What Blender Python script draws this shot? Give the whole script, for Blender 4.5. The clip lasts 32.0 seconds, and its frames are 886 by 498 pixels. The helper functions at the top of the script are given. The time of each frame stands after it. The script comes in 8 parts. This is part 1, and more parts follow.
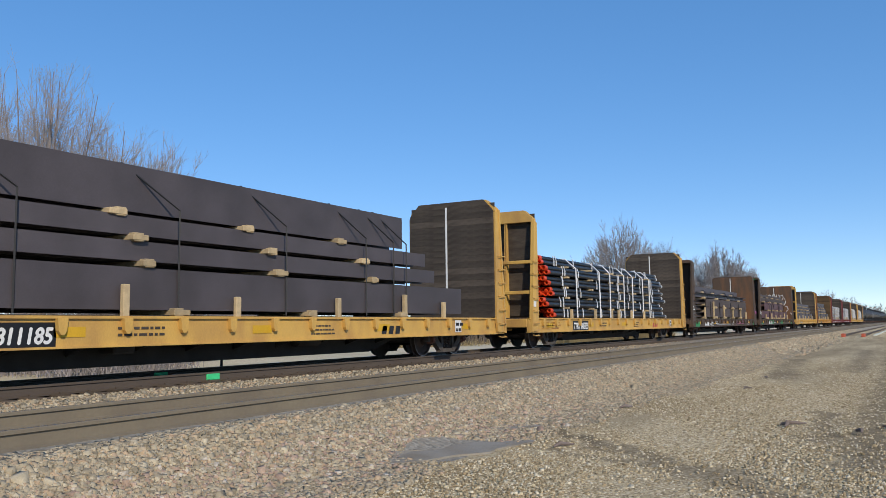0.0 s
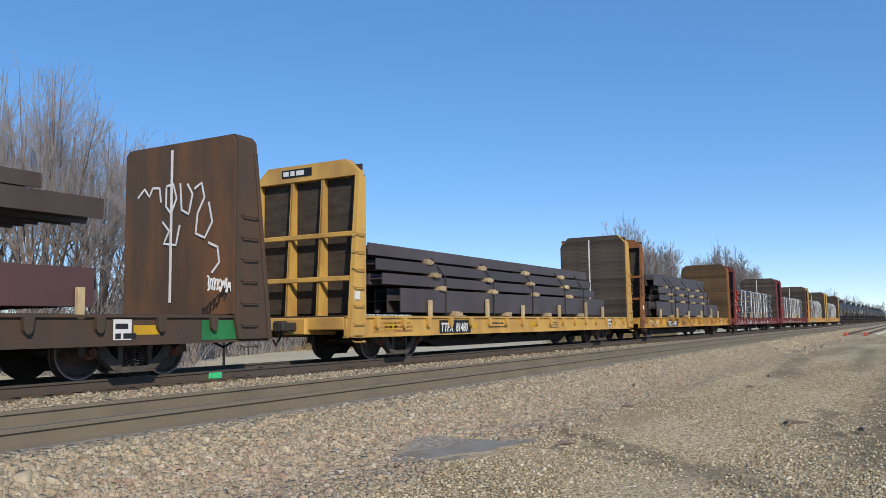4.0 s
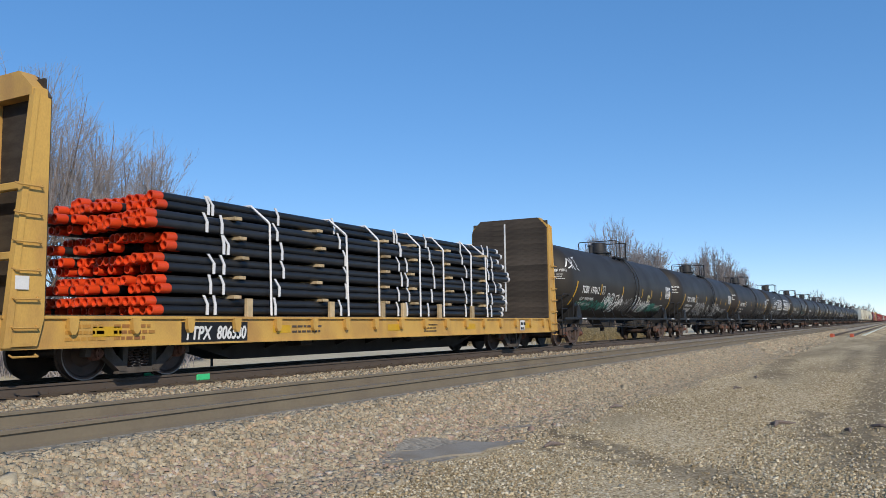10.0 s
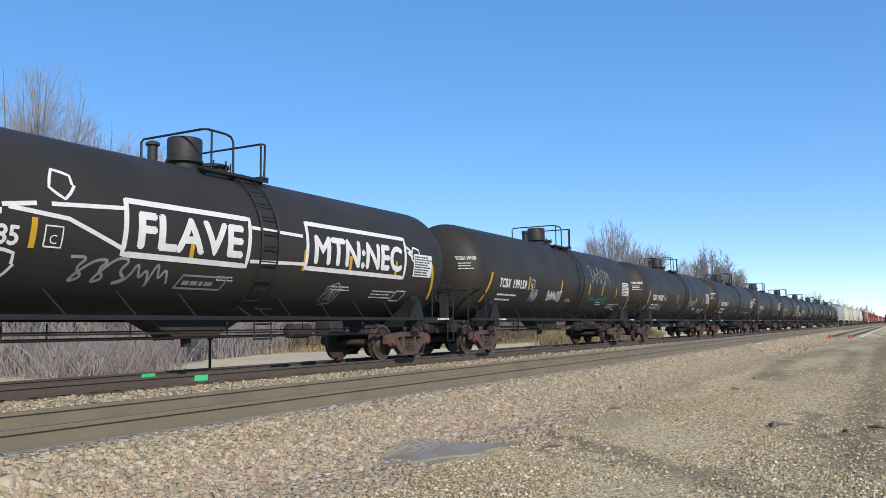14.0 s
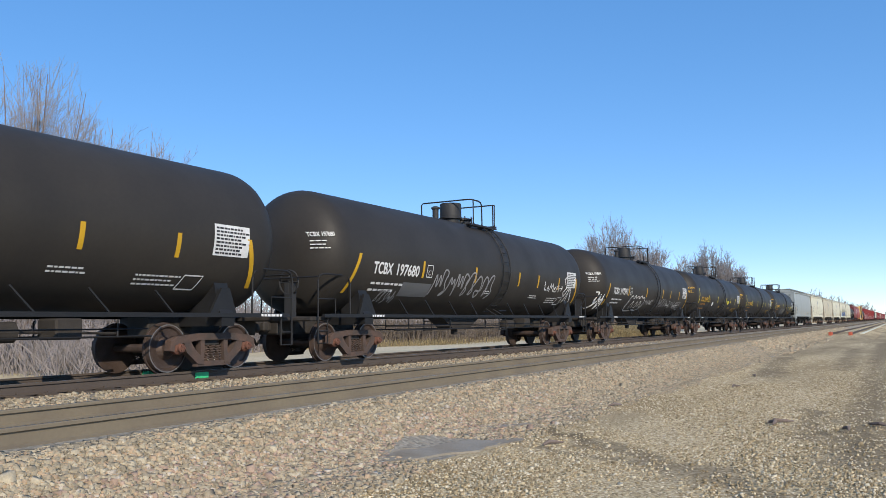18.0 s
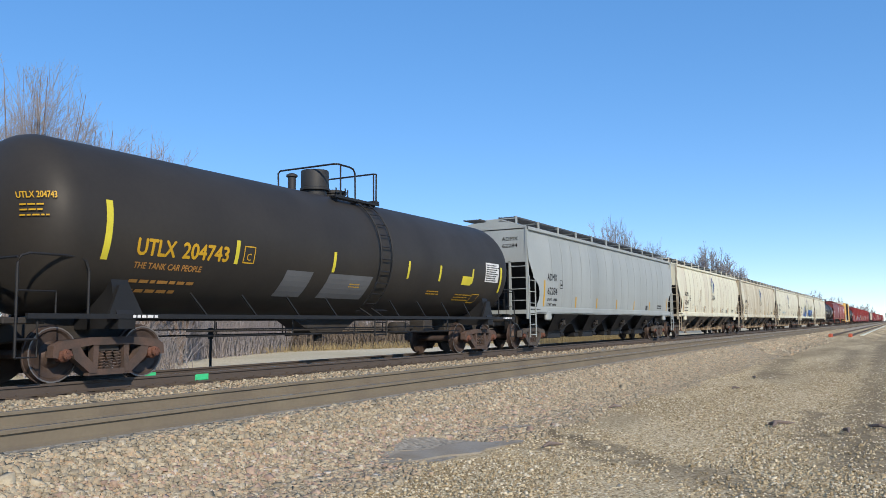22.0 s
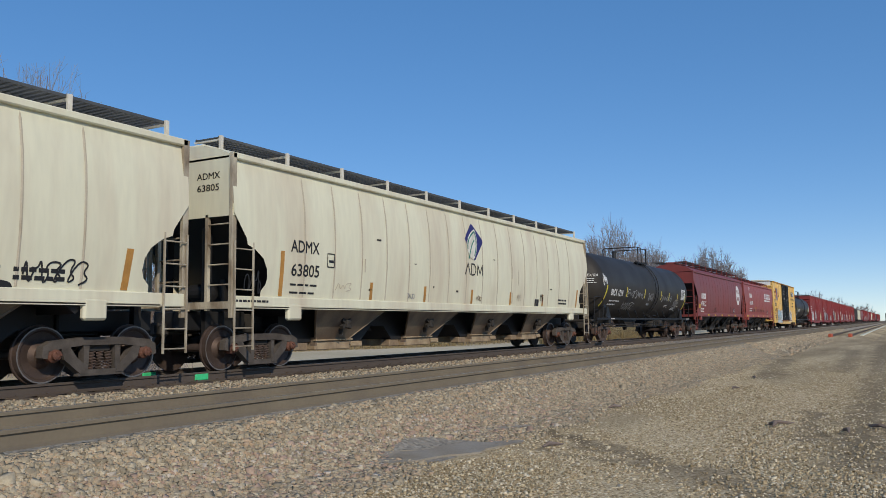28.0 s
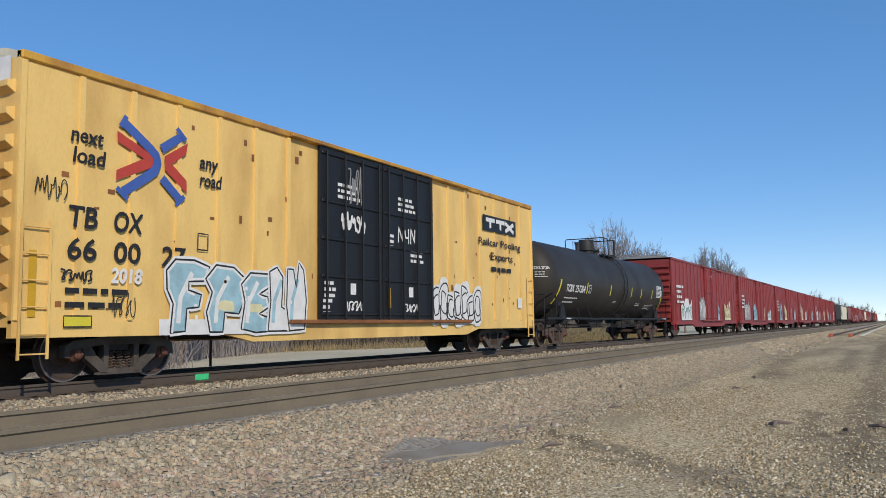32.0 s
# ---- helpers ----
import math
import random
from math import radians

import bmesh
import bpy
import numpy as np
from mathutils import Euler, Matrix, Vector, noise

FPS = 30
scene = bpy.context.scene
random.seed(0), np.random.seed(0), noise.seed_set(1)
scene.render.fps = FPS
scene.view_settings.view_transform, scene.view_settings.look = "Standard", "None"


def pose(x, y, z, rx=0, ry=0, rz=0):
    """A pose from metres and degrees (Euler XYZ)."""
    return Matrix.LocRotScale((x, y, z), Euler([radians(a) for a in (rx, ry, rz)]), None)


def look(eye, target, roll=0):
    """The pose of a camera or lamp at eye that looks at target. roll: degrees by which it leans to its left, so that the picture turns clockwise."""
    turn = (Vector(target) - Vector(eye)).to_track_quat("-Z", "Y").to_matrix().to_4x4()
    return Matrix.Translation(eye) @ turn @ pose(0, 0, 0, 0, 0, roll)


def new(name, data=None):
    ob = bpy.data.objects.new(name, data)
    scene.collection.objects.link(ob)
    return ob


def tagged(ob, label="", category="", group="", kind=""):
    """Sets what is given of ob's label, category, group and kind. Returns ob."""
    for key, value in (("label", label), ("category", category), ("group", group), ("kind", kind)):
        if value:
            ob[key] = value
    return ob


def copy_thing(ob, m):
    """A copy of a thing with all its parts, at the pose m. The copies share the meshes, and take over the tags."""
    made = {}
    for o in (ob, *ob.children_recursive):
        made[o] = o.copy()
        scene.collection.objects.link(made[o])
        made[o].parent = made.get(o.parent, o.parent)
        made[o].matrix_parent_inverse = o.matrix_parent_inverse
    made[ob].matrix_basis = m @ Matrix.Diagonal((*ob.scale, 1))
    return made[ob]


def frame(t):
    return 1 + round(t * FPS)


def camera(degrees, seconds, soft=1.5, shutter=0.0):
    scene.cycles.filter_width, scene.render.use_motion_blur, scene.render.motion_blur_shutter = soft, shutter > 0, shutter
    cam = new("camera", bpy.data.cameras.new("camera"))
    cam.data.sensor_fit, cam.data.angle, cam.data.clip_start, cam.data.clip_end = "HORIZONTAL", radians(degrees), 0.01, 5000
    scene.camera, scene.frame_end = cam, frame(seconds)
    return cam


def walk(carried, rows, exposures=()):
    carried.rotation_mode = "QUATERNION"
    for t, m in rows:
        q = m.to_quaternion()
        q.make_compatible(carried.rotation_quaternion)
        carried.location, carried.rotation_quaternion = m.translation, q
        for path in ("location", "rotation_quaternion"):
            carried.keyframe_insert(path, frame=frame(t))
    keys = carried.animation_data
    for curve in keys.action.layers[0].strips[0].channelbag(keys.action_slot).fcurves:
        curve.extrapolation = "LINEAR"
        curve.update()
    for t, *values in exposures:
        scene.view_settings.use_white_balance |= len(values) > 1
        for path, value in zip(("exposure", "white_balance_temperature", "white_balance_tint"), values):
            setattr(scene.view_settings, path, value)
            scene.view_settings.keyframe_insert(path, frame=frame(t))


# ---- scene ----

# ---- camera ----
V_TRAIN = 20.747          # m/s
YT, YB = 12.77, 7.52      # centre lines of the far and the near track
EYE = (0.0, 0.0, 0.8427)
cam = camera(57.05, 32.0, soft=0.65)


def aim(dx, dy):
    """The camera's pose, turned by dx, dy thousandths of a degree from its rest."""
    a, b = radians(29.11 + dx / 1000), radians(5.387 + dy / 1000)
    to = (EYE[0] + math.cos(a) * math.cos(b), EYE[1] + math.sin(a) * math.cos(b), EYE[2] + math.sin(b))
    return look(EYE, to, -0.73)


walk(cam, [(0, aim(715, 0)), (0.5, aim(1150, 0)), (1, aim(1390, -40)), (1.5, aim(1510, -80)), (2, aim(1430, -120)),
           (2.5, aim(1270, -120)), (3, aim(1110, -160)), (3.5, aim(990, -120)), (4.5, aim(720, -50)), (5.5, aim(477, 0)), (6, aim(437, 0)),
           (7, aim(318, 0)), (8, aim(219, 0)), (9, aim(139, 0)), (10, aim(80, 0)), (11, aim(0, 0)), (12, aim(-99, 0)),
           (12.5, aim(-99, 0)), (13, aim(-40, 40)), (13.5, aim(-40, 80)), (14, aim(-40, 80)), (14.5, aim(-20, 139)),
           (15.5, aim(0, 60)), (16.5, aim(0, -60)), (17, aim(0, -119)), (18, aim(0, -119)), (18.5, aim(0, -119)), (19, aim(0, -40)),
           (19.5, aim(0, 0)), (20, aim(0, 0)), (25.5, aim(-20, 0)), (32, aim(0, 0))],
     exposures=[(0, -0.27), (6, -0.24), (10, -0.3), (11, -0.15), (14, -0.03), (22, -0.04), (23, -0.02), (24, -0.36), (25, -0.5), (27.5, -0.56), (28, -0.57), (29, -0.6), (30, -0.27), (31, -0.14), (32, -0.38)])

# ---- light ----
SUN_EL, SUN_X, SUN_Y = radians(31), -0.62, -0.79
world = bpy.data.worlds.new("sky")
scene.world = world
world.use_nodes = True
nt = world.node_tree
sky = nt.nodes.new("ShaderNodeTexSky")
sky.sky_type = "NISHITA"
sky.sun_disc = False
sky.sun_elevation, sky.sun_rotation = SUN_EL, math.atan2(SUN_X, SUN_Y)
sky.altitude, sky.air_density, sky.dust_density, sky.ozone_density = 1500, 0.7, 0.0, 3.2
gam = nt.nodes.new("ShaderNodeGamma")
gam.inputs["Gamma"].default_value = 0.52
nt.links.new(sky.outputs[0], gam.inputs["Color"])
hue = nt.nodes.new("ShaderNodeHueSaturation")
hue.inputs["Saturation"].default_value = 1.66
hue.inputs["Hue"].default_value = 0.5065
nt.links.new(gam.outputs[0], hue.inputs["Color"])
nt.links.new(hue.outputs[0], nt.nodes["Background"].inputs[0])
nt.nodes["Background"].inputs[1].default_value = 0.428
sun = new("sun", bpy.data.lights.new("sun", "SUN"))
sun.data.energy, sun.data.angle, sun.data.color = 4.3, radians(0.53), (1.0, 0.885, 0.725)
sun.matrix_world = look((0, 0, 0), (-SUN_X * math.cos(SUN_EL), -SUN_Y * math.cos(SUN_EL), -math.sin(SUN_EL)))


# ---- materials ----
def mat(name, col, rough=0.6, metal=0.0, var=0.25, scale=2.0, fine=45.0, bump=0.15, col2=None, amount=0.5, stretch=1.0, rnd=0.0, spec=0.4):
    """A node material: col worn towards col2 in patches and grain; stretch < 1 draws the patches out downwards; rnd varies it by object."""
    m = bpy.data.materials.new(name)
    m.use_nodes = True
    n, l = m.node_tree.nodes, m.node_tree.links
    b = n["Principled BSDF"]
    b.inputs["Metallic"].default_value = metal
    b.inputs["Specular IOR Level"].default_value = spec
    tc, mp = n.new("ShaderNodeTexCoord"), n.new("ShaderNodeMapping")
    mp.inputs["Scale"].default_value = (1, 1, stretch)
    l.new(tc.outputs["Object"], mp.inputs[0])
    big, small = n.new("ShaderNodeTexNoise"), n.new("ShaderNodeTexNoise")
    for t, s, d in ((big, scale, 5), (small, fine, 3)):
        t.inputs["Scale"].default_value, t.inputs["Detail"].default_value = s, d
        l.new(mp.outputs[0], t.inputs[0])
    col2 = col2 or tuple(c * (1 - var) for c in col)
    ramp = n.new("ShaderNodeValToRGB")
    ramp.color_ramp.elements[0].position, ramp.color_ramp.elements[1].position = amount - 0.16, amount + 0.16
    ramp.color_ramp.elements[0].color, ramp.color_ramp.elements[1].color = (*col2, 1), (*col, 1)
    l.new(big.outputs[0], ramp.inputs[0])
    hsv, mul = n.new("ShaderNodeHueSaturation"), n.new("ShaderNodeMath")
    mul.operation = "MULTIPLY_ADD"
    mul.inputs[1].default_value, mul.inputs[2].default_value = var * 1.6, 1 - var * 0.8
    l.new(small.outputs[0], mul.inputs[0])
    val = mul.outputs[0]
    if rnd:
        oi, k, add = n.new("ShaderNodeObjectInfo"), n.new("ShaderNodeMath"), n.new("ShaderNodeMath")
        k.operation, add.operation = "MULTIPLY_ADD", "MULTIPLY"
        k.inputs[1].default_value, k.inputs[2].default_value = 2 * rnd, 1 - rnd
        l.new(oi.outputs["Random"], k.inputs[0])
        l.new(k.outputs[0], add.inputs[0])
        l.new(val, add.inputs[1])
        val = add.outputs[0]
    l.new(val, hsv.inputs["Value"])
    l.new(ramp.outputs[0], hsv.inputs["Color"])
    l.new(hsv.outputs[0], b.inputs["Base Color"])
    r = n.new("ShaderNodeMath")
    r.operation = "MULTIPLY_ADD"
    r.inputs[1].default_value, r.inputs[2].default_value = 0.25, rough - 0.12
    l.new(big.outputs[0], r.inputs[0])
    l.new(r.outputs[0], b.inputs["Roughness"])
    if bump:
        bp = n.new("ShaderNodeBump")
        bp.inputs["Strength"].default_value, bp.inputs["Distance"].default_value = bump, 0.02
        l.new(small.outputs[0], bp.inputs["Height"])
        l.new(bp.outputs[0], b.inputs["Normal"])
    return m


M_TANK = mat("tank_black_paint", (0.032, 0.029, 0.026), 0.52, var=0.15, scale=0.6, fine=12, col2=(0.042, 0.037, 0.031), bump=0.03, spec=0.22)
M_TANK_RUST = mat("tank_black_rusty", (0.027, 0.027, 0.026), 0.55, var=0.15, scale=0.55, fine=12, col2=(0.05, 0.034, 0.026), bump=0.03, amount=0.42, spec=0.3)
M_UNDER = mat("undercarriage_grime", (0.045, 0.04, 0.036), 0.8, var=0.4, scale=3, col2=(0.03, 0.026, 0.022))
M_TRUCK = mat("truck_rust", (0.11, 0.07, 0.054), 0.85, var=0.4, scale=4, col2=(0.065, 0.05, 0.043))
M_TRUCK_GREY = mat("truck_grey", (0.105, 0.09, 0.078), 0.85, var=0.4, scale=4, col2=(0.06, 0.05, 0.042))
M_WHEEL = mat("wheel_steel", (0.12, 0.085, 0.07), 0.6, 0.5, var=0.3, scale=5)
M_RIM = mat("worn_wheel_rim", (0.3, 0.27, 0.25), 0.45, 0.7, var=0.15, scale=8, bump=0)
M_CAP = mat("bearing_cap_rust", (0.17, 0.075, 0.05), 0.8, var=0.4, scale=12)
# black ironwork; also stands in for deep shade on the hoppers' slope sheets
M_BLACK = mat("black_iron_and_shade", (0.018, 0.018, 0.019), 0.6, var=0.3)
M_STEEL_DK = mat("dark_pipework", (0.035, 0.035, 0.036), 0.6, var=0.3)
M_WHITE = mat("white_lettering", (0.75, 0.75, 0.73), 0.6, var=0.12, scale=6, bump=0)
M_GREYPATCH = mat("grey_patch", (0.14, 0.145, 0.15), 0.6, var=0.15, bump=0)
M_BLACKPATCH = mat("black_patch", (0.012, 0.012, 0.013), 0.5, var=0.15, bump=0)
M_STRIPE = mat("yellow_reflector", (0.62, 0.36, 0.02), 0.5, var=0.15, bump=0)
M_LEMON = mat("lemon_reflector", (0.72, 0.62, 0.05), 0.5, var=0.15, bump=0)
M_ORANGE_STRIPE = mat("faded_reflector", (0.5, 0.25, 0.06), 0.6, var=0.3, bump=0)
M_YELLOW = mat("yellow_car_paint", (0.6, 0.365, 0.09), 0.6, var=0.2, scale=1.6, col2=(0.4, 0.22, 0.07), amount=0.42, stretch=0.5, bump=0.05)
M_YELLOW_WORN = mat("worn_yellow_paint", (0.60, 0.33, 0.05), 0.6, var=0.25, scale=1.3, col2=(0.25, 0.1, 0.04), amount=0.45, stretch=0.6, bump=0.08)
M_BOXYEL = mat("boxcar_yellow_paint", (0.8, 0.54, 0.18), 0.55, var=0.12, scale=1.1, col2=(0.55, 0.33, 0.1), amount=0.4, stretch=0.35, bump=0.05)
M_RED = mat("oxide_red_paint", (0.21, 0.045, 0.04), 0.55, var=0.2, scale=1.2, col2=(0.15, 0.035, 0.03), stretch=0.5, bump=0.05)
M_RED_HOP = mat("hopper_oxide_red", (0.235, 0.05, 0.042), 0.5, var=0.14, scale=0.7, col2=(0.18, 0.042, 0.036), stretch=0.5, bump=0.04)
M_RED_HOP2 = mat("hopper_brighter_red", (0.35, 0.075, 0.058), 0.5, var=0.14, scale=0.7, col2=(0.28, 0.062, 0.05), stretch=0.5, bump=0.04)
M_REDBOX = mat("boxcar_red_paint", (0.3, 0.04, 0.04), 0.55, var=0.25, scale=0.9, col2=(0.2, 0.035, 0.03), stretch=0.4, bump=0.05)
M_BROWN = mat("brown_rusty_paint", (0.07, 0.05, 0.036), 0.75, var=0.35, scale=1.5, col2=(0.105, 0.058, 0.033), amount=0.4, stretch=0.5, bump=0.1)
M_FACE = mat("rust_streaked_plate", (0.085, 0.055, 0.036), 0.8, var=0.35, scale=1.8, col2=(0.19, 0.085, 0.035), amount=0.44, stretch=0.25, bump=0.1)
M_GREEN = mat("green_paint", (0.03, 0.22, 0.07), 0.6, var=0.25, scale=3, bump=0.05)
M_PLANK = mat("dark_bulkhead_wood", (0.046, 0.036, 0.028), 0.85, var=0.45, scale=2.5, fine=34, col2=(0.075, 0.06, 0.046), stretch=3.0, rnd=0.35)
M_PLANK_TAN = mat("tan_bulkhead_wood", (0.115, 0.07, 0.03), 0.85, var=0.4, scale=2, fine=30, col2=(0.07, 0.043, 0.021), stretch=3.0, rnd=0.3)
M_CREAM = mat("hopper_cream_paint", (0.72, 0.7, 0.53), 0.55, var=0.12, scale=1.3, fine=9, col2=(0.58, 0.5, 0.37), amount=0.4, stretch=0.16, bump=0.04)
M_SEAM = mat("grimy_weld_seam", (0.42, 0.35, 0.25), 0.7, var=0.3, scale=2, col2=(0.56, 0.5, 0.39), bump=0)
M_ENDPAINT = mat("faded_red_rail_paint", (0.55, 0.12, 0.06), 0.7, var=0.3, scale=2, bump=0)
M_CREAM_DIRTY = mat("dirty_cream_paint", (0.66, 0.62, 0.475), 0.6, var=0.14, scale=1.4, fine=9, col2=(0.4, 0.31, 0.18), amount=0.44, stretch=0.13, bump=0.04)
M_GATE = mat("outlet_grimy_tan", (0.4, 0.31, 0.2), 0.8, var=0.3, scale=2.5, col2=(0.2, 0.14, 0.09), amount=0.45)
M_CHUTE = mat("chute_grimy_cream", (0.25, 0.195, 0.135), 0.8, var=0.3, scale=1.6, col2=(0.14, 0.1, 0.075), amount=0.5, stretch=0.5)
M_PALE = mat("pale_post_paint", (0.7, 0.68, 0.6), 0.6, var=0.15, scale=4, col2=(0.5, 0.45, 0.36), amount=0.4)
M_TRIM = mat("grimy_cream_ladder", (0.53, 0.48, 0.37), 0.7, var=0.3, scale=3, col2=(0.2, 0.15, 0.1), amount=0.48, stretch=0.4)
M_GREYHOP = mat("hopper_grey_paint", (0.37, 0.395, 0.38), 0.5, var=0.1, scale=1.0, col2=(0.3, 0.32, 0.305), stretch=0.2, bump=0.03)
M_GRATE = mat("galvanised_grating", (0.12, 0.125, 0.13), 0.6, 0.4, var=0.3)
M_DARKTXT = mat("dark_lettering", (0.02, 0.02, 0.022), 0.6, var=0.1, bump=0)
M_NAVY = mat("navy_logo", (0.03, 0.03, 0.16), 0.6, var=0.2, bump=0)
M_BLUE = mat("blue_spray", (0.02, 0.15, 0.5), 0.5, var=0.25, scale=4, bump=0)
M_LBLUE = mat("pale_blue_spray", (0.35, 0.55, 0.62), 0.5, var=0.25, scale=4, bump=0)
M_TEAL = mat("teal_spray", (0.02, 0.2, 0.15), 0.5, var=0.25, scale=4, bump=0)
M_CREAMSP = mat("cream_spray", (0.75, 0.7, 0.42), 0.5, var=0.2, scale=4, bump=0)
M_REDLOGO = mat("red_logo", (0.5, 0.06, 0.04), 0.5, var=0.15, bump=0)
M_BLUELOGO = mat("blue_logo", (0.06, 0.12, 0.4), 0.5, var=0.15, bump=0)
M_PINK = mat("pink_spray", (0.6, 0.12, 0.35), 0.5, var=0.2, bump=0)
M_GREYSP = mat("grey_spray", (0.3, 0.3, 0.3), 0.6, var=0.25, scale=5, bump=0)
M_BEAM = mat("plum_grey_steel", (0.084, 0.072, 0.078), 0.55, var=0.2, scale=1.2, col2=(0.062, 0.052, 0.054), bump=0.04, rnd=0.12)
M_BEAM_RED = mat("primer_red_steel", (0.11, 0.052, 0.052), 0.65, var=0.2, scale=1.2, col2=(0.085, 0.045, 0.045), bump=0.04, rnd=0.12)
M_BEAM_BR = mat("rusty_brown_steel", (0.085, 0.065, 0.055), 0.7, var=0.25, scale=1.2, col2=(0.06, 0.042, 0.035), bump=0.06, rnd=0.15)
M_LUMBER = mat("pale_timber", (0.5, 0.38, 0.22), 0.85, var=0.25, scale=6, rnd=0.25)
M_STRAPB = mat("black_strap", (0.015, 0.015, 0.016), 0.5, var=0.2, bump=0)
M_STRAPW = mat("white_strap", (0.75, 0.75, 0.75), 0.5, var=0.1, bump=0)
M_PIPE = mat("black_pipe", (0.02, 0.022, 0.026), 0.38, var=0.25, scale=3, bump=0.03, rnd=0.3)
M_PIPECAP = mat("orange_pipe_cap", (0.75, 0.07, 0.015), 0.45, var=0.15, bump=0, rnd=0.12)
M_PIPEWHITE = mat("white_pipe_cap", (0.68, 0.68, 0.66), 0.5, var=0.15, bump=0, rnd=0.1)
M_RAIL = mat("rail_rust", (0.1, 0.08, 0.064), 0.8, var=0.15, scale=1.5, fine=20, col2=(0.085, 0.066, 0.054), bump=0.05)
M_RAIL_PALE = mat("rail_dusty_rust", (0.21, 0.175, 0.12), 0.85, var=0.15, scale=1.2, fine=20, col2=(0.17, 0.14, 0.1), bump=0.05)
M_RAILTOP = mat("rail_polished", (0.3, 0.28, 0.26), 0.35, 0.8, var=0.15)
M_TIE = mat("weathered_tie", (0.11, 0.085, 0.065), 0.9, var=0.35, scale=5, rnd=0.25)
M_GREENMARK = mat("green_marking_paint", (0.06, 0.62, 0.25), 0.6, var=0.12, scale=14, bump=0)
M_BARK = mat("bare_bark", (0.25, 0.215, 0.195), 0.9, var=0.35, scale=3, col2=(0.14, 0.1, 0.08))
M_TWIG = mat("winter_twigs", (0.36, 0.325, 0.315), 0.9, var=0.3, scale=1)
M_BRUSH = mat("dry_brush", (0.25, 0.2, 0.15), 0.9, var=0.4, scale=1.2, col2=(0.15, 0.12, 0.095))
M_RUSTY = mat("rust_orange_steel", (0.3, 0.12, 0.04), 0.8, var=0.3, scale=1.5, col2=(0.16, 0.07, 0.03), amount=0.5, stretch=0.5)
M_STRAW = mat("dry_grass", (0.42, 0.33, 0.17), 0.9, var=0.3, scale=1.5)


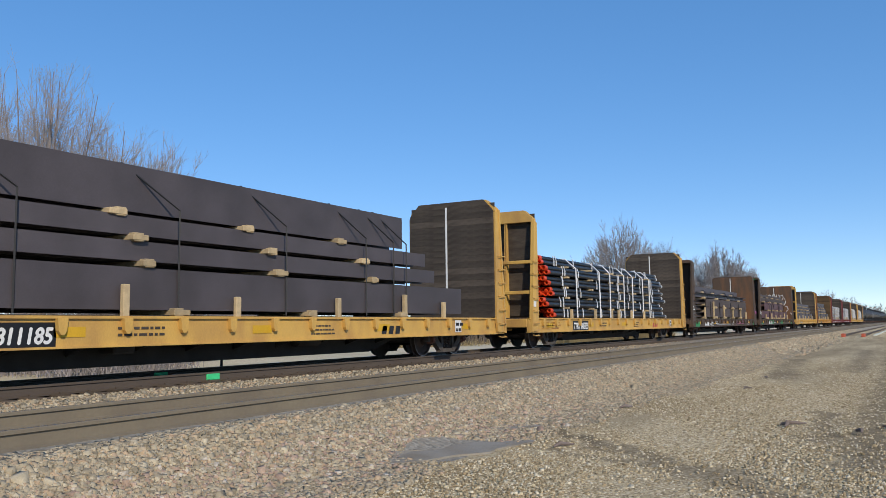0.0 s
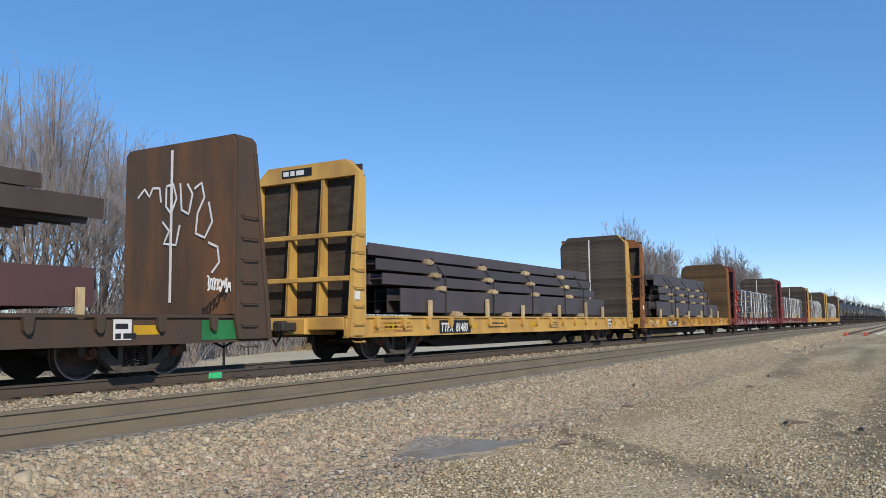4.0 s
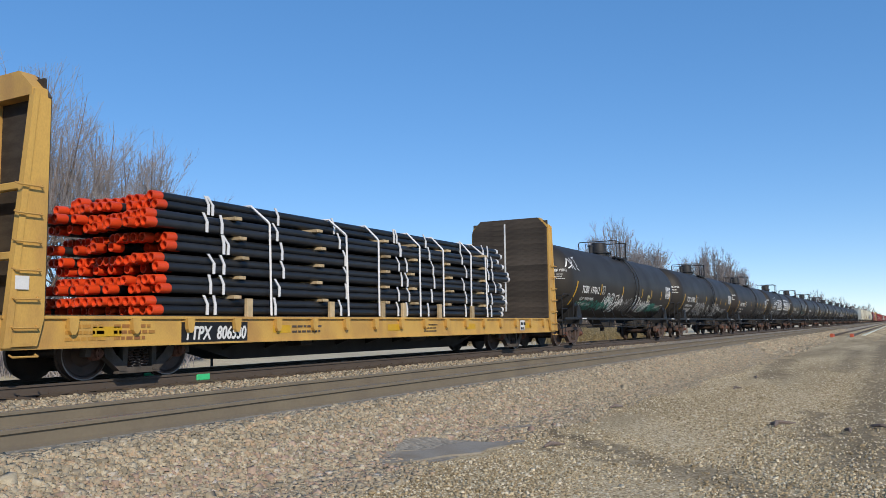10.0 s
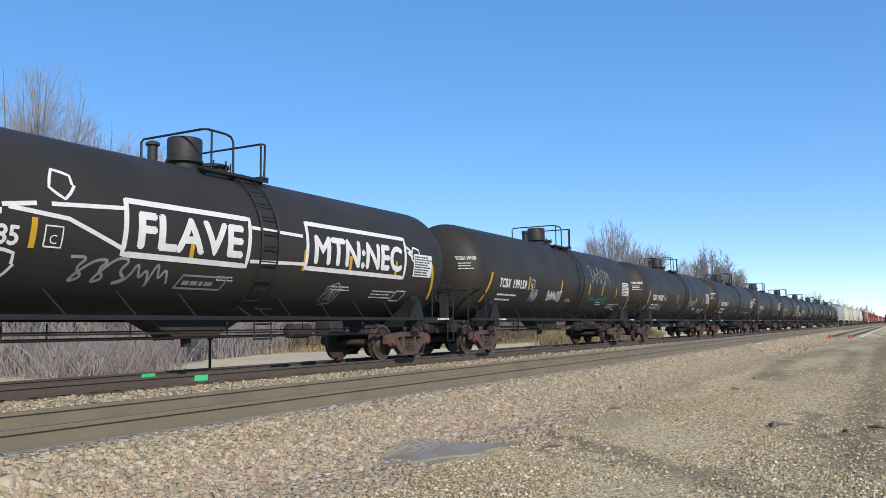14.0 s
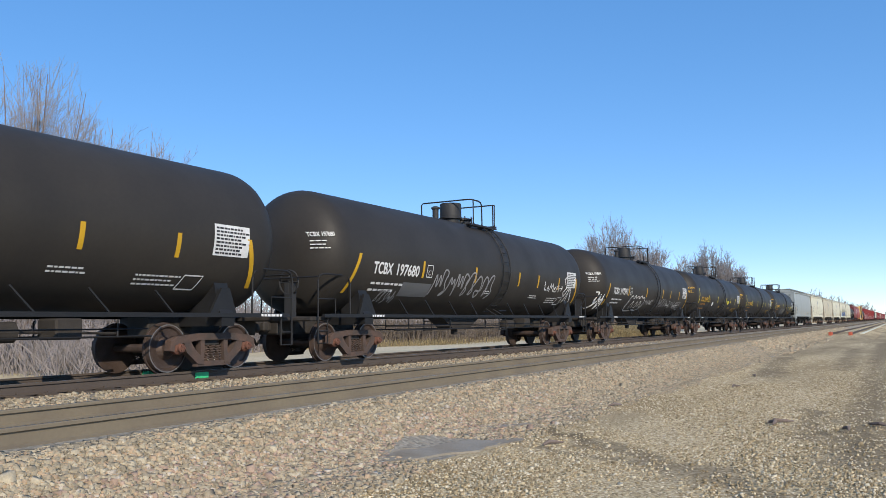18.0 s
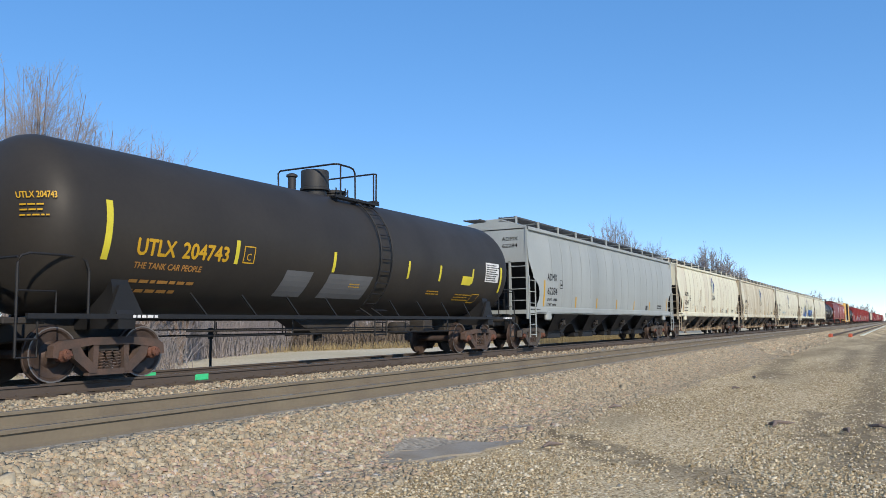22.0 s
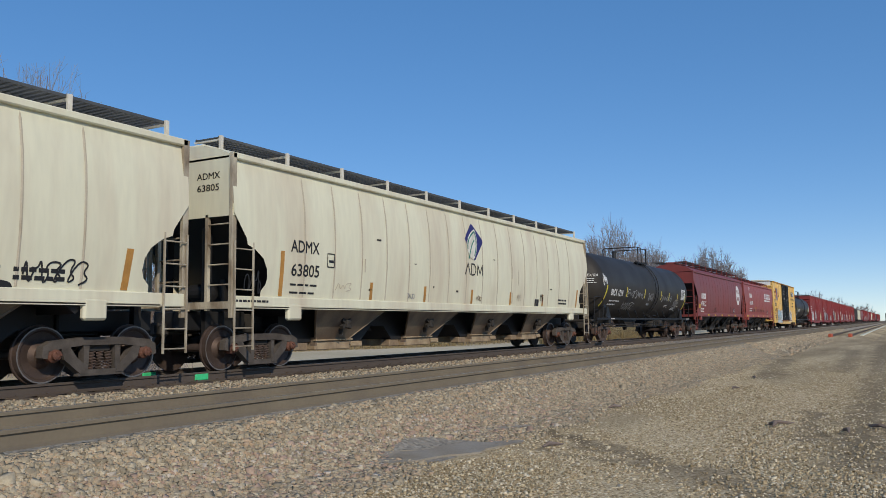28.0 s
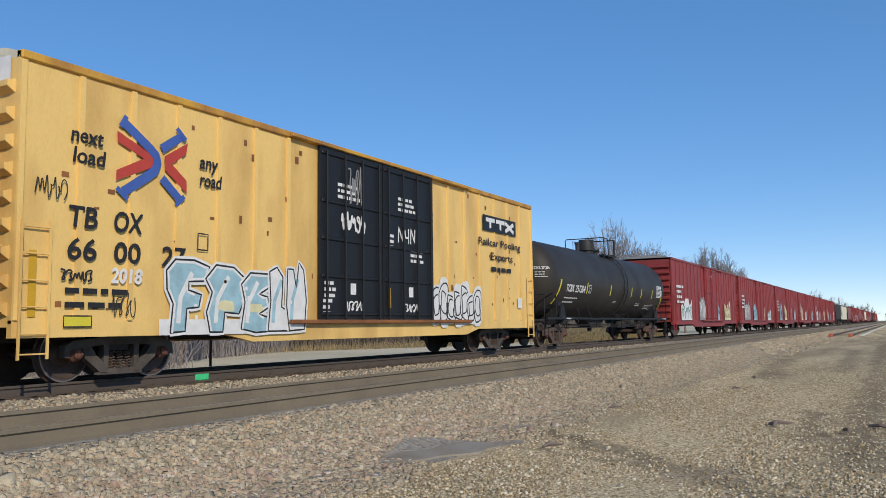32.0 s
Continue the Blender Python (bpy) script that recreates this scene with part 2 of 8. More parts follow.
# ---- mesh building ----
class Shape:
    """Vertices and faces that become one mesh."""

    def __init__(self):
        self.v, self.f, self.smooth = [], [], False

    def add(self, verts, faces):
        k = len(self.v)
        self.v += [tuple(p) for p in verts]
        self.f += [tuple(i + k for i in q) for q in faces]
        return self

    def box(self, c, s, m=None):
        x, y, z = (a / 2 for a in s)
        p = [Vector((i * x, j * y, k * z)) for k in (-1, 1) for i, j in ((-1, -1), (1, -1), (1, 1), (-1, 1))]
        if m:
            p = [m @ a for a in p]
        return self.add([a + Vector(c) for a in p], [(3, 2, 1, 0), (4, 5, 6, 7), (0, 1, 5, 4), (1, 2, 6, 5), (2, 3, 7, 6), (3, 0, 4, 7)])

    def cbox(self, c, s, r=0.01):
        """A box with chamfered edges."""
        a, b, d = (max(q / 2 - r, 0.001) for q in s)
        p, idx = [], {}
        for sx in (-1, 1):
            for sy in (-1, 1):
                for sz in (-1, 1):
                    for ax in range(3):
                        e = [sx * a, sy * b, sz * d]
                        e[ax] += (sx, sy, sz)[ax] * r
                        idx[(sx, sy, sz, ax)] = len(p)
                        p.append((c[0] + e[0], c[1] + e[1], c[2] + e[2]))
        g = lambda *k: idx[k]
        f = []
        for s1 in (-1, 1):
            f.append([g(s1, -1, -1, 0), g(s1, 1, -1, 0), g(s1, 1, 1, 0), g(s1, -1, 1, 0)][::s1])
            f.append([g(-1, s1, -1, 1), g(-1, s1, 1, 1), g(1, s1, 1, 1), g(1, s1, -1, 1)][::s1])
            f.append([g(-1, -1, s1, 2), g(1, -1, s1, 2), g(1, 1, s1, 2), g(-1, 1, s1, 2)][::s1])
            for s2 in (-1, 1):
                f.append([g(s1, s2, -1, 0), g(s1, s2, -1, 1), g(s1, s2, 1, 1), g(s1, s2, 1, 0)][::s1 * s2])
                f.append([g(s1, -1, s2, 2), g(s1, -1, s2, 0), g(s1, 1, s2, 0), g(s1, 1, s2, 2)][::s1 * s2])
                f.append([g(-1, s1, s2, 1), g(-1, s1, s2, 2), g(1, s1, s2, 2), g(1, s1, s2, 1)][::s1 * s2])
                for s3 in (-1, 1):
                    f.append([g(s1, s2, s3, 0), g(s1, s2, s3, 1), g(s1, s2, s3, 2)][::s1 * s2 * s3])
        return self.add(p, f)

    def tube(self, pts, r, n=6, cap=True):
        """A round bar along points."""
        pts = [Vector(p) for p in pts]
        rings, k = [], len(self.v)
        for i, p in enumerate(pts):
            d = (pts[min(i + 1, len(pts) - 1)] - pts[max(i - 1, 0)]).normalized()
            u = d.cross(Vector((0, 0, 1)) if abs(d.z) < 0.9 else Vector((1, 0, 0))).normalized()
            w = d.cross(u)
            rr = r[i] if isinstance(r, (list, tuple)) else r
            rings.append([p + (u * math.cos(2 * math.pi * j / n) + w * math.sin(2 * math.pi * j / n)) * rr for j in range(n)])
        f = []
        for i in range(len(pts) - 1):
            f += [(i * n + j, i * n + (j + 1) % n, (i + 1) * n + (j + 1) % n, (i + 1) * n + j) for j in range(n)]
        if cap:
            f += [tuple(range(n))[::-1], tuple((len(pts) - 1) * n + j for j in range(n))]
        return self.add([q for ring in rings for q in ring], f)

    def lathe(self, prof, axis="x", n=32, c=(0, 0, 0)):
        """Turns (along, radius) pairs round an axis through c."""
        v, f = [], []
        for a, r in prof:
            for j in range(n):
                t = 2 * math.pi * j / n
                p, q = r * math.cos(t), r * math.sin(t)
                v.append({"x": (a, p, q), "y": (q, a, p), "z": (p, q, a)}[axis])
        for i in range(len(prof) - 1):
            f += [(i * n + j, i * n + (j + 1) % n, (i + 1) * n + (j + 1) % n, (i + 1) * n + j)[::-1] for j in range(n)]
        f += [tuple(range(n)), tuple((len(prof) - 1) * n + j for j in range(n))[::-1]]
        return self.add([(x + c[0], y + c[1], z + c[2]) for x, y, z in v], f)

    def prism(self, poly, a, b, plane="xz"):
        """A polygon in a plane, drawn out from a to b along the third axis."""
        put = {"xz": lambda p, t: (p[0], t, p[1]), "yz": lambda p, t: (t, p[0], p[1]), "xy": lambda p, t: (p[0], p[1], t)}[plane]
        n = len(poly)
        f = [tuple(range(n)), tuple(range(2 * n - 1, n - 1, -1))] + [(i, n + i, n + (i + 1) % n, (i + 1) % n) for i in range(n)]
        area = sum(poly[i][0] * poly[(i + 1) % n][1] - poly[(i + 1) % n][0] * poly[i][1] for i in range(n))
        flip = (area > 0) == ((b > a) == (plane != "xz"))
        if flip:
            f = [q[::-1] for q in f]
        return self.add([put(p, a) for p in poly] + [put(p, b) for p in poly], f)

    def mesh(self, name, material):
        me = bpy.data.meshes.new(name)
        me.from_pydata(self.v, [], self.f)
        if self.smooth:
            me.shade_smooth()
        if material:
            me.materials.append(material)
        me.update()
        return me


def part(name, bm, material, parent, label=""):
    """One mesh object under a thing or a part. bm: a Shape or a ready mesh."""
    ob = new(name, bm.mesh(name, material) if isinstance(bm, Shape) else bm)
    ob.parent = parent
    if label:
        ob["label"] = label
    return ob


def put(name, mesh, parent, x=0, y=0, z=0, rz=0):
    ob = part(name, mesh, None, parent)
    ob.matrix_basis = pose(x, y, z, 0, 0, rz)
    return ob


def sharp(me, angle=35):
    me.shade_smooth()
    me.set_sharp_from_angle(angle=radians(angle))
    return me


def thing(name, label, category, group="", kind=""):
    return tagged(new(name), label, category, group, kind)


def letters(text, size, spread=1.0):
    """Flat letters as (vertices, faces), from x = 0, on the base line."""
    cu = bpy.data.curves.new("letters", "FONT")
    cu.body, cu.size, cu.resolution_u, cu.space_character = text, size, 3, spread
    ob = bpy.data.objects.new("letters", cu)
    me = bpy.data.meshes.new_from_object(ob)
    out = [tuple(v.co) for v in me.vertices], [tuple(p.vertices) for p in me.polygons]
    bpy.data.objects.remove(ob), bpy.data.curves.remove(cu), bpy.data.meshes.remove(me)
    return out


def slices(v, f, step):
    """Cuts flat (x, y) faces across, so that they can be laid on a curved side."""
    bm = bmesh.new()
    vs = [bm.verts.new((p[0], p[1], 0)) for p in v]
    for q in f:
        bm.faces.new([vs[i] for i in q])
    lo, hi = min(p[1] for p in v), max(p[1] for p in v)
    k = math.floor(lo / step) + 1
    while k * step < hi:
        bmesh.ops.bisect_plane(bm, geom=bm.verts[:] + bm.edges[:] + bm.faces[:], plane_co=(0, k * step, 0), plane_no=(0, 1, 0))
        k += 1
    bmesh.ops.triangulate(bm, faces=bm.faces[:])
    bm.verts.index_update()
    out = [tuple(p.co) for p in bm.verts], [tuple(p.index for p in q.verts) for q in bm.faces]
    bm.free()
    return out


def flat_side(y):
    """Lays (x, z) on the side of a body whose face is at -y."""
    return lambda x, z: (x, -y - 0.006, z)


def write(parent, text, size, x, z, place, material, bold=0.0, slant=0.0, wide=1.0, name="lettering", fit=0.0):
    """Letters on a side, from x, on the line z; fit: their whole width."""
    if " " in text.strip() and fit:   # one part a word
        whole = max(p[0] for p in letters(text, size)[0])
        at = 0
        for word in text.split():
            at = text.index(word, at)
            lead = max(p[0] for p in letters(text[:at] + ".", size)[0]) - max(p[0] for p in letters(".", size)[0]) if at else 0
            end = max(p[0] for p in letters(text[:at] + word, size)[0])
            write(parent, word, size, x + lead * fit / whole, z, place, material, bold, slant, 1.0, name, (end - lead) * fit / whole)
            at += len(word)
        return None
    v, f = letters(text, size)
    if fit:
        wide = fit / max(p[0] for p in v)
    if curved(place):
        v, f = slices(v, f, 0.07)
    s = Shape()
    offs = [(0, 0)] if not bold else [(-bold, 0), (bold, 0), (0, bold), (0, -bold)]
    for i, (a, b) in enumerate(offs):
        pts = []
        for p in v:
            q = place(x + p[0] * wide + a + slant * p[1], z + p[1] + b)
            pts.append((q[0], q[1] - 0.0006 * i, q[2]))
        s.add(pts, f)
    return part(name, s, material, parent)


def curved(place):
    a, b, c = place(0, 1.8), place(0, 2.3), place(0, 2.8)
    return abs(a[1] - 2 * b[1] + c[1]) > 0.002


def bars(parent, rows, x, z, w, h, place, material, seed=0, name="lettering", gap=0.45):
    """Writing too small to read: rows of short bars."""
    rr, s = random.Random(seed), Shape()
    for i in range(rows):
        zz, xx = z - i * h, x
        while xx < x + w * rr.uniform(0.75, 1.0):
            d = rr.uniform(0.6, 1.6) * h
            s.add([place(xx, zz), place(xx + d, zz), place(xx + d, zz + h * (1 - gap)), place(xx, zz + h * (1 - gap))], [(0, 1, 2, 3)])
            xx += d + h * 0.3
    return tagged(part(name, s, material, parent), kind="stuff")


def patch(parent, x, z, w, h, place, material, name="reflective_stripe", lean=0.0, steps=5, label="", lift=0.0):
    """A strip of paint or tape on a side."""
    s, up = Shape(), [h * i / steps for i in range(steps + 1)]
    pts = []
    for u in up:
        for a in (x, x + w):
            q = place(a + lean * u, z + u)
            pts.append((q[0], q[1] - lift, q[2]))
    s.add(pts, [(2 * i, 2 * i + 1, 2 * i + 3, 2 * i + 2) for i in range(steps)])
    return part(name, s, material, parent, label)


def stroke(parent, lines, w, place, material, name="graffiti_stroke", lift=0.002, label=""):
    """Sprayed lines of width w through (x, z) points, on a side."""
    s = Shape()
    for which, raw in enumerate(lines):
        pts = [raw[0]]
        for p, q in zip(raw, raw[1:]):
            k = max(1, math.ceil(math.dist(p, q) / 0.12))
            pts += [(p[0] + (q[0] - p[0]) * i / k, p[1] + (q[1] - p[1]) * i / k) for i in range(1, k + 1)]
        n, out = len(pts), []
        for i, (a, b) in enumerate(pts):
            p, q = pts[max(i - 1, 0)], pts[min(i + 1, n - 1)]
            d = math.hypot(q[0] - p[0], q[1] - p[1]) or 1
            nx, nz = -(q[1] - p[1]) / d * w / 2, (q[0] - p[0]) / d * w / 2
            for k in (1, -1):
                c = place(a + k * nx, b + k * nz)
                out.append((c[0], c[1] - lift - 0.00003 * i - 0.0004 * which, c[2]))
        s.add(out, [(2 * i + 1, 2 * i + 3, 2 * i + 2, 2 * i) for i in range(n - 1)])
    return part(name, s, material, parent, label)


def rounded(pts):
    """The same line with its corners cut twice."""
    for _ in range(2):
        pts = [pts[0]] + [q for a, b in zip(pts, pts[1:]) for q in ((a[0] * 0.75 + b[0] * 0.25, a[1] * 0.75 + b[1] * 0.25), (a[0] * 0.25 + b[0] * 0.75, a[1] * 0.25 + b[1] * 0.75))] + [pts[-1]]
    return pts


def scrawl(parent, x, z, w, h, place, material, seed, width=0.04, loops=6, name="graffiti_stroke"):
    """A sprayed tag: one wandering line of loops, hooks and zigzags."""
    rr, pts = random.Random(seed), []
    cell = w / loops
    for i in range(loops):
        c = x + cell * (i + 0.5)
        kind = rr.randrange(4)
        if kind == 0:     # loop
            a0, k = rr.uniform(2, 4), rr.choice((-1, 1))
            pts += [(c + cell * 0.45 * math.cos(a0 + k * a), z + h * (0.45 + 0.42 * math.sin(a0 + k * a))) for a in (0, 1, 2, 3, 4, 5.2)]
        elif kind == 1:   # zigzag
            pts += [(c + cell * (u - 0.5) * 1.1, z + h * v) for u, v in ((0, rr.uniform(0, 0.2)), (0.3, rr.uniform(0.8, 1.1)), (0.5, rr.uniform(0.1, 0.4)), (0.75, rr.uniform(0.6, 0.95)), (1, rr.uniform(0, 0.2)))]
        elif kind == 2:   # tall stem and hook
            pts += [(c - cell * 0.3, z + h * rr.uniform(0.3, 0.6)), (c - cell * 0.1, z + h * rr.uniform(1.0, 1.2)), (c + cell * 0.05, z - h * rr.uniform(0, 0.15)), (c + cell * 0.5, z + h * rr.uniform(0.3, 0.6)), (c + cell * 0.2, z + h * 0.6)]
        else:             # bar and bowl
            pts += [(c - cell * 0.4, z + h * rr.uniform(0.8, 1.0)), (c + cell * 0.4, z + h * rr.uniform(0.75, 1.0)), (c - cell * 0.1, z + h * 0.5), (c + cell * 0.4, z + h * 0.25), (c - cell * 0.35, z + h * rr.uniform(0, 0.1))]
    return stroke(parent, [rounded(pts)], width, place, material, name, 0.002 + 0.0004 * (seed % 5))


def outline(parent, poly, place, material, name="logo", lift=0.002, label=""):
    """A filled flat shape on a side."""
    v, f = slices([(a, b) for a, b in poly], [tuple(range(len(poly)))], 0.1)
    q = [place(p[0], p[1]) for p in v]
    return part(name, Shape().add([(x, y - lift, z) for x, y, z in q], f), material, parent, label)


def fat_lines(parent, lines, place, material, name="graffiti_fill", lift=0.002, dx=0.0, dz=0.0, grow=0.0):
    """Broad sprayed lines with round ends, each (points, width)."""
    s = Shape()
    for which, (pts, w) in enumerate(lines):
        pts = rounded([(a + dx, b + dz) for a, b in pts])
        r, left, right = w / 2 + grow, [], []
        for i, (a, b) in enumerate(pts):
            p, q = pts[max(i - 1, 0)], pts[min(i + 1, len(pts) - 1)]
            t = math.atan2(q[1] - p[1], q[0] - p[0])
            left.append((a - r * math.sin(t), b + r * math.cos(t)))
            right.append((a + r * math.sin(t), b - r * math.cos(t)))
            if i == 0:
                tail = [(a - r * math.cos(t + u), b - r * math.sin(t + u)) for u in (1.05, 0.52, 0.0, -0.52, -1.05)]
            if i == len(pts) - 1:
                tip = [(a + r * math.cos(t + u), b + r * math.sin(t + u)) for u in (-1.05, -0.52, 0.0, 0.52, 1.05)]
        ring = right + tip + left[::-1] + tail[::-1]
        v, f = slices(ring, [tuple(range(len(ring)))], 0.1)
        q = [place(a[0], a[1]) for a in v]
        s.add([(x, y - lift - 0.0003 * which, z) for x, y, z in q], f)
    return part(name, s, material, parent)


TRAIN = []   # things that travel, with the place of each at the start

# ---- running gear, shared by all cars ----
def wheel_mesh():
    s = Shape()
    for y, k in ((-0.72, -1), (0.72, 1)):
        prof = [(y - 0.07 * k, 0.08), (y - 0.07 * k, 0.40), (y - 0.075 * k, 0.49), (y - 0.045 * k, 0.485), (y - 0.04 * k, 0.462), (y + 0.06 * k, 0.452), (y + 0.06 * k, 0.43),
                (y + 0.058 * k, 0.40), (y + 0.02 * k, 0.37), (y - 0.01 * k, 0.22), (y + 0.06 * k, 0.15), (y + 0.06 * k, 0.09)]
        s.lathe(prof if k > 0 else prof[::-1], "y", 28)
    s.lathe([(-0.7, 0.085), (0.7, 0.085)], "y", 12)
    me = s.mesh("wheelset", M_WHEEL)
    me.materials.append(M_RIM)
    for q in me.polygons:   # bright worn rim
        if abs(q.center.y) > 0.775 and q.center.xz.length > 0.425 or 0.455 < q.center.xz.length < 0.46:
            q.material_index = 1
    return sharp(me, 30)


def side_frame_mesh(k, material):
    s, y0, y1 = Shape(), 0.93 * k, 1.09 * k
    # the casting as a ring of strips, with its two windows and the spring opening left free
    arms = [[(-1.12, 0.42), (-1.1, 0.60), (-0.95, 0.68), (-0.4, 0.73), (0.4, 0.73), (0.95, 0.68), (1.1, 0.60), (1.12, 0.42), (1.02, 0.40), (1.0, 0.52), (0.72, 0.56), (0.4, 0.60), (-0.4, 0.60), (-0.72, 0.56), (-1.0, 0.52), (-1.02, 0.40)],
            [(-0.78, 0.57), (-0.72, 0.38), (-0.42, 0.14), (-0.28, 0.14), (-0.3, 0.25), (-0.5, 0.42), (-0.62, 0.58)],
            [(0.78, 0.57), (0.62, 0.58), (0.5, 0.42), (0.3, 0.25), (0.28, 0.14), (0.42, 0.14), (0.72, 0.38)],
            [(-0.36, 0.62), (-0.36, 0.2), (-0.27, 0.2), (-0.25, 0.62)], [(0.36, 0.62), (0.25, 0.62), (0.27, 0.2), (0.36, 0.2)],
            [(-0.45, 0.10), (0.45, 0.10), (0.42, 0.2), (-0.42, 0.2)]]
    for i, a in enumerate(arms):
        s.prism(a, y0 + 0.004 * i * k, y1 - 0.004 * i * k, "xz")
    return s.mesh("side_frame", material)


def spring_mesh(k):
    s = Shape()
    for i in (-0.16, 0.0, 0.16):
        n = 26
        s.tube([(i + 0.065 * math.cos(j * 1.5), 1.0 * k + 0.065 * math.sin(j * 1.5), 0.2 + 0.3 * j / n) for j in range(n)], 0.014, 4)
    return s.mesh("spring_nest", M_TRUCK)


def cap_mesh(k):
    s = Shape()
    s.lathe([(0.95 * k, 0.12), (1.06 * k, 0.12), (1.1 * k, 0.085), (1.15 * k, 0.08), (1.17 * k, 0.03)][::k], "y", 14)
    for j in range(3):
        a = 2 * math.pi * j / 3
        s.box((0.05 * math.cos(a), 1.165 * k, 0.05 * math.sin(a)), (0.03, 0.03, 0.03))
    return s.mesh("bearing_cap", M_CAP)


def bolster_shape():
    s = Shape()
    s.prism([(-1.0, 0.5), (1.0, 0.5), (1.0, 0.62), (0.4, 0.72), (-0.4, 0.72), (-1.0, 0.62)], -0.2, 0.2, "yz")
    for x in (-0.45, 0.45):
        s.cbox((x, 0, 0.36), (0.1, 1.7, 0.12), 0.02)
        for y in (-0.72, 0.72):
            s.cbox((x * 1.05, y, 0.42), (0.1, 0.12, 0.3), 0.02)
    return s


ME_WHEEL, ME_CAPS = wheel_mesh(), {k: cap_mesh(k) for k in (-1, 1)}
ME_FRAMES = {(c, k): side_frame_mesh(k, m) for c, m in ((0, M_TRUCK), (1, M_TRUCK_GREY)) for k in (-1, 1)}
ME_SPRING = {k: spring_mesh(k) for k in (-1, 1)}
ME_BOLSTER = bolster_shape().mesh("truck", M_UNDER)
SPIN = []


def plain_truck_mesh():
    s = bolster_shape()
    for k in (-1, 1):
        s.prism([(-1.1, 0.42), (-0.95, 0.66), (0.95, 0.66), (1.1, 0.42), (0.4, 0.12), (-0.4, 0.12)], 0.95 * k, 1.08 * k, "xz")
        for a in (-0.889, 0.889):
            s.lathe([(0.66 * k, 0.457), (0.78 * k, 0.457)][::k], "y", 18, (a, 0, 0.457))
    return s.mesh("truck", M_TRUCK)


ME_PLAIN = plain_truck_mesh()


def truck(car, x, tone=0):
    if tone == 2:
        put("truck", ME_PLAIN, car, x)
        return
    t = put("truck", ME_BOLSTER, car, x)
    for k in (-1, 1):
        put("side_frame", ME_FRAMES[tone, k], t)
        put("spring_nest", ME_SPRING[k], t)
    for a in (-0.889, 0.889):
        SPIN.append((car, put("wheelset", ME_WHEEL, t, a, 0, 0.457), x + a, a))
        for k in (-1, 1):
            put("bearing_cap", ME_CAPS[k], t, a, 0, 0.457)


def coupler_shape(k):
    s = Shape()
    s.cbox((-0.25 * k, 0, 0.84), (0.9, 0.18, 0.2), 0.03)
    s.cbox((0.25 * k, 0.06, 0.84), (0.3, 0.28, 0.28), 0.05)
    s.cbox((0.33 * k, -0.1, 0.84), (0.16, 0.14, 0.24), 0.04)
    s.tube([(-0.2 * k, 0.35, 0.8), (0.0, 0.3, 0.55), (0.25 * k, 0.2, 0.42), (0.45 * k, 0.1, 0.55)], 0.03, 6)
    return s


ME_COUPLER = {k: coupler_shape(k).mesh("coupler", M_UNDER) for k in (-1, 1)}


def rungs(parent, x0, x1, y, zs, material, name="ladder", stiles=True, dirx=True, z0=None, z1=None, r=0.014):
    s = Shape()
    for z in zs:
        s.tube([(x0, y, z), (x1, y, z)] if dirx else [(y, x0, z), (y, x1, z)], r, 5)
    if stiles:
        za, zb = z0 if z0 is not None else zs[0] - 0.15, z1 if z1 is not None else zs[-1] + 0.15
        for x in (x0, x1):
            c = (x, y, (za + zb) / 2) if dirx else (y, x, (za + zb) / 2)
            s.box(c, (0.035, 0.03, zb - za) if dirx else (0.03, 0.035, zb - za))
    return part(name, s, material, parent)


# ---- tank cars ----
R_TANK, Z_TANK, L_TANK = 1.54, 2.63, 8.75


def tank_radius(x):
    e = abs(x) - (L_TANK - 0.9)
    return R_TANK if e <= 0 else R_TANK * math.sqrt(max(1 - (e / 0.9) ** 2.5, 0.0))


def on_tank(x, z):
    r = tank_radius(x) + 0.006
    h = z - Z_TANK
    return (x, -math.sqrt(max(r * r - h * h, 0.001)), z)


def on_head(x, z):
    """On the rounded leading head: x runs round its shoulder."""
    a, h = min(max((-7.7 - x) / 1.35, 0.0), 1.4), z - Z_TANK
    r = R_TANK * math.cos(a)
    q = math.sqrt(max(r * r - h * h * 0.9, 0.0))
    e = (r - q) / R_TANK * 0.5   # the head falls back above and below its waist
    return (-7.85 - 0.9 * max(math.sin(a) ** 2 - e, 0.0) ** 0.4 - 0.02, -q - 0.03 * math.cos(a) - 0.012, z)


def tank_meshes():
    prof = []
    for i in range(10):
        e = 0.9 * math.sin(math.pi / 2 * (1 - i / 9))
        prof.append((-(L_TANK - 0.9) - e, max(tank_radius(L_TANK - 0.9 + e), 0.02)))
    prof += [(-5.0, R_TANK), (-2.5, R_TANK), (0.0, R_TANK), (2.5, R_TANK), (5.0, R_TANK)]
    prof += [(-a, r) for a, r in prof[:10][::-1]]
    return prof


TANK_PROF = tank_meshes()


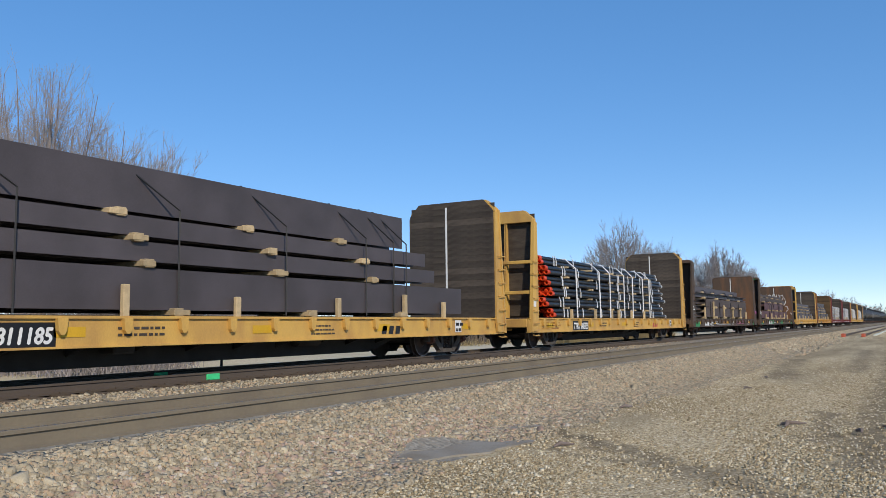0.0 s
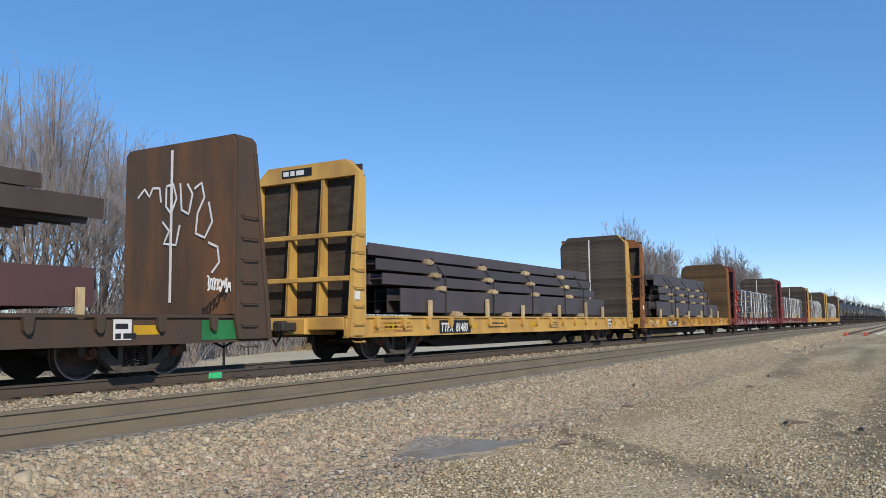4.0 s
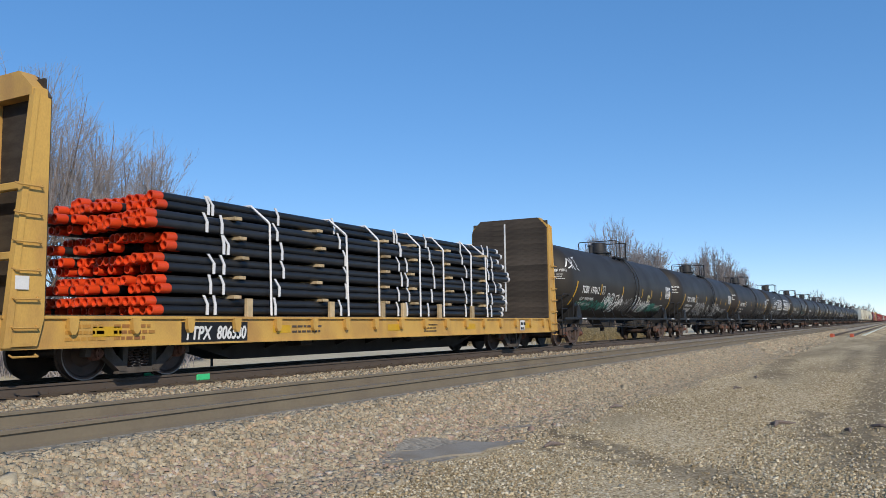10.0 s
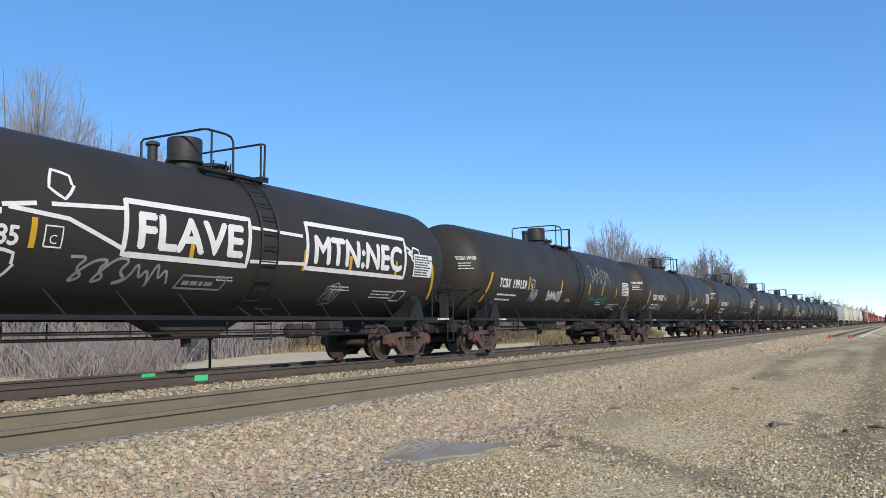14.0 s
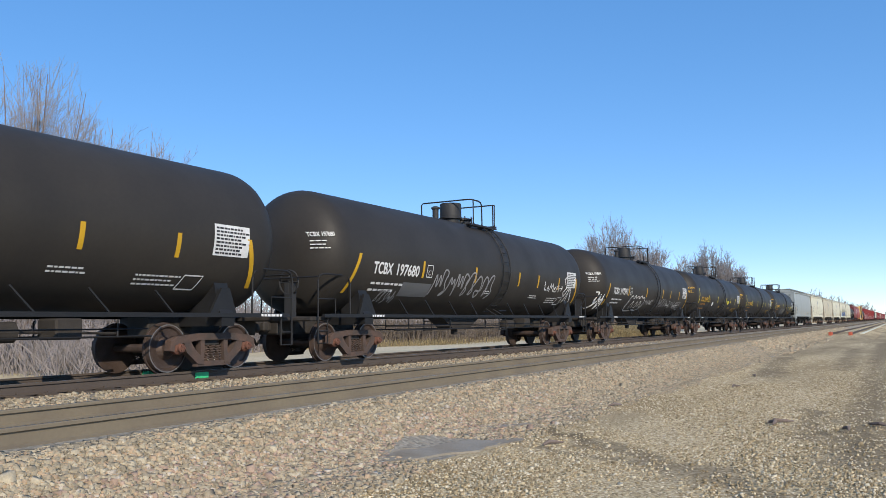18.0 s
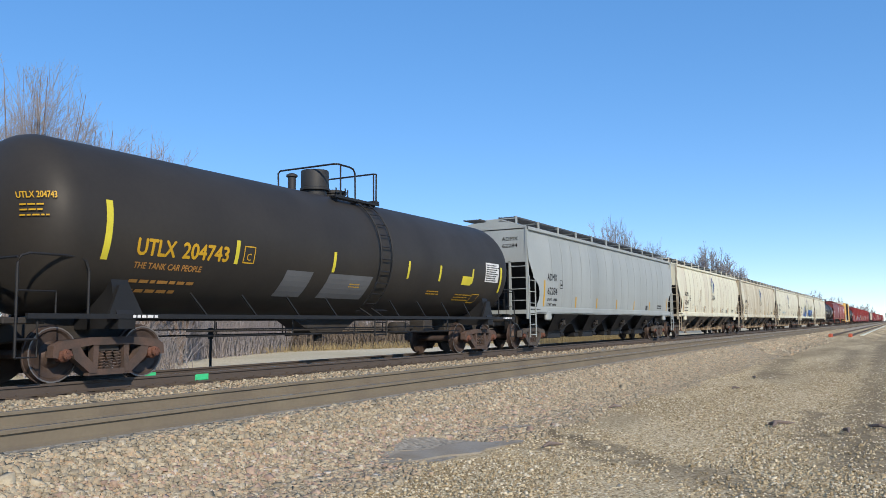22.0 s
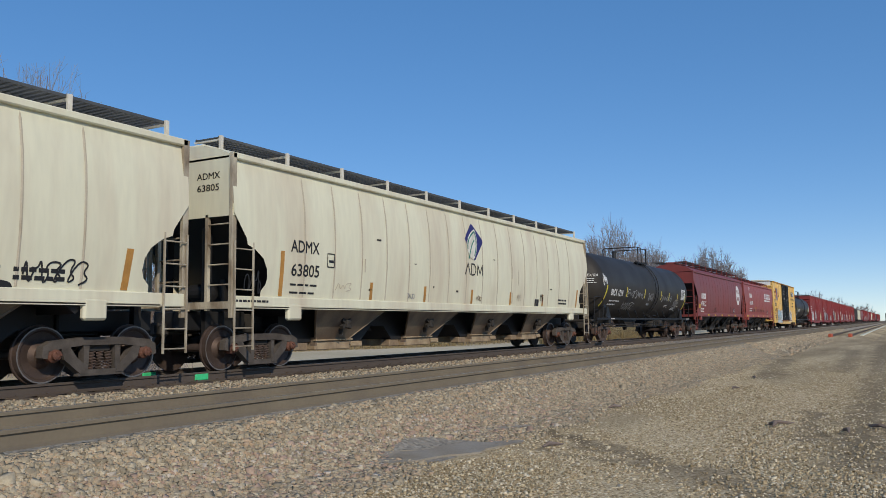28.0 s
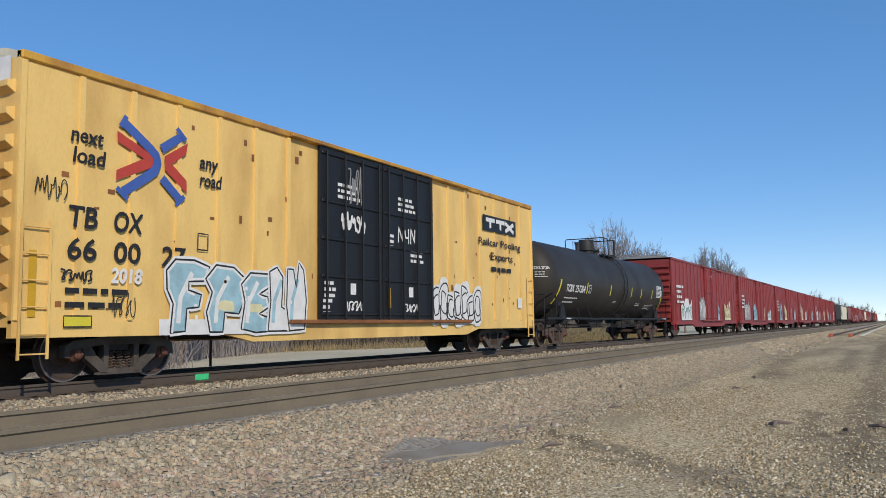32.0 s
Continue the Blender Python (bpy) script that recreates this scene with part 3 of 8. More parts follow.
def tank_parts():
    """The meshes that all tank cars share."""
    out = {}
    for k in (-1, 1):
        out["stub_sill", k] = Shape().cbox((7.55 * k, 0, 0.86), (3.0, 0.6, 0.42), 0.03).mesh("stub_sill", M_UNDER)
        saddle = [(-1.42, 0.86), (1.42, 0.86), (1.44, 1.02), (1.3, 1.3), (1.22, 1.72), (0.95, 1.5), (0, 1.18), (-0.95, 1.5), (-1.22, 1.72), (-1.3, 1.3), (-1.44, 1.02)]
        out["saddle", k] = Shape().prism(saddle, 6.82 * k, 7.17 * k, "yz").mesh("saddle", M_BLACK)
        for y in (-1, 1):
            out["saddle_gusset", k, y] = Shape().prism([(6.6 * k, 1.1), (7.3 * k, 1.1), (7.1 * k, 1.6), (6.9 * k, 1.6)], y * 1.3, y * 1.36, "xz").mesh("saddle_gusset", M_BLACK)
        out["end_platform", k] = Shape().cbox((8.75 * k, 0, 1.0), (0.7, 2.6, 0.1), 0.02).mesh("end_platform", M_UNDER)
    s = Shape()   # long side rails and their brackets
    for y in (-1.42, 1.42):
        s.box((0, y, 1.07), (17.6, 0.07, 0.08))
        for i in range(-4, 5):
            if i:
                s.tube([(i * 1.35 + 0.25, y, 1.08), (i * 1.35 - 0.15, y * 0.97, 1.5)], 0.022, 5)
        for i in range(-6, 7, 3):
            s.tube([(i * 0.78, y * 0.8, 1.0), (i * 0.78, y * 0.8, 0.7)], 0.02, 4)
        s.tube([(-5.4, y * 0.8, 0.7), (5.4, y * 0.8, 0.7)], 0.018, 5)
        s.tube([(-5.4, y * 0.74, 0.83), (5.4, y * 0.74, 0.83)], 0.014, 5)
    out["side_rail"] = s.mesh("side_rail", M_BLACK)
    s = Shape()   # grated platform at the manway, on brackets
    for y in (-0.95, -0.78, 0.78, 0.95):
        s.box((0.42, y, 4.03), (1.9, 0.03, 0.06))
    for i in range(20):
        for y in (-0.865, 0.865):
            s.box((-0.5 + 0.097 * i, y, 4.045), (0.05, 0.19, 0.02))
    s.box((1.28, 0, 4.1), (0.22, 1.9, 0.05))
    for x in (-0.4, 0.4, 1.2):
        s.prism([(-0.95, 4.0), (0.95, 4.0), (0.8, 3.86), (-0.8, 3.86)], x - 0.02, x + 0.02, "yz")
    out["platform"] = s.mesh("platform", M_BLACK)
    s = Shape()   # one hoop round the valves, one bar across the other end
    s.tube([(-0.45, 0.9, 4.05), (-0.45, 0.92, 4.78), (-0.45, 0.86, 4.84), (-0.45, 0, 4.84), (-0.45, -0.84, 4.84), (-0.38, -0.92, 4.84), (0.1, -0.92, 4.84), (0.26, -0.92, 4.81), (0.33, -0.92, 4.72), (0.34, -0.92, 4.05)], 0.024, 6)
    s.tube([(-0.28, -0.92, 4.05), (-0.28, -0.92, 4.84)], 0.022, 6)
    s.tube([(1.2, 0.92, 4.05), (1.2, 0.92, 4.84), (1.2, -0.88, 4.84), (1.27, -0.94, 4.84), (1.3, -0.92, 4.8), (1.28, -0.92, 4.05)], 0.024, 6)
    s.tube([(1.17, -0.92, 4.84), (1.17, -0.92, 4.05)], 0.022, 6)
    s.tube([(0.6, 0.92, 4.05), (0.6, 0.92, 4.84), (1.2, 0.92, 4.84)], 0.022, 6)
    out["railing"] = s.mesh("railing", M_BLACK)
    s = Shape()
    s.lathe([(4.0, 0.3), (4.27, 0.3), (4.29, 0.38), (4.34, 0.38), (4.36, 0.355), (4.76, 0.355), (4.8, 0.34), (4.81, 0.2)], "z", 24, (-0.12, 0, 0))
    out["valve_housing"] = sharp(s.mesh("valve_housing", M_STEEL_DK))
    s = Shape()
    s.lathe([(4.1, 0.1), (4.55, 0.1), (4.57, 0.14), (4.62, 0.14), (4.66, 0.06)], "z", 12, (-0.78, 0.2, 0))
    out["relief_valve"] = sharp(s.mesh("relief_valve", M_STEEL_DK))
    s = Shape()
    s.lathe([(4.1, 0.3), (4.3, 0.3), (4.32, 0.34), (4.38, 0.34), (4.42, 0.2)], "z", 16, (0.75, 0.05, 0))
    for j in range(8):
        a = j * math.pi / 4
        s.tube([(0.75 + 0.36 * math.cos(a), 0.05 + 0.36 * math.sin(a), 4.25), (0.75 + 0.36 * math.cos(a), 0.05 + 0.36 * math.sin(a), 4.45)], 0.02, 5)
    out["manway_lid"] = s.mesh("manway_lid", M_STEEL_DK)
    s = Shape()   # bottom outlet skid
    s.prism([(-1.5, 1.15), (-0.6, 0.72), (0.6, 0.72), (1.5, 1.15)], -0.28, 0.28, "xz")
    s.lathe([(0.5, 0.1), (0.75, 0.12)], "z", 12)
    out["bottom_outlet"] = s.mesh("bottom_outlet", M_UNDER)
    s = Shape()   # brake cylinder and reservoir
    s.lathe([(2.4, 0.05), (2.45, 0.17), (3.1, 0.17), (3.15, 0.05)], "x", 14, (0, -0.65, 0.8))
    s.cbox((3.9, -0.7, 0.84), (0.5, 0.5, 0.35), 0.03)
    s.tube([(3.1, -0.65, 0.8), (5.3, -0.3, 0.75)], 0.025, 6)
    s.tube([(-4.8, -0.5, 0.8), (2.4, -0.6, 0.78)], 0.02, 6)
    out["brake_gear"] = s.mesh("brake_gear", M_UNDER)
    for y, n in ((-1, "near"), (1, "far")):
        s = Shape()
        for x in (0.46, 0.97):
            s.tube([(x, y * math.sin(a) * (R_TANK + 0.09), Z_TANK + math.cos(a) * (R_TANK + 0.09)) for a in [0.35 + 0.12 * i for i in range(19)]] + [(x, y * 1.42, 1.05), (x, y * 1.42, 0.62)], 0.022, 5)
        for i in range(12):
            a = 0.5 + 0.19 * i
            s.tube([(0.46, y * math.sin(a) * (R_TANK + 0.09), Z_TANK + math.cos(a) * (R_TANK + 0.09)), (0.97, y * math.sin(a) * (R_TANK + 0.09), Z_TANK + math.cos(a) * (R_TANK + 0.09))], 0.016, 5)
        for z in (1.25, 0.95, 0.65):
            s.tube([(0.46, y * 1.42, z), (0.97, y * 1.42, z)], 0.018, 5)
        out["ladder_" + n] = s.mesh("ladder", M_BLACK)
    for k in (-1, 1):
        s = Shape()   # end hand rails and step
        x = 8.95 * k
        for y in (-1.38, 1.38):
            s.tube([(7.72 * k, y, 1.05), (7.72 * k, y, 1.8), (7.78 * k, y, 1.95), (7.92 * k, y, 2.02), (8.75 * k, y, 2.02), (8.9 * k, y, 1.97), (x, y, 1.85), (x, y, 0.45)], 0.022, 6)
            s.tube([(x, y, 0.45), (x - 0.35 * k, y, 0.45), (x - 0.35 * k, y, 1.0)], 0.02, 6)
            s.tube([(x, y, 1.45), (8.3 * k, y, 1.45), (8.3 * k, y, 1.05)], 0.016, 5)
            s.tube([(x, y, 0.72), (x - 0.35 * k, y, 0.72)], 0.018, 5)
        s.tube([(x, -1.38, 1.95), (x, 1.38, 1.95)], 0.02, 6)
        out["hand_rail", k] = s.mesh("hand_rail", M_BLACK)
    s = Shape()
    s.tube([(-8.9, -0.5 + 0.28 * math.cos(i * 0.4), 1.85 + 0.28 * math.sin(i * 0.4)) for i in range(17)], 0.02, 5)
    for i in range(4):
        s.tube([(-8.9, -0.5, 1.85), (-8.9, -0.5 + 0.28 * math.cos(i * 1.57), 1.85 + 0.28 * math.sin(i * 1.57))], 0.014, 4)
    s.box((-8.85, -0.5, 1.4), (0.12, 0.25, 0.9))
    out["brake_wheel"] = s.mesh("brake_wheel", M_STEEL_DK)
    return out


TANK_ME = tank_parts()
ME_TANKS = {}
for m in (M_TANK, M_TANK_RUST):
    s = Shape()
    s.lathe(TANK_PROF, "x", 56, (0, 0, Z_TANK))
    ME_TANKS[m.name] = sharp(s.mesh("tank", m), 40)


def tank_car(mark, number, style="white", paint=M_TANK, label="black tank car with white lettering and amber stripes", weights=()):
    c = thing("tank_car", label, "tank car", "tank cars of the train")
    part("tank", ME_TANKS[paint.name], None, c)
    for n, me in TANK_ME.items():
        if mark == "BRCX" and n in ("valve_housing", "manway_lid"):
            continue
        key = n[0] if isinstance(n, tuple) else n.split("_near")[0].split("_far")[0]
        part(key, me, None, c)
    for x in (-7.0, 7.0):
        truck(c, x)
    for k in (-1, 1):
        put("coupler", ME_COUPLER[k], c, 8.95 * k)
    ink = M_WHITE if style == "white" else M_LEMON if style == "lemon" else M_WHITE
    tape = M_STRIPE if style == "white" else M_LEMON
    if style == "lemon":
        ink = M_STRIPE
    write(c, mark, 0.4, -6.88, 2.13, on_tank, ink, 0.011, fit=0.86)
    write(c, number, 0.4, -5.86, 2.13, on_tank, ink, 0.011, fit=1.16 * len(number) / 6)
    if weights:
        for line, z in zip(weights, (1.84, 1.62)):
            write(c, line, 0.17, -6.85, z, on_tank, ink, 0.003, fit=0.068 * len(line))
    else:
        if style == "lemon":
            write(c, "THE TANK CAR PEOPLE", 0.15, -6.85, 1.9, on_tank, M_ORANGE_STRIPE, 0.003, fit=1.55)
        bars(c, 2, -6.82, 1.86 if style != "lemon" else 1.66, 1.5, 0.16, on_tank, ink if style != "lemon" else M_ORANGE_STRIPE, 3, gap=0.66)
    write(c, mark + " " + number, 0.15, -9.05, 2.92, on_head, ink, 0.003, fit=0.72)
    bars(c, 3, -9.0, 2.8, 0.5, 0.085, on_head, ink, 5, gap=0.7)
    for x, z, h in ((-4.52, 2.1, 0.46), (-1.36, 2.1, 0.46), (1.9, 2.1, 0.46), (3.6, 2.1, 0.44), (5.6, 2.1, 0.44)):
        patch(c, x, z, 0.1, h, on_tank, tape)
    if style == "lemon":
        patch(c, -7.55, 2.0, 0.13, 0.98, on_tank, tape, lean=0.02, steps=8)
        patch(c, 7.6, 1.9, 0.12, 0.8, on_tank, tape, lean=-0.05, steps=8)
    else:
        for x, d in ((-7.85, 1), (7.7, -1)):
            patch(c, x, 1.62, 0.12, 0.95, on_tank, tape, lean=0.32 * d, steps=8)
    stroke(c, [[(-4.28, 2.14), (-3.98, 2.14), (-3.98, 2.46), (-4.28, 2.46), (-4.28, 2.14)]], 0.025, on_tank, ink, "lettering")
    write(c, "C", 0.2, -4.2, 2.19, on_tank, ink)
    bars(c, 2, 3.2, 1.8, 0.7, 0.07, on_tank, ink, 6, gap=0.6)
    bars(c, 3, 4.9, 1.75, 1.0, 0.075, on_tank, ink, 7, gap=0.62)
    bars(c, 2, -0.5, 1.85, 0.45, 0.06, on_tank, ink, 8, gap=0.6)
    # service panel at the trailing end
    p = patch(c, 6.5, 2.2, 0.95, 0.6, on_tank, M_WHITE, "data_panel", steps=6)
    bars(c, 8, 6.55, 2.71, 0.83, 0.068, lambda x, z: (lambda q: (q[0], q[1] - 0.004, q[2]))(on_tank(x, z)), M_DARKTXT, 9)
    stroke(c, [[(5.9, 1.55), (6.35, 1.55), (6.45, 1.8), (6.0, 1.8), (5.9, 1.55)]], 0.025, on_tank, ink, "lettering")
    bars(c, 1, -6.9, 1.045, 0.6, 0.09, flat_side(1.46), M_WHITE, 4)
    bars(c, 1, 7.9, 1.045, 0.7, 0.09, flat_side(1.46), M_WHITE, 4)
    return c


# ---- covered hoppers ----
def hopper_y(z):
    pts = [(1.2, 1.44), (1.6, 1.5), (2.2, 1.56), (2.9, 1.575), (3.5, 1.54), (4.0, 1.46), (4.2, 1.42)]
    for (a, ya), (b, yb) in zip(pts, pts[1:]):
        if z <= b:
            return ya + (yb - ya) * (z - a) / (b - a)
    return 1.42


def on_hopper(x, z):
    return (x, -hopper_y(z) - 0.008, z)


def hopper_car(paint, half, bays, trim, chute, label, group="covered hoppers of the train", seams=19, tone=1, lift=0.0, crown=0.0, walk=4.52, red=False, slant=False):
    c = thing("covered_hopper", label, "hopper car", group)
    # the end cut: a slant from the corner, a small step, then a rounded scallop
    if red:
        slope = [(1.0, 0.8), (1.55, 0.8), (1.75, 0.92), (2.0, 1.0), (2.2, 1.0), (2.5, 0.9), (2.78, 0.66), (2.95, 0.45), (3.4, 0.0), (9, 0.0)]
    else:
        slope = [(1.0, 0.84), (1.6, 0.84), (1.72, 0.96), (1.85, 1.0), (2.05, 0.97), (2.25, 0.85), (2.42, 0.6), (2.5, 0.38), (2.62, 0.35), (3.1, 0.0), (9, 0.0)]
    if slant:
        slope = [(1.0, 1.12), (1.5, 1.1), (3.0, 0.08), (3.1, 0.0), (9, 0.0)]
    corner = slope[-2][0]
    rows = sorted([1.3, 1.42] + [q[0] for q in slope[1:-1]] + [3.6, 3.8, 4.0, 4.15 + lift])

    def inset(z):
        for (a, p), (b, q) in zip(slope, slope[1:]):
            if z <= b:
                return p + (q - p) * (z - a) / (b - a)
    s = Shape()
    for k in (-1, 1):
        v, f, cols = [], [], 21
        for z in rows:
            for i in range(cols):
                u = -1 + 2 * i / (cols - 1)
                v.append((u * (half - inset(z)), k * hopper_y(z), z))
        for j in range(len(rows) - 1):
            for i in range(cols - 1):
                q = (j * cols + i, j * cols + i + 1, (j + 1) * cols + i + 1, (j + 1) * cols + i)
                f.append(q if k < 0 else q[::-1])
        s.add(v, f)
    part("body_side", sharp(s.mesh("body_side", paint), 50), None, c)
    s = Shape()   # roof, and the upper end walls
    arc = [(y, z + lift + crown * math.cos(y)) for y, z in ((-1.43, 4.14), (-1.1, 4.28), (-0.6, 4.37), (0, 4.4), (0.6, 4.37), (1.1, 4.28), (1.43, 4.14))]
    s.prism(arc + [(1.4, 4.06 + lift), (-1.4, 4.06 + lift)], -half, half, "yz")
    part("roof", s, paint, c)
    for k in (-1, 1):
        s = Shape()
        s.prism([(-1.54, corner - 0.05), (1.54, corner - 0.05), (1.46, 4.0), (1.42, 4.1 + lift), (-1.42, 4.1 + lift), (-1.46, 4.0)], half * k, (half - 0.06) * k, "yz")
        part("end_wall", s, paint, c)
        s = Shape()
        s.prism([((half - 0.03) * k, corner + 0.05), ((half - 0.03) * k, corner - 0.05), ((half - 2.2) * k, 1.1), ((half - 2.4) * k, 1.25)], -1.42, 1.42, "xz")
        # the deep shade of the end opening is put into these parts as black
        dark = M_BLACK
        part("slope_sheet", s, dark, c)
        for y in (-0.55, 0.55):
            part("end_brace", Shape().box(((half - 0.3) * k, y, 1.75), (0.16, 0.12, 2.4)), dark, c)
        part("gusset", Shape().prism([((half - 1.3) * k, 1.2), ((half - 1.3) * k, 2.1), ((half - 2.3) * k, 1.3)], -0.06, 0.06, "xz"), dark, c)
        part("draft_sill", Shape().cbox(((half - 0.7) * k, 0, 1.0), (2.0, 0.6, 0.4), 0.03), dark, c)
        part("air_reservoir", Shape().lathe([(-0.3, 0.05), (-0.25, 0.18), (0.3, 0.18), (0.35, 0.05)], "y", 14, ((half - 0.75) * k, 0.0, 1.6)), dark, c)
        # end posts and ladders
        s = Shape()
        for y in (-1.5, 1.5):
            s.box(((half - 0.04) * k, y * 0.99, 2.6 + lift / 2), (0.13, 0.07, 3.1 + lift))
            s.box(((half - 0.04) * k, y * 0.55, 2.15), (0.08, 0.07, 1.9))
        s.box(((half - 0.05) * k, 0, 1.3), (0.12, 3.0, 0.14))
        for z in (1.7, 2.1, 2.5, 2.9):
            s.tube([((half - 0.02) * k, -1.45, z), ((half - 0.02) * k, -0.85, z)], 0.017, 5)
            s.tube([((half - 0.02) * k, 1.45, z), ((half - 0.02) * k, 0.85, z)], 0.017, 5)
        part("end_frame", s, trim, c)
        for y in (-1.56, 1.56):
            rungs(c, (half - 0.55) * k, (half - 0.03) * k, y, [0.5, 0.85, 1.2, 1.6, 2.0, 2.4], trim, z1=2.55, z0=0.42)
        put("coupler", ME_COUPLER[k], c, (half + 0.1) * k)
    for y in (-1, 1):
        s = Shape()
        s.cbox((0, y * 1.47, 1.36), (2 * half - 0.1, 0.12, 0.24), 0.015)
        s.prism([(y * 1.36, 1.24), (y * 1.53, 1.24), (y * 1.53, 1.28), (y * 1.36, 1.28)], -half + 0.6, half - 0.6, "yz")
        for k in (-1, 1):
            s.cbox(((half - 1.9) * k, y * 1.47, 1.18), (0.45, 0.14, 0.36), 0.04)
        part("side_sill", s, paint, c)
        s = Shape()
        s.cbox((0, y * 1.46, 4.1 + lift), (2 * half, 0.12, 0.13), 0.02)
        part("top_rail", s, paint, c)
    # weld seams down the sides
    seam = Shape()
    zz = [1.5, 1.9, 2.3, 2.7, 3.1, 3.5, 3.9, 4.03 + lift]
    seam.add([(dx, -hopper_y(z) - 0.004 - (0.006 if dx == 0 else 0), z) for z in zz for dx in (-0.025, 0, 0.025)],
             [(3 * i + j, 3 * i + j + 1, 3 * i + j + 4, 3 * i + j + 3) for i in range(len(zz) - 1) for j in (0, 1)])
    me = seam.mesh("seam", M_SEAM if paint in (M_CREAM, M_CREAM_DIRTY) else paint)
    for i in range(1, seams):
        x = -half + 2 * half * i / seams
        if abs(x) < half - 1.3:
            put("seam", me, c, x)
    # discharge bays
    span = 2 * (half - 2.35)
    w = span / bays
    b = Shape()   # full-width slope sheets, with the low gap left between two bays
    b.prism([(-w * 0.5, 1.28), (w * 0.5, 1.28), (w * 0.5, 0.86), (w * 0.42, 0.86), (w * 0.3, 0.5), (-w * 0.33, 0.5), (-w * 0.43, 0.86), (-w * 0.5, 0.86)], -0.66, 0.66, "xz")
    # black here paints in the shade between the bays, not a paint colour
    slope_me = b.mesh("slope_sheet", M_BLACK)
    b = Shape()   # the lit funnel plate, folded in towards the outlet, with its stiffened edges
    for d, turn in ((0.0, (0, 3, 2, 1)), (0.035, (0, 1, 2, 3))):
        b.add([(-w * 0.37 - 0.12, -1.42 + d, 1.3), (w * 0.35 - 0.12, -1.42 + d, 1.3), (w * 0.17 - 0.12, -0.76 + d, 0.56), (-w * 0.17 - 0.12, -0.76 + d, 0.56)], [turn])
    for e in (-1, 1):
        b.tube([(e * w * 0.36 - 0.14, -1.42, 1.29), (e * w * 0.17 - 0.12, -0.77, 0.57)], 0.022, 5)
        b.box((e * w * 0.17 - 0.12, -0.72, 0.52), (0.05, 0.16, 0.2))
    chute_me = b.mesh("discharge_chute", chute)
    g = Shape()
    g.cbox((-0.12, 0, 0.42), (w * 0.35, 1.56, 0.22), 0.02)
    g.box((-0.12, -0.8, 0.545), (w * 0.37, 0.08, 0.03))
    g.cbox((w * 0.25, -0.55, 0.42), (w * 0.14, 0.24, 0.14), 0.02)
    g.cbox((-w * 0.29, -0.5, 0.4), (w * 0.12, 0.3, 0.18), 0.02)
    g.tube([(w * 0.15, -0.76, 0.4), (w * 0.24, -0.76, 0.4)], 0.045, 8)
    gate_me = g.mesh("outlet_gate", M_GATE if chute is M_CHUTE else chute)
    h = Shape()   # cross-shaped bracket with a socket and two bolts
    for a in (0.5, -0.5):
        h.box((0, -1.16, 0.93), (0.4, 0.1, 0.08), Matrix.Rotation(a, 3, "Y"))
    h.cbox((0, -1.17, 0.92), (0.12, 0.16, 0.2), 0.02)
    h.box((0.0, -1.02, 0.76), (0.05, 0.1, 0.2))
    valve_me = h.mesh("vibrator_bracket", M_UNDER)
    for i in range(bays):
        o = put("discharge_chute", chute_me, c, -span / 2 + w * (i + 0.5))
        put("outlet_gate", gate_me, o)
        put("vibrator_bracket", valve_me, o, -0.12)
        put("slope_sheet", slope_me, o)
    s = Shape()
    s.cbox((0, 0, 0.95), (2 * half - 1.6, 0.42, 0.42), 0.02)
    part("centre_sill", s, M_UNDER, c)
    # roof walks: gratings on posts, and hatches
    s = Shape()
    for y in (-1.02, -0.4, 0.4, 1.02):
        s.box((0, y, walk), (2 * half - 0.2, 0.03, 0.05))
    for y in (-1.0, -0.9, -0.8, -0.7, -0.6, -0.5, 0.5, 0.6, 0.7, 0.8, 0.9, 1.0):
        s.box((0, y, walk), (2 * half - 0.2, 0.012, 0.03))
    n = int(2 * half / 0.14)
    for i in range(n + 1):
        x = -half + 0.1 + (2 * half - 0.2) * i / n
        for y in (-0.71, 0.71):
            s.box((x, y, walk - 0.01), (0.045, 0.62, 0.02))
    part("roof_walk", s, M_GRATE, c)
    foot = 4.28 + lift + crown * 0.5
    pm = Shape().box((0, -1.07, (walk + foot) / 2), (0.08, 0.05, walk + 0.06 - foot)).box((0, -0.7, walk - 0.045), (0.05, 0.7, 0.04)).mesh("walk_post", M_PALE if trim is M_TRIM else trim)
    n = 11 if half > 9.5 else 10
    for i in range(n):
        put("walk_post", pm, c, -half + 0.12 + (2 * half - 0.24) * i / (n - 1))
    hm = Shape().cbox((0, 0, 4.47 + lift + crown), (1.6, 0.6, 0.14), 0.03).mesh("hatch_cover", paint)
    for i in range(int(half * 2 / 1.9)):
        put("hatch_cover", hm, c, -half + 1.2 + i * (2 * half - 2.4) / (int(half * 2 / 1.9) - 1))
    for x in (-half + 1.4, half - 1.4):
        truck(c, x, tone)
    return c


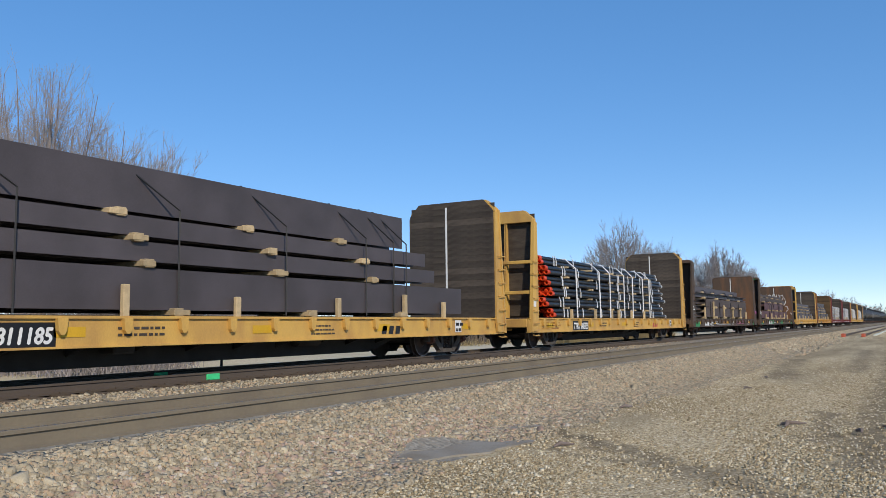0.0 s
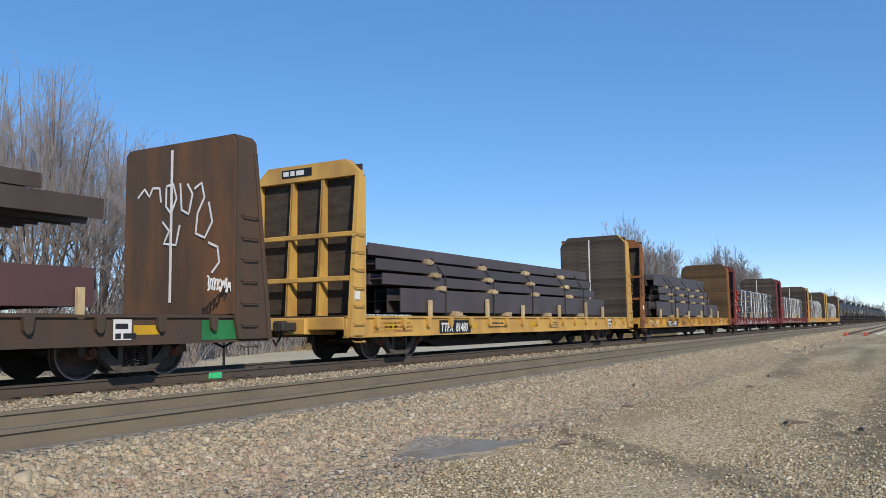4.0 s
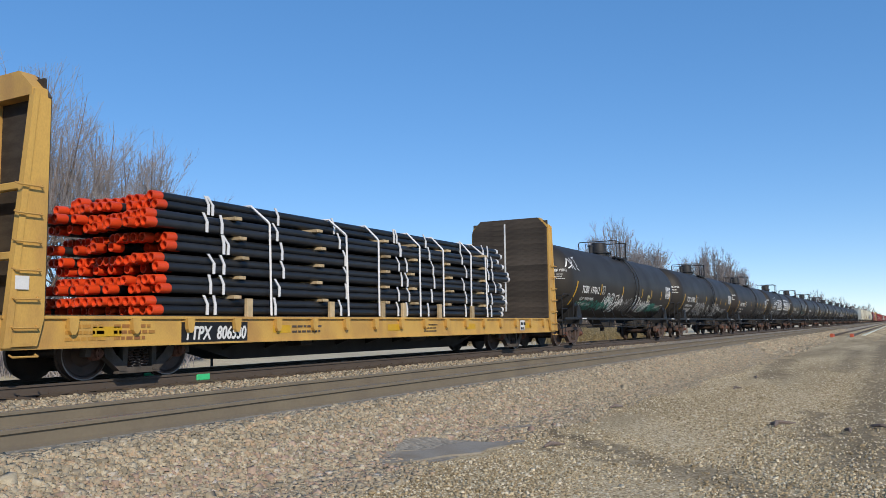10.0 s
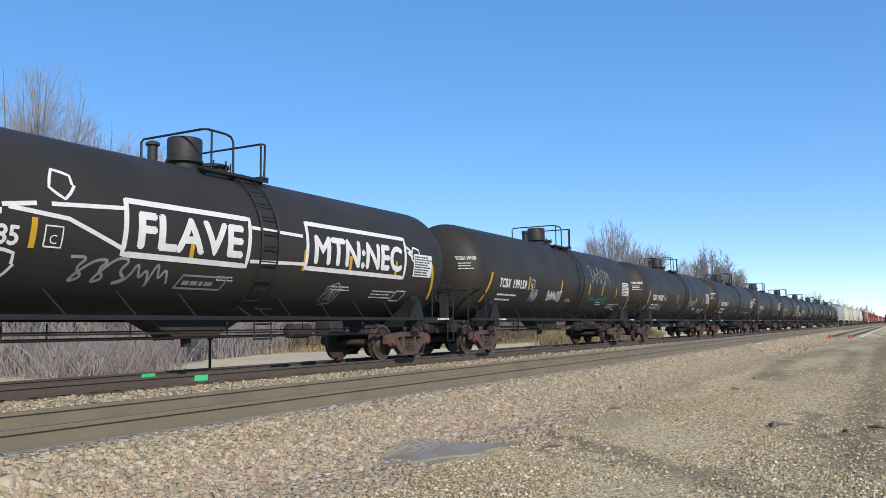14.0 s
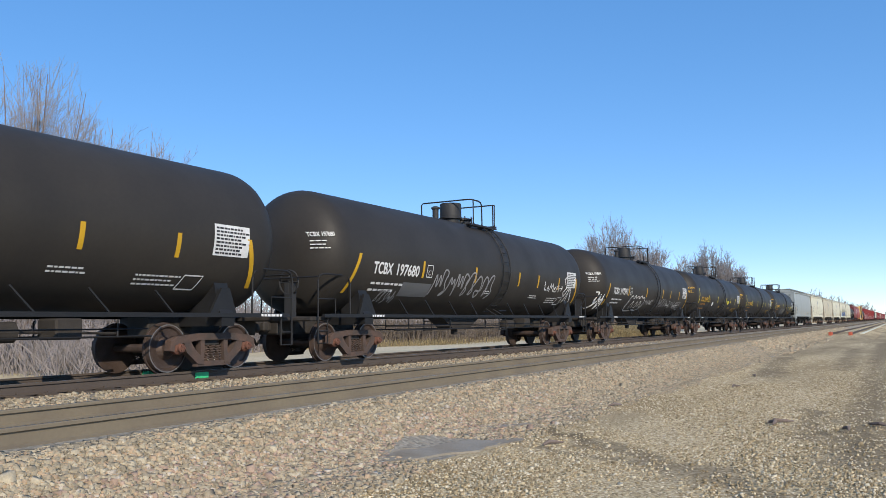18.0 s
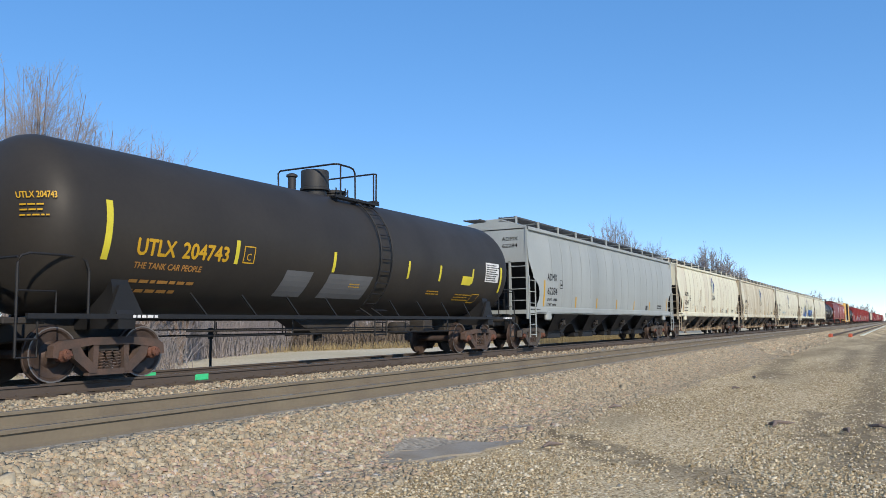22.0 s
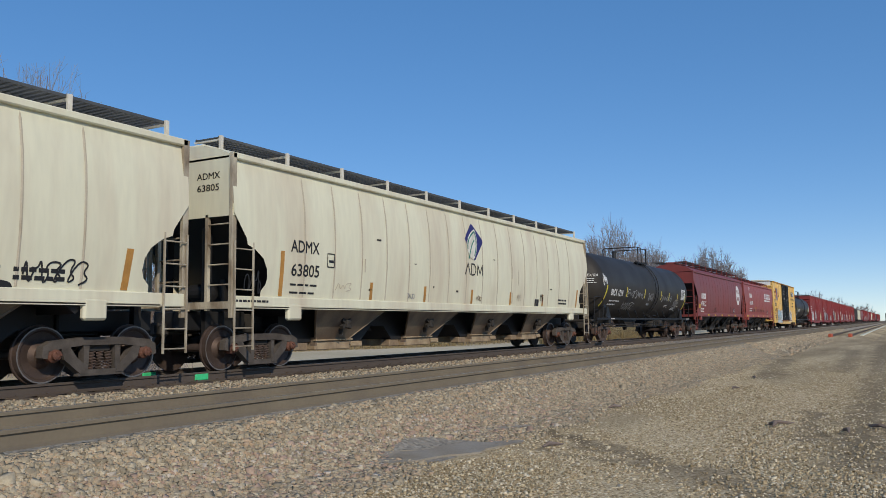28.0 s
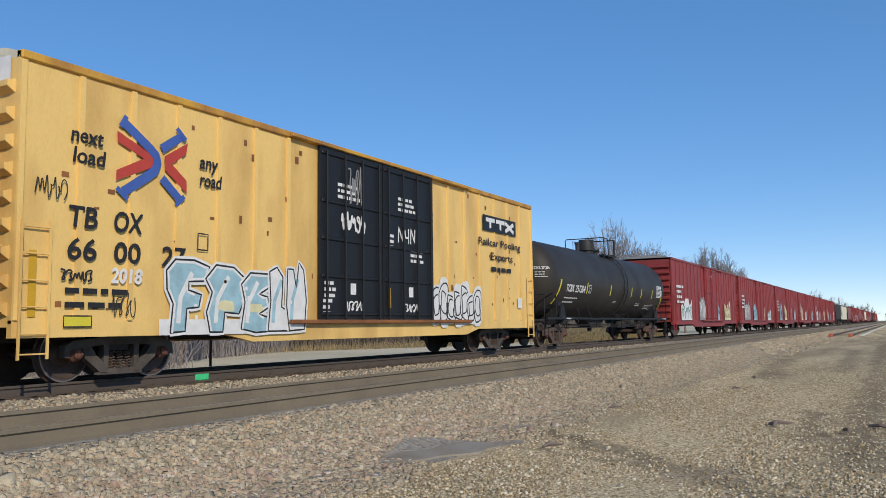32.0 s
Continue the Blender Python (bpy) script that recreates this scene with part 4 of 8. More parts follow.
# ---- box cars ----
def box_car(paint, half, door_paint, door_x, label, top=5.05, detail=True):
    c = thing("box_car", label, "box car", "box cars of the train")
    for y in (-1, 1):
        s = Shape()
        s.box((0, y * 1.46, (top + 0.95) / 2), (2 * half, 0.08, top - 0.95))
        part("side_wall", s, paint, c)
        s = Shape()
        s.prism([(-half, 0.74), (-5.4, 0.74), (-4.6, 0.58), (4.6, 0.58), (5.4, 0.74), (half, 0.74), (half, 1.0), (-half, 1.0)], y * 1.4, y * 1.51, "xz")
        part("side_sill", s, paint, c)
        s = Shape()
        s.cbox((0, y * 1.5, top - 0.06), (2 * half, 0.1, 0.14), 0.02)
        part("top_rail", s, M_YELLOW_WORN if detail else paint, c)
    post = Shape()
    post.prism([(-0.05, -1.5), (-0.046, -1.54), (0.046, -1.54), (0.05, -1.5)], 1.0, top - 0.14, "xy")
    me = post.mesh("side_post", paint)
    a, b = door_x
    n = int(2 * half / 0.98)
    for i in range(n + 1):
        x = -half + 0.05 + (2 * half - 0.1) * i / n
        if x < a - 0.1 or x > b + 0.1:
            put("side_post", me, c, x)
    for k in (-1, 1):
        s = Shape()
        s.box(((half - 0.03) * k, 0, (top + 0.9) / 2), (0.06, 2.9, top - 0.9))
        for i in range(9):
            z = 1.2 + i * (top - 1.7) / 8
            s.prism([((half - 0.01) * k, z - 0.15), ((half + 0.13) * k, z - 0.06), ((half + 0.13) * k, z + 0.03), ((half - 0.01) * k, z + 0.07)], -1.4, 1.4, "xz")
        part("end_wall", s, paint, c)
        for y in (-1.56, 1.56):
            rungs(c, (half - 0.55) * k, (half - 0.08) * k, y, [0.5, 0.8, 1.2, 1.6, 2.0, 2.4], paint, z1=2.5, z0=0.42)
        s = Shape()
        for z in (1.3, 1.7, 2.1, 2.5):
            s.tube([((half + 0.1) * k, -1.35, z), ((half + 0.1) * k, -0.85, z)], 0.016, 5)
        s.box(((half + 0.15) * k, 0, 1.05), (0.25, 1.6, 0.05))
        part("end_ladder", s, M_UNDER if not detail else paint, c)
        put("coupler", ME_COUPLER[k], c, (half + 0.25) * k)
        s = Shape()
        s.cbox(((half - 1.6) * k, 0, 0.85), (3.4, 0.5, 0.4), 0.03)
        s.cbox(((half - 2.3) * k, 0, 0.9), (0.5, 2.6, 0.25), 0.03)
        part("underframe", s, M_UNDER, c)
        truck(c, (half - 2.3) * k, 1 if detail else 2)
    s = Shape()
    s.prism([(-1.5, top - 0.02), (-1.1, top + 0.1), (0, top + 0.16), (1.1, top + 0.1), (1.5, top - 0.02), (1.45, top - 0.1), (-1.45, top - 0.1)], -half, half, "yz")
    for i in range(int(half * 2 / 1.2)):
        x = -half + 0.6 + 1.2 * i
        s.prism([(-1.45, top + 0.02), (0, top + 0.2), (1.45, top + 0.02), (1.4, top - 0.02), (-1.4, top - 0.02)], x - 0.05, x + 0.05, "yz")
    part("roof", s, M_CREAM if detail else M_GREYSP, c, "weathered pale galvanised roof")
    s = Shape()
    s.cbox((0, 0, 0.85), (2 * half - 6, 0.4, 0.42), 0.02)
    s.box((0, 0, 0.98), (2 * half - 0.2, 2.7, 0.05))
    for i in range(8):
        s.box((-4.9 + 1.4 * i, 0, 0.86), (0.1, 2.6, 0.22))
    part("floor_frame", s, M_UNDER, c)
    # two door leaves with ribs, rails above and below
    m = (a + b) / 2
    for x0, x1 in ((a, m - 0.02), (m + 0.02, b)):
        s = Shape()
        s.box(((x0 + x1) / 2, -1.56, (top + 0.92) / 2), (x1 - x0, 0.06, top - 1.08))
        for z in (1.15, 2.0, 2.85, 3.7, top - 0.25):
            s.cbox(((x0 + x1) / 2, -1.6, z), (x1 - x0 - 0.1, 0.05, 0.08), 0.015)
        d = part("door", s, door_paint, c)
        for i in range(4 if detail else 2):
            x = x0 + 0.2 + (x1 - x0 - 0.4) * i / (3 if detail else 1)
            s = Shape()
            s.tube([(x, -1.64, 1.02), (x, -1.64, top - 0.2)], 0.028, 6)
            part("lock_rod", s, door_paint, d)
    for z in (0.97, top - 0.07):
        s = Shape()
        s.cbox((m + 0.6, -1.6, z), (b - a + 3.2, 0.1, 0.09), 0.015)
        part("door_rail", s, (M_RUSTY if z < 2 else M_YELLOW_WORN) if detail else paint, c)
    return c


# ---- bulkhead flat cars and their loads ----
def plank_meshes():
    out = {}
    for name, m in (("dark", M_PLANK), ("tan", M_PLANK_TAN)):
        out[name] = Shape().cbox((0, 0, 0), (0.07, 3.06, 0.196), 0.005).mesh("bulkhead_plank", m)
        out[name + "_short"] = Shape().prism([(-1.36, -0.098), (1.36, -0.098), (1.18, 0.09), (-1.18, 0.09)], -0.035, 0.035, "yz").mesh("bulkhead_plank", m)
        out[name + "_mid"] = Shape().prism([(-1.53, -0.098), (1.53, -0.098), (1.37, 0.098), (-1.37, 0.098)], -0.035, 0.035, "yz").mesh("bulkhead_plank", m)
    return out


PLANKS = plank_meshes()


INNER, TOP = {}, {}
ME_BEARER = Shape().prism([(-1.4, 0.95), (1.4, 0.95), (1.4, 0.72), (0.4, 0.4), (-0.4, 0.4), (-1.4, 0.72)], -0.03, 0.03, "yz").mesh("cross_bearer", M_UNDER)


def flat_car(paint, planks, label, half=10.75, inner=10.1, top=4.8, steel_face=None, cap_paint=None, strip=True, rib_paint=None, open_back=True):
    c = thing("bulkhead_flat_car", label, "flat car", "bulkhead flat cars of the train")
    INNER[c], TOP[c] = (inner if open_back else inner + 0.24), top
    s = Shape()
    s.box((0, 0, 1.06), (2 * half - 0.2, 2.78, 0.06))
    part("deck", s, M_PLANK, c)
    for y in (-1, 1):
        s = Shape()
        s.cbox((0, y * 1.44, 0.82), (2 * half, 0.1, 0.5), 0.012)
        s.box((0, y * 1.47, 1.05), (2 * half, 0.14, 0.045))
        s.box((0, y * 1.45, 0.585), (2 * half, 0.16, 0.035))
        part("side_sill", s, paint, c)
    pocket = Shape().prism([(-0.09, 1.04), (0.09, 1.04), (0.07, 0.84), (0.03, 0.78), (-0.03, 0.78), (-0.07, 0.84)], -1.58, -1.49, "xz").mesh("stake_pocket", paint)
    for i in range(17):
        put("stake_pocket", pocket, c, -inner + 0.5 + (2 * inner - 1.0) * i / 16)
    s = Shape()   # fish-bellied centre sill
    s.prism([(-half + 0.6, 0.98), (-half + 0.6, 0.72), (-6.6, 0.64), (-4.9, 0.2), (4.9, 0.2), (6.6, 0.64), (half - 0.6, 0.72), (half - 0.6, 0.98)], -0.42, 0.42, "xz")
    part("centre_sill", s, M_UNDER, c)
    for x in range(-4, 5):
        put("cross_bearer", ME_BEARER, c, x * 1.3)
    s = Shape()
    s.lathe([(1.5, 0.05), (1.55, 0.18), (2.3, 0.18), (2.35, 0.05)], "x", 14, (0, -0.75, 0.6))
    part("brake_cylinder", s, M_UNDER, c)
    part("brake_valve", Shape().cbox((-3.2, -0.8, 0.58), (0.45, 0.4, 0.3), 0.03), M_UNDER, c)
    rib_paint = rib_paint or paint
    grab = Shape().tube([(-0.2, -1.58, 0), (-0.2, -1.66, -0.03), (0.2, -1.66, -0.03), (0.2, -1.58, 0)], 0.016, 5).mesh("grab_iron", rib_paint)
    for k in (-1, 1):
        b = part("end_bulkhead", Shape().box(((inner + 0.09) * k, 0, (top + 1.05) / 2), (0.05, 3.06, top - 1.25)), paint if steel_face else M_PLANK, c)
        for y in (-1.55, 1.55):   # wide tapering side posts with flanged edges
            part("side_post", Shape().prism([((inner + 0.02) * k, 1.02), ((inner + 0.12) * k, 0.62), (half * k, 0.62), ((inner + (0.3 if open_back else 0.54)) * k, top - (0.34 if open_back else 0.12)), ((inner + 0.02) * k, top - (0.42 if open_back else 0.12))], y - 0.035, y + 0.035, "xz"), rib_paint, b)
            part("post_flange", Shape().prism([((half - 0.1) * k, 0.6), ((half + 0.01) * k, 0.6), ((inner + (0.31 if open_back else 0.55)) * k, top - 0.32), ((inner + (0.22 if open_back else 0.46)) * k, top - 0.32)], y - 0.06, y + 0.06, "xz"), rib_paint, b)
        crest = 0.27 if open_back else 0.5
        for y in ((-0.5, 0.45) if open_back else (-0.83, -0.28, 0.28, 0.83)):
            s = Shape()
            w = [((inner + 0.11) * k, 1.08), ((half - 0.15) * k, 1.08), ((inner + crest) * k, top - 0.1), ((inner + 0.11) * k, top - 0.1)]
            s.prism(w, y - 0.02, y + 0.02, "xz")
            s.prism([((half - 0.24) * k, 1.08), ((half - 0.15) * k, 1.08), ((inner + crest) * k, top - 0.1), ((inner + crest - 0.06) * k, top - 0.1)], y - 0.04, y + 0.04, "xz")
            part("rib", s, rib_paint, b)
        for z in ((1.95, 3.0) if open_back else ()):
            s = Shape()
            x = half - 0.15 - (half - inner - 0.4) * (z - 1.08) / (top - 1.2)
            s.cbox(((x + 0.02) * k, 0, z), (0.1, 3.02, 0.12), 0.015)
            part("cross_beam", s, rib_paint, b)
        s = Shape()
        s.prism([(-1.56, top - 0.4), (1.56, top - 0.4), (1.55, top - 0.28), (1.22, top + 0.01), (-1.22, top + 0.01), (-1.55, top - 0.28)], (inner + 0.06) * k, (inner + (0.32 if open_back else 0.56)) * k, "yz")
        if not open_back:
            s = Shape().prism([(-1.58, top - 0.16), (1.58, top - 0.16), (1.56, top - 0.1), (1.46, top + 0.01), (-1.46, top + 0.01), (-1.56, top - 0.1)], (inner + 0.06) * k, (inner + 0.56) * k, "yz")
        part("bulkhead_cap", s, cap_paint or rib_paint, b)
        if steel_face:
            part("face_plate", Shape().prism([(-1.56, 1.1), (1.56, 1.1), (1.56, top - 0.12), (1.46, top - 0.02), (-1.46, top - 0.02), (-1.56, top - 0.12)], (inner - 0.02) * k, (inner + 0.03) * k, "yz"), M_FACE, b)
        else:
            n = round((top - 1.09) / 0.2)
            for i in range(n):
                put("bulkhead_plank", PLANKS[planks + ("_short" if i == n - 1 else "_mid" if i == n - 2 else "")], b, inner * k, 0, 1.19 + (top - 1.27) * i / (n - 1))
        if strip:
            part("white_strip", Shape().box(((inner - 0.045) * k, 0.15, (top + 1.2) / 2), (0.012, 0.06, top - 1.5)), M_WHITE, b)
        for i in range(7):
            z = 0.5 + 0.42 * i
            put("grab_iron", grab, b, (inner + 0.35) * k, 0, z)
        put("coupler", ME_COUPLER[k], c, (half + 0.25) * k)
        s = Shape()
        s.cbox(((half - 0.5) * k, 0, 0.84), (1.2, 0.7, 0.4), 0.03)
        s.cbox(((half - 0.05) * k, 0, 0.9), (0.12, 2.8, 0.3), 0.02)
        part("draft_sill", s, paint, c)
        truck(c, (half - 2.85) * k, 1)
    return c


def pipe_load(x0, x1, seed, tiers=6, label="strapped load of black pipes with orange end caps", th=0.388, narrow=True):
    """Bundles of pipes in tiers, with timber between, straps over all."""
    c = thing("pipe_load", label, "pipe load", "pipe loads on the flat cars")
    rr, r = random.Random(seed), 0.22 * th
    L = x1 - x0
    pm = [sharp(Shape().lathe([(0, r), (L - d, r)], "x", 10).mesh("pipe", M_PIPE), 40) for d in (0.15, 0.3, 0.45)]
    cap = sharp(Shape().lathe([(-0.05, r * 0.55), (-0.18, r * 0.8), (-0.18, r * 1.04), (0.04, r * 1.14), (0.06, r * 1.01)], "x", 10).mesh("pipe_cap", M_PIPECAP), 40)
    wcap = sharp(Shape().lathe([(-0.08, r * 1.05), (0.0, r * 1.12), (0.05, r * 1.08), (0.06, r * 0.7)], "x", 10).mesh("pipe_cap", M_PIPEWHITE), 40)
    straps = []
    for d in (0.05, 0.1, 0.15):
        straps.append(Shape().prism([(-0.032, 0.02), (0.032, 0.02), (0.032 + d * 0.05, 0.2 * th / 0.352), (0.032 - d, th), (-0.032 - d, th), (-0.032 + d * 0.05, 0.2 * th / 0.352)], -1.437, -1.42, "xz").mesh("bundle_strap", M_STRAPW))
    for t in range(tiers):
        z0, shift = 1.085 + t * th, rr.uniform(-0.25, 0.55) + 0.12 * (t % 2)
        for row in range(2):
            n, step = 13 if narrow and t == tiers - 1 else 16, 0.25 * rr.random()
            for i in range(n):
                set_in = narrow and t == tiers - 1
                y = (-1.02 if set_in else -1.3) + (2.2 if set_in else 2.6) * i / (n - 1) + (0.04 if row else -0.02)
                inner = 2 < i < n - 1 and t < tiers - 1
                hidden = inner and row == 0 and i % 2
                d = rr.choice((0, 1, 2))
                x = x0 + shift + step - 0.03 * i + rr.uniform(0, 0.09)
                step = min(max(step + rr.choice((0, 0, 0, 0, -0.25, 0.25, 0.12)), 0), 0.5)
                p = put("pipe", pm[d], c, x, y, z0 + 0.02 + r + row * r * 1.85)
                if not hidden:
                    put("pipe_cap", cap, p)
                if i < 3 or t == tiers - 1:
                    put("pipe_cap", wcap, p, L - (0.15, 0.3, 0.45)[d])
        for x in (2.0, 4.6, 7.3, 8.6, 10.6, 12.8):
            if x < L - 0.5 and t < tiers - 1:
                part("timber_bearer", Shape().cbox((x0 + x + rr.uniform(-0.12, 0.12), 0, z0 + th - 0.02), (0.2, 2.94 + rr.uniform(-0.06, 0.06), th * 0.17), 0.006), M_LUMBER, c)
        for x in (1.3, 1.55, 3.2, 5.4, 7.9, 8.2, 9.6, 11.6, 13.2, 13.5):
            x += shift * 0.6 + rr.uniform(-0.15, 0.15)
            if x < L - 0.2:
                put("bundle_strap", straps[rr.randrange(3)], c, x0 + x, 0.3 if narrow and t == tiers - 1 else 0, z0)
    top = 1.085 + (tiers - 1) * th + 0.02 + r * 3.85
    for x in (2.9, 5.6, 6.9, 8.9, 10.2, 11.9, 13.0):
        if x < L - 0.3:
            s = Shape()
            d = rr.uniform(-0.1, 0.4)
            s.tube([(x0 + x, -1.45, 1.1), (x0 + x - d * 0.3, -1.45, top - (th if narrow else 0.12)), (x0 + x - d * 0.4, -1.43, top - (th * 0.9 if narrow else 0.08)), (x0 + x - d, -1.1 if narrow else -1.34, top - 0.01), (x0 + x - d - 0.5, 1.3, top - 0.01)], 0.03, 4)
            part("tie_down_strap", s, M_STRAPW, c)
    for x in (2.2, 4.9, 7.0, 8.0, 9.9, 11.9):
        if x < L:
            part("timber_stake", Shape().cbox((x0 + x, -1.47, 1.2 + 0.04 * rr.random()), (0.16, 0.09, 0.42), 0.01), M_LUMBER, c)
    return c


def beam(c, x0, x1, y, z, h, material, w=0.42, t=0.03, upright=False):
    """One rolled beam, lying on its side (flat face outwards) or upright."""
    a, b = (w / 2, h / 2) if upright else (h / 2, w / 2)
    prof = [(-a, -b), (a, -b), (a, -b + t), (t / 2, -b + t), (t / 2, b - t), (a, b - t), (a, b), (-a, b), (-a, b - t), (-t / 2, b - t), (-t / 2, -b + t), (-a, -b + t)]
    if not upright:
        prof = [(q, p) for p, q in prof][::-1]
    s = Shape().prism([(y + p, z + h / 2 + q) for p, q in prof], x0, x1, "yz")
    return part("beam", s, material, c)


def beam_load(layers, straps, label, seed, stakes=(), strap_top=3.1, slant=0.6):
    """layers: (x0, x1, z, h, material, upright, nearest y, count)."""
    c = thing("beam_load", label, "steel beams", "steel loads on the flat cars")
    rr = random.Random(seed)
    for x0, x1, z, h, m, up, y0, n in layers:
        w = min(0.45, (1.4 - y0) / n) if n > 1 else 0.45
        for i in range(n):
            y = y0 + w / 2 + i * (1.35 - y0 - w / 2) / max(n - 1, 1)
            d = 0 if i == 0 else rr.uniform(-0.3, 0.5)
            beam(c, x0 + d, x1 + d * 0.6, y, z, h, m, w * 0.97, upright=up)
        for j in range(4):
            x = x0 + (x1 - x0) * (0.18 + 0.21 * j)
            part("timber_block", Shape().cbox((x, y0 + 0.6, z - 0.045), (0.26 + 0.14 * rr.random(), 1.5, 0.1), 0.01).cbox((x + rr.uniform(-0.08, 0.08), y0 - 0.06, z - 0.04), (0.2, 0.16, 0.15), 0.01), M_LUMBER, c)
    for x in straps:
        s = Shape()
        y0 = min(l[6] for l in layers) - 0.02
        s.tube([(x, y0, 1.1), (x, y0, strap_top - 0.75), (x - slant, y0 + 0.35, strap_top), (x - slant, 1.2, strap_top + 0.01)], 0.02, 4)
        part("strap", s, M_STRAPB, c)
    for x, h in stakes:
        part("timber_stake", Shape().cbox((x, -1.47, 1.0 + h / 2), (0.13, 0.09, h), 0.01), M_LUMBER, c)
    return c


# ---- ground ----
def stone_mat(name, cols, size, rough=0.9, bump=0.3, patches=None, patch_scale=0.35, along=1.0, streaks=()):
    """Loose stone: cells of several colours, with larger patches of dirt."""
    m = bpy.data.materials.new(name)
    m.use_nodes = True
    n, l = m.node_tree.nodes, m.node_tree.links
    b = n["Principled BSDF"]
    b.inputs["Roughness"].default_value = rough
    b.inputs["Specular IOR Level"].default_value = 0.04
    tc = n.new("ShaderNodeTexCoord")
    vo, big, mid = n.new("ShaderNodeTexVoronoi"), n.new("ShaderNodeTexNoise"), n.new("ShaderNodeTexNoise")
    vo.inputs["Scale"].default_value = 1 / size
    big.inputs["Scale"].default_value, big.inputs["Detail"].default_value = patch_scale, 6
    mid.inputs["Scale"].default_value, mid.inputs["Detail"].default_value = 6 / size / 10, 4
    mp = n.new("ShaderNodeMapping")
    mp.inputs["Scale"].default_value = (along, 1, 1)
    l.new(tc.outputs["Object"], mp.inputs[0])
    l.new(mp.outputs[0], big.inputs["Vector"])
    for t in (vo, mid):
        l.new(tc.outputs["Object"], t.inputs["Vector"])
    ramp = n.new("ShaderNodeValToRGB")
    ramp.color_ramp.interpolation = "CONSTANT"
    while len(ramp.color_ramp.elements) < len(cols):
        ramp.color_ramp.elements.new(0.5)
    for i, c in enumerate(cols):
        ramp.color_ramp.elements[i].position = i / len(cols)
        ramp.color_ramp.elements[i].color = (*c, 1)
    sep = n.new("ShaderNodeSeparateColor")
    l.new(vo.outputs["Color"], sep.inputs[0])
    l.new(sep.outputs[0], ramp.inputs[0])
    col = ramp.outputs[0]
    if patches:
        mix, r2 = n.new("ShaderNodeMix"), n.new("ShaderNodeValToRGB")
        mix.data_type = "RGBA"
        r2.color_ramp.elements[0].position, r2.color_ramp.elements[1].position = 0.44, 0.66
        l.new(big.outputs[0], r2.inputs[0])
        mul = n.new("ShaderNodeMath")
        mul.operation = "MULTIPLY"
        mul.inputs[1].default_value = 0.75
        l.new(r2.outputs[0], mul.inputs[0])
        l.new(mul.outputs[0], mix.inputs[0])
        l.new(col, mix.inputs[6])
        mix.inputs[7].default_value = (*patches, 1)
        col = mix.outputs[2]
    if streaks:   # wheel ruts and damp dirt, along segments with frayed edges
        warp, off, pos = n.new("ShaderNodeTexNoise"), n.new("ShaderNodeVectorMath"), n.new("ShaderNodeVectorMath")
        warp.inputs["Scale"].default_value, warp.inputs["Detail"].default_value = 1.6, 5
        l.new(tc.outputs["Object"], warp.inputs["Vector"])
        off.operation, pos.operation = "MULTIPLY_ADD", "MULTIPLY_ADD"
        off.inputs[1].default_value, off.inputs[2].default_value = (1.2, 1.2, 0), (-0.6, -0.6, 0)
        l.new(warp.outputs["Color"], off.inputs[0])
        pos.inputs[1].default_value = (1, 1, 0)
        l.new(tc.outputs["Object"], pos.inputs[0])
        l.new(off.outputs[0], pos.inputs[2])
        total = None
        for x0, y0, x1, y1, w, k in streaks:
            a, ab = Vector((x0, y0, 0)), Vector((x1 - x0, y1 - y0, 0))
            rel, dot, foot, gap, ln = (n.new("ShaderNodeVectorMath") for _ in range(5))
            rel.operation, dot.operation, foot.operation, gap.operation, ln.operation = "SUBTRACT", "DOT_PRODUCT", "SCALE", "SUBTRACT", "LENGTH"
            cl, mr = n.new("ShaderNodeClamp"), n.new("ShaderNodeMapRange")
            l.new(pos.outputs[0], rel.inputs[0])
            rel.inputs[1].default_value = a
            l.new(rel.outputs[0], dot.inputs[0])
            dot.inputs[1].default_value = ab / ab.length_squared
            l.new(dot.outputs["Value"], cl.inputs[0])
            foot.inputs[0].default_value = ab
            l.new(cl.outputs[0], foot.inputs["Scale"])
            l.new(rel.outputs[0], gap.inputs[0])
            l.new(foot.outputs[0], gap.inputs[1])
            l.new(gap.outputs[0], ln.inputs[0])
            mr.interpolation_type = "SMOOTHSTEP"
            mr.inputs[1].default_value, mr.inputs[2].default_value, mr.inputs[3].default_value, mr.inputs[4].default_value = w * 0.25, w, k, 0.0
            l.new(ln.outputs["Value"], mr.inputs[0])
            if total is None:
                total = mr.outputs[0]
            else:
                mx = n.new("ShaderNodeMath")
                mx.operation = "MAXIMUM"
                l.new(total, mx.inputs[0])
                l.new(mr.outputs[0], mx.inputs[1])
                total = mx.outputs[0]
        mix = n.new("ShaderNodeMix")
        mix.data_type = "RGBA"
        l.new(total, mix.inputs[0])
        l.new(col, mix.inputs[6])
        mix.inputs[7].default_value = (0.14, 0.11, 0.072, 1)
        col = mix.outputs[2]
    l.new(col, b.inputs["Base Color"])
    bp, add = n.new("ShaderNodeBump"), n.new("ShaderNodeMath")
    bp.inputs["Strength"].default_value, bp.inputs["Distance"].default_value = bump, size * 0.6
    add.operation = "SUBTRACT"
    l.new(mid.outputs[0], add.inputs[0])
    l.new(vo.outputs["Distance"], add.inputs[1])
    l.new(add.outputs[0], bp.inputs["Height"])
    l.new(bp.outputs[0], b.inputs["Normal"])
    return m


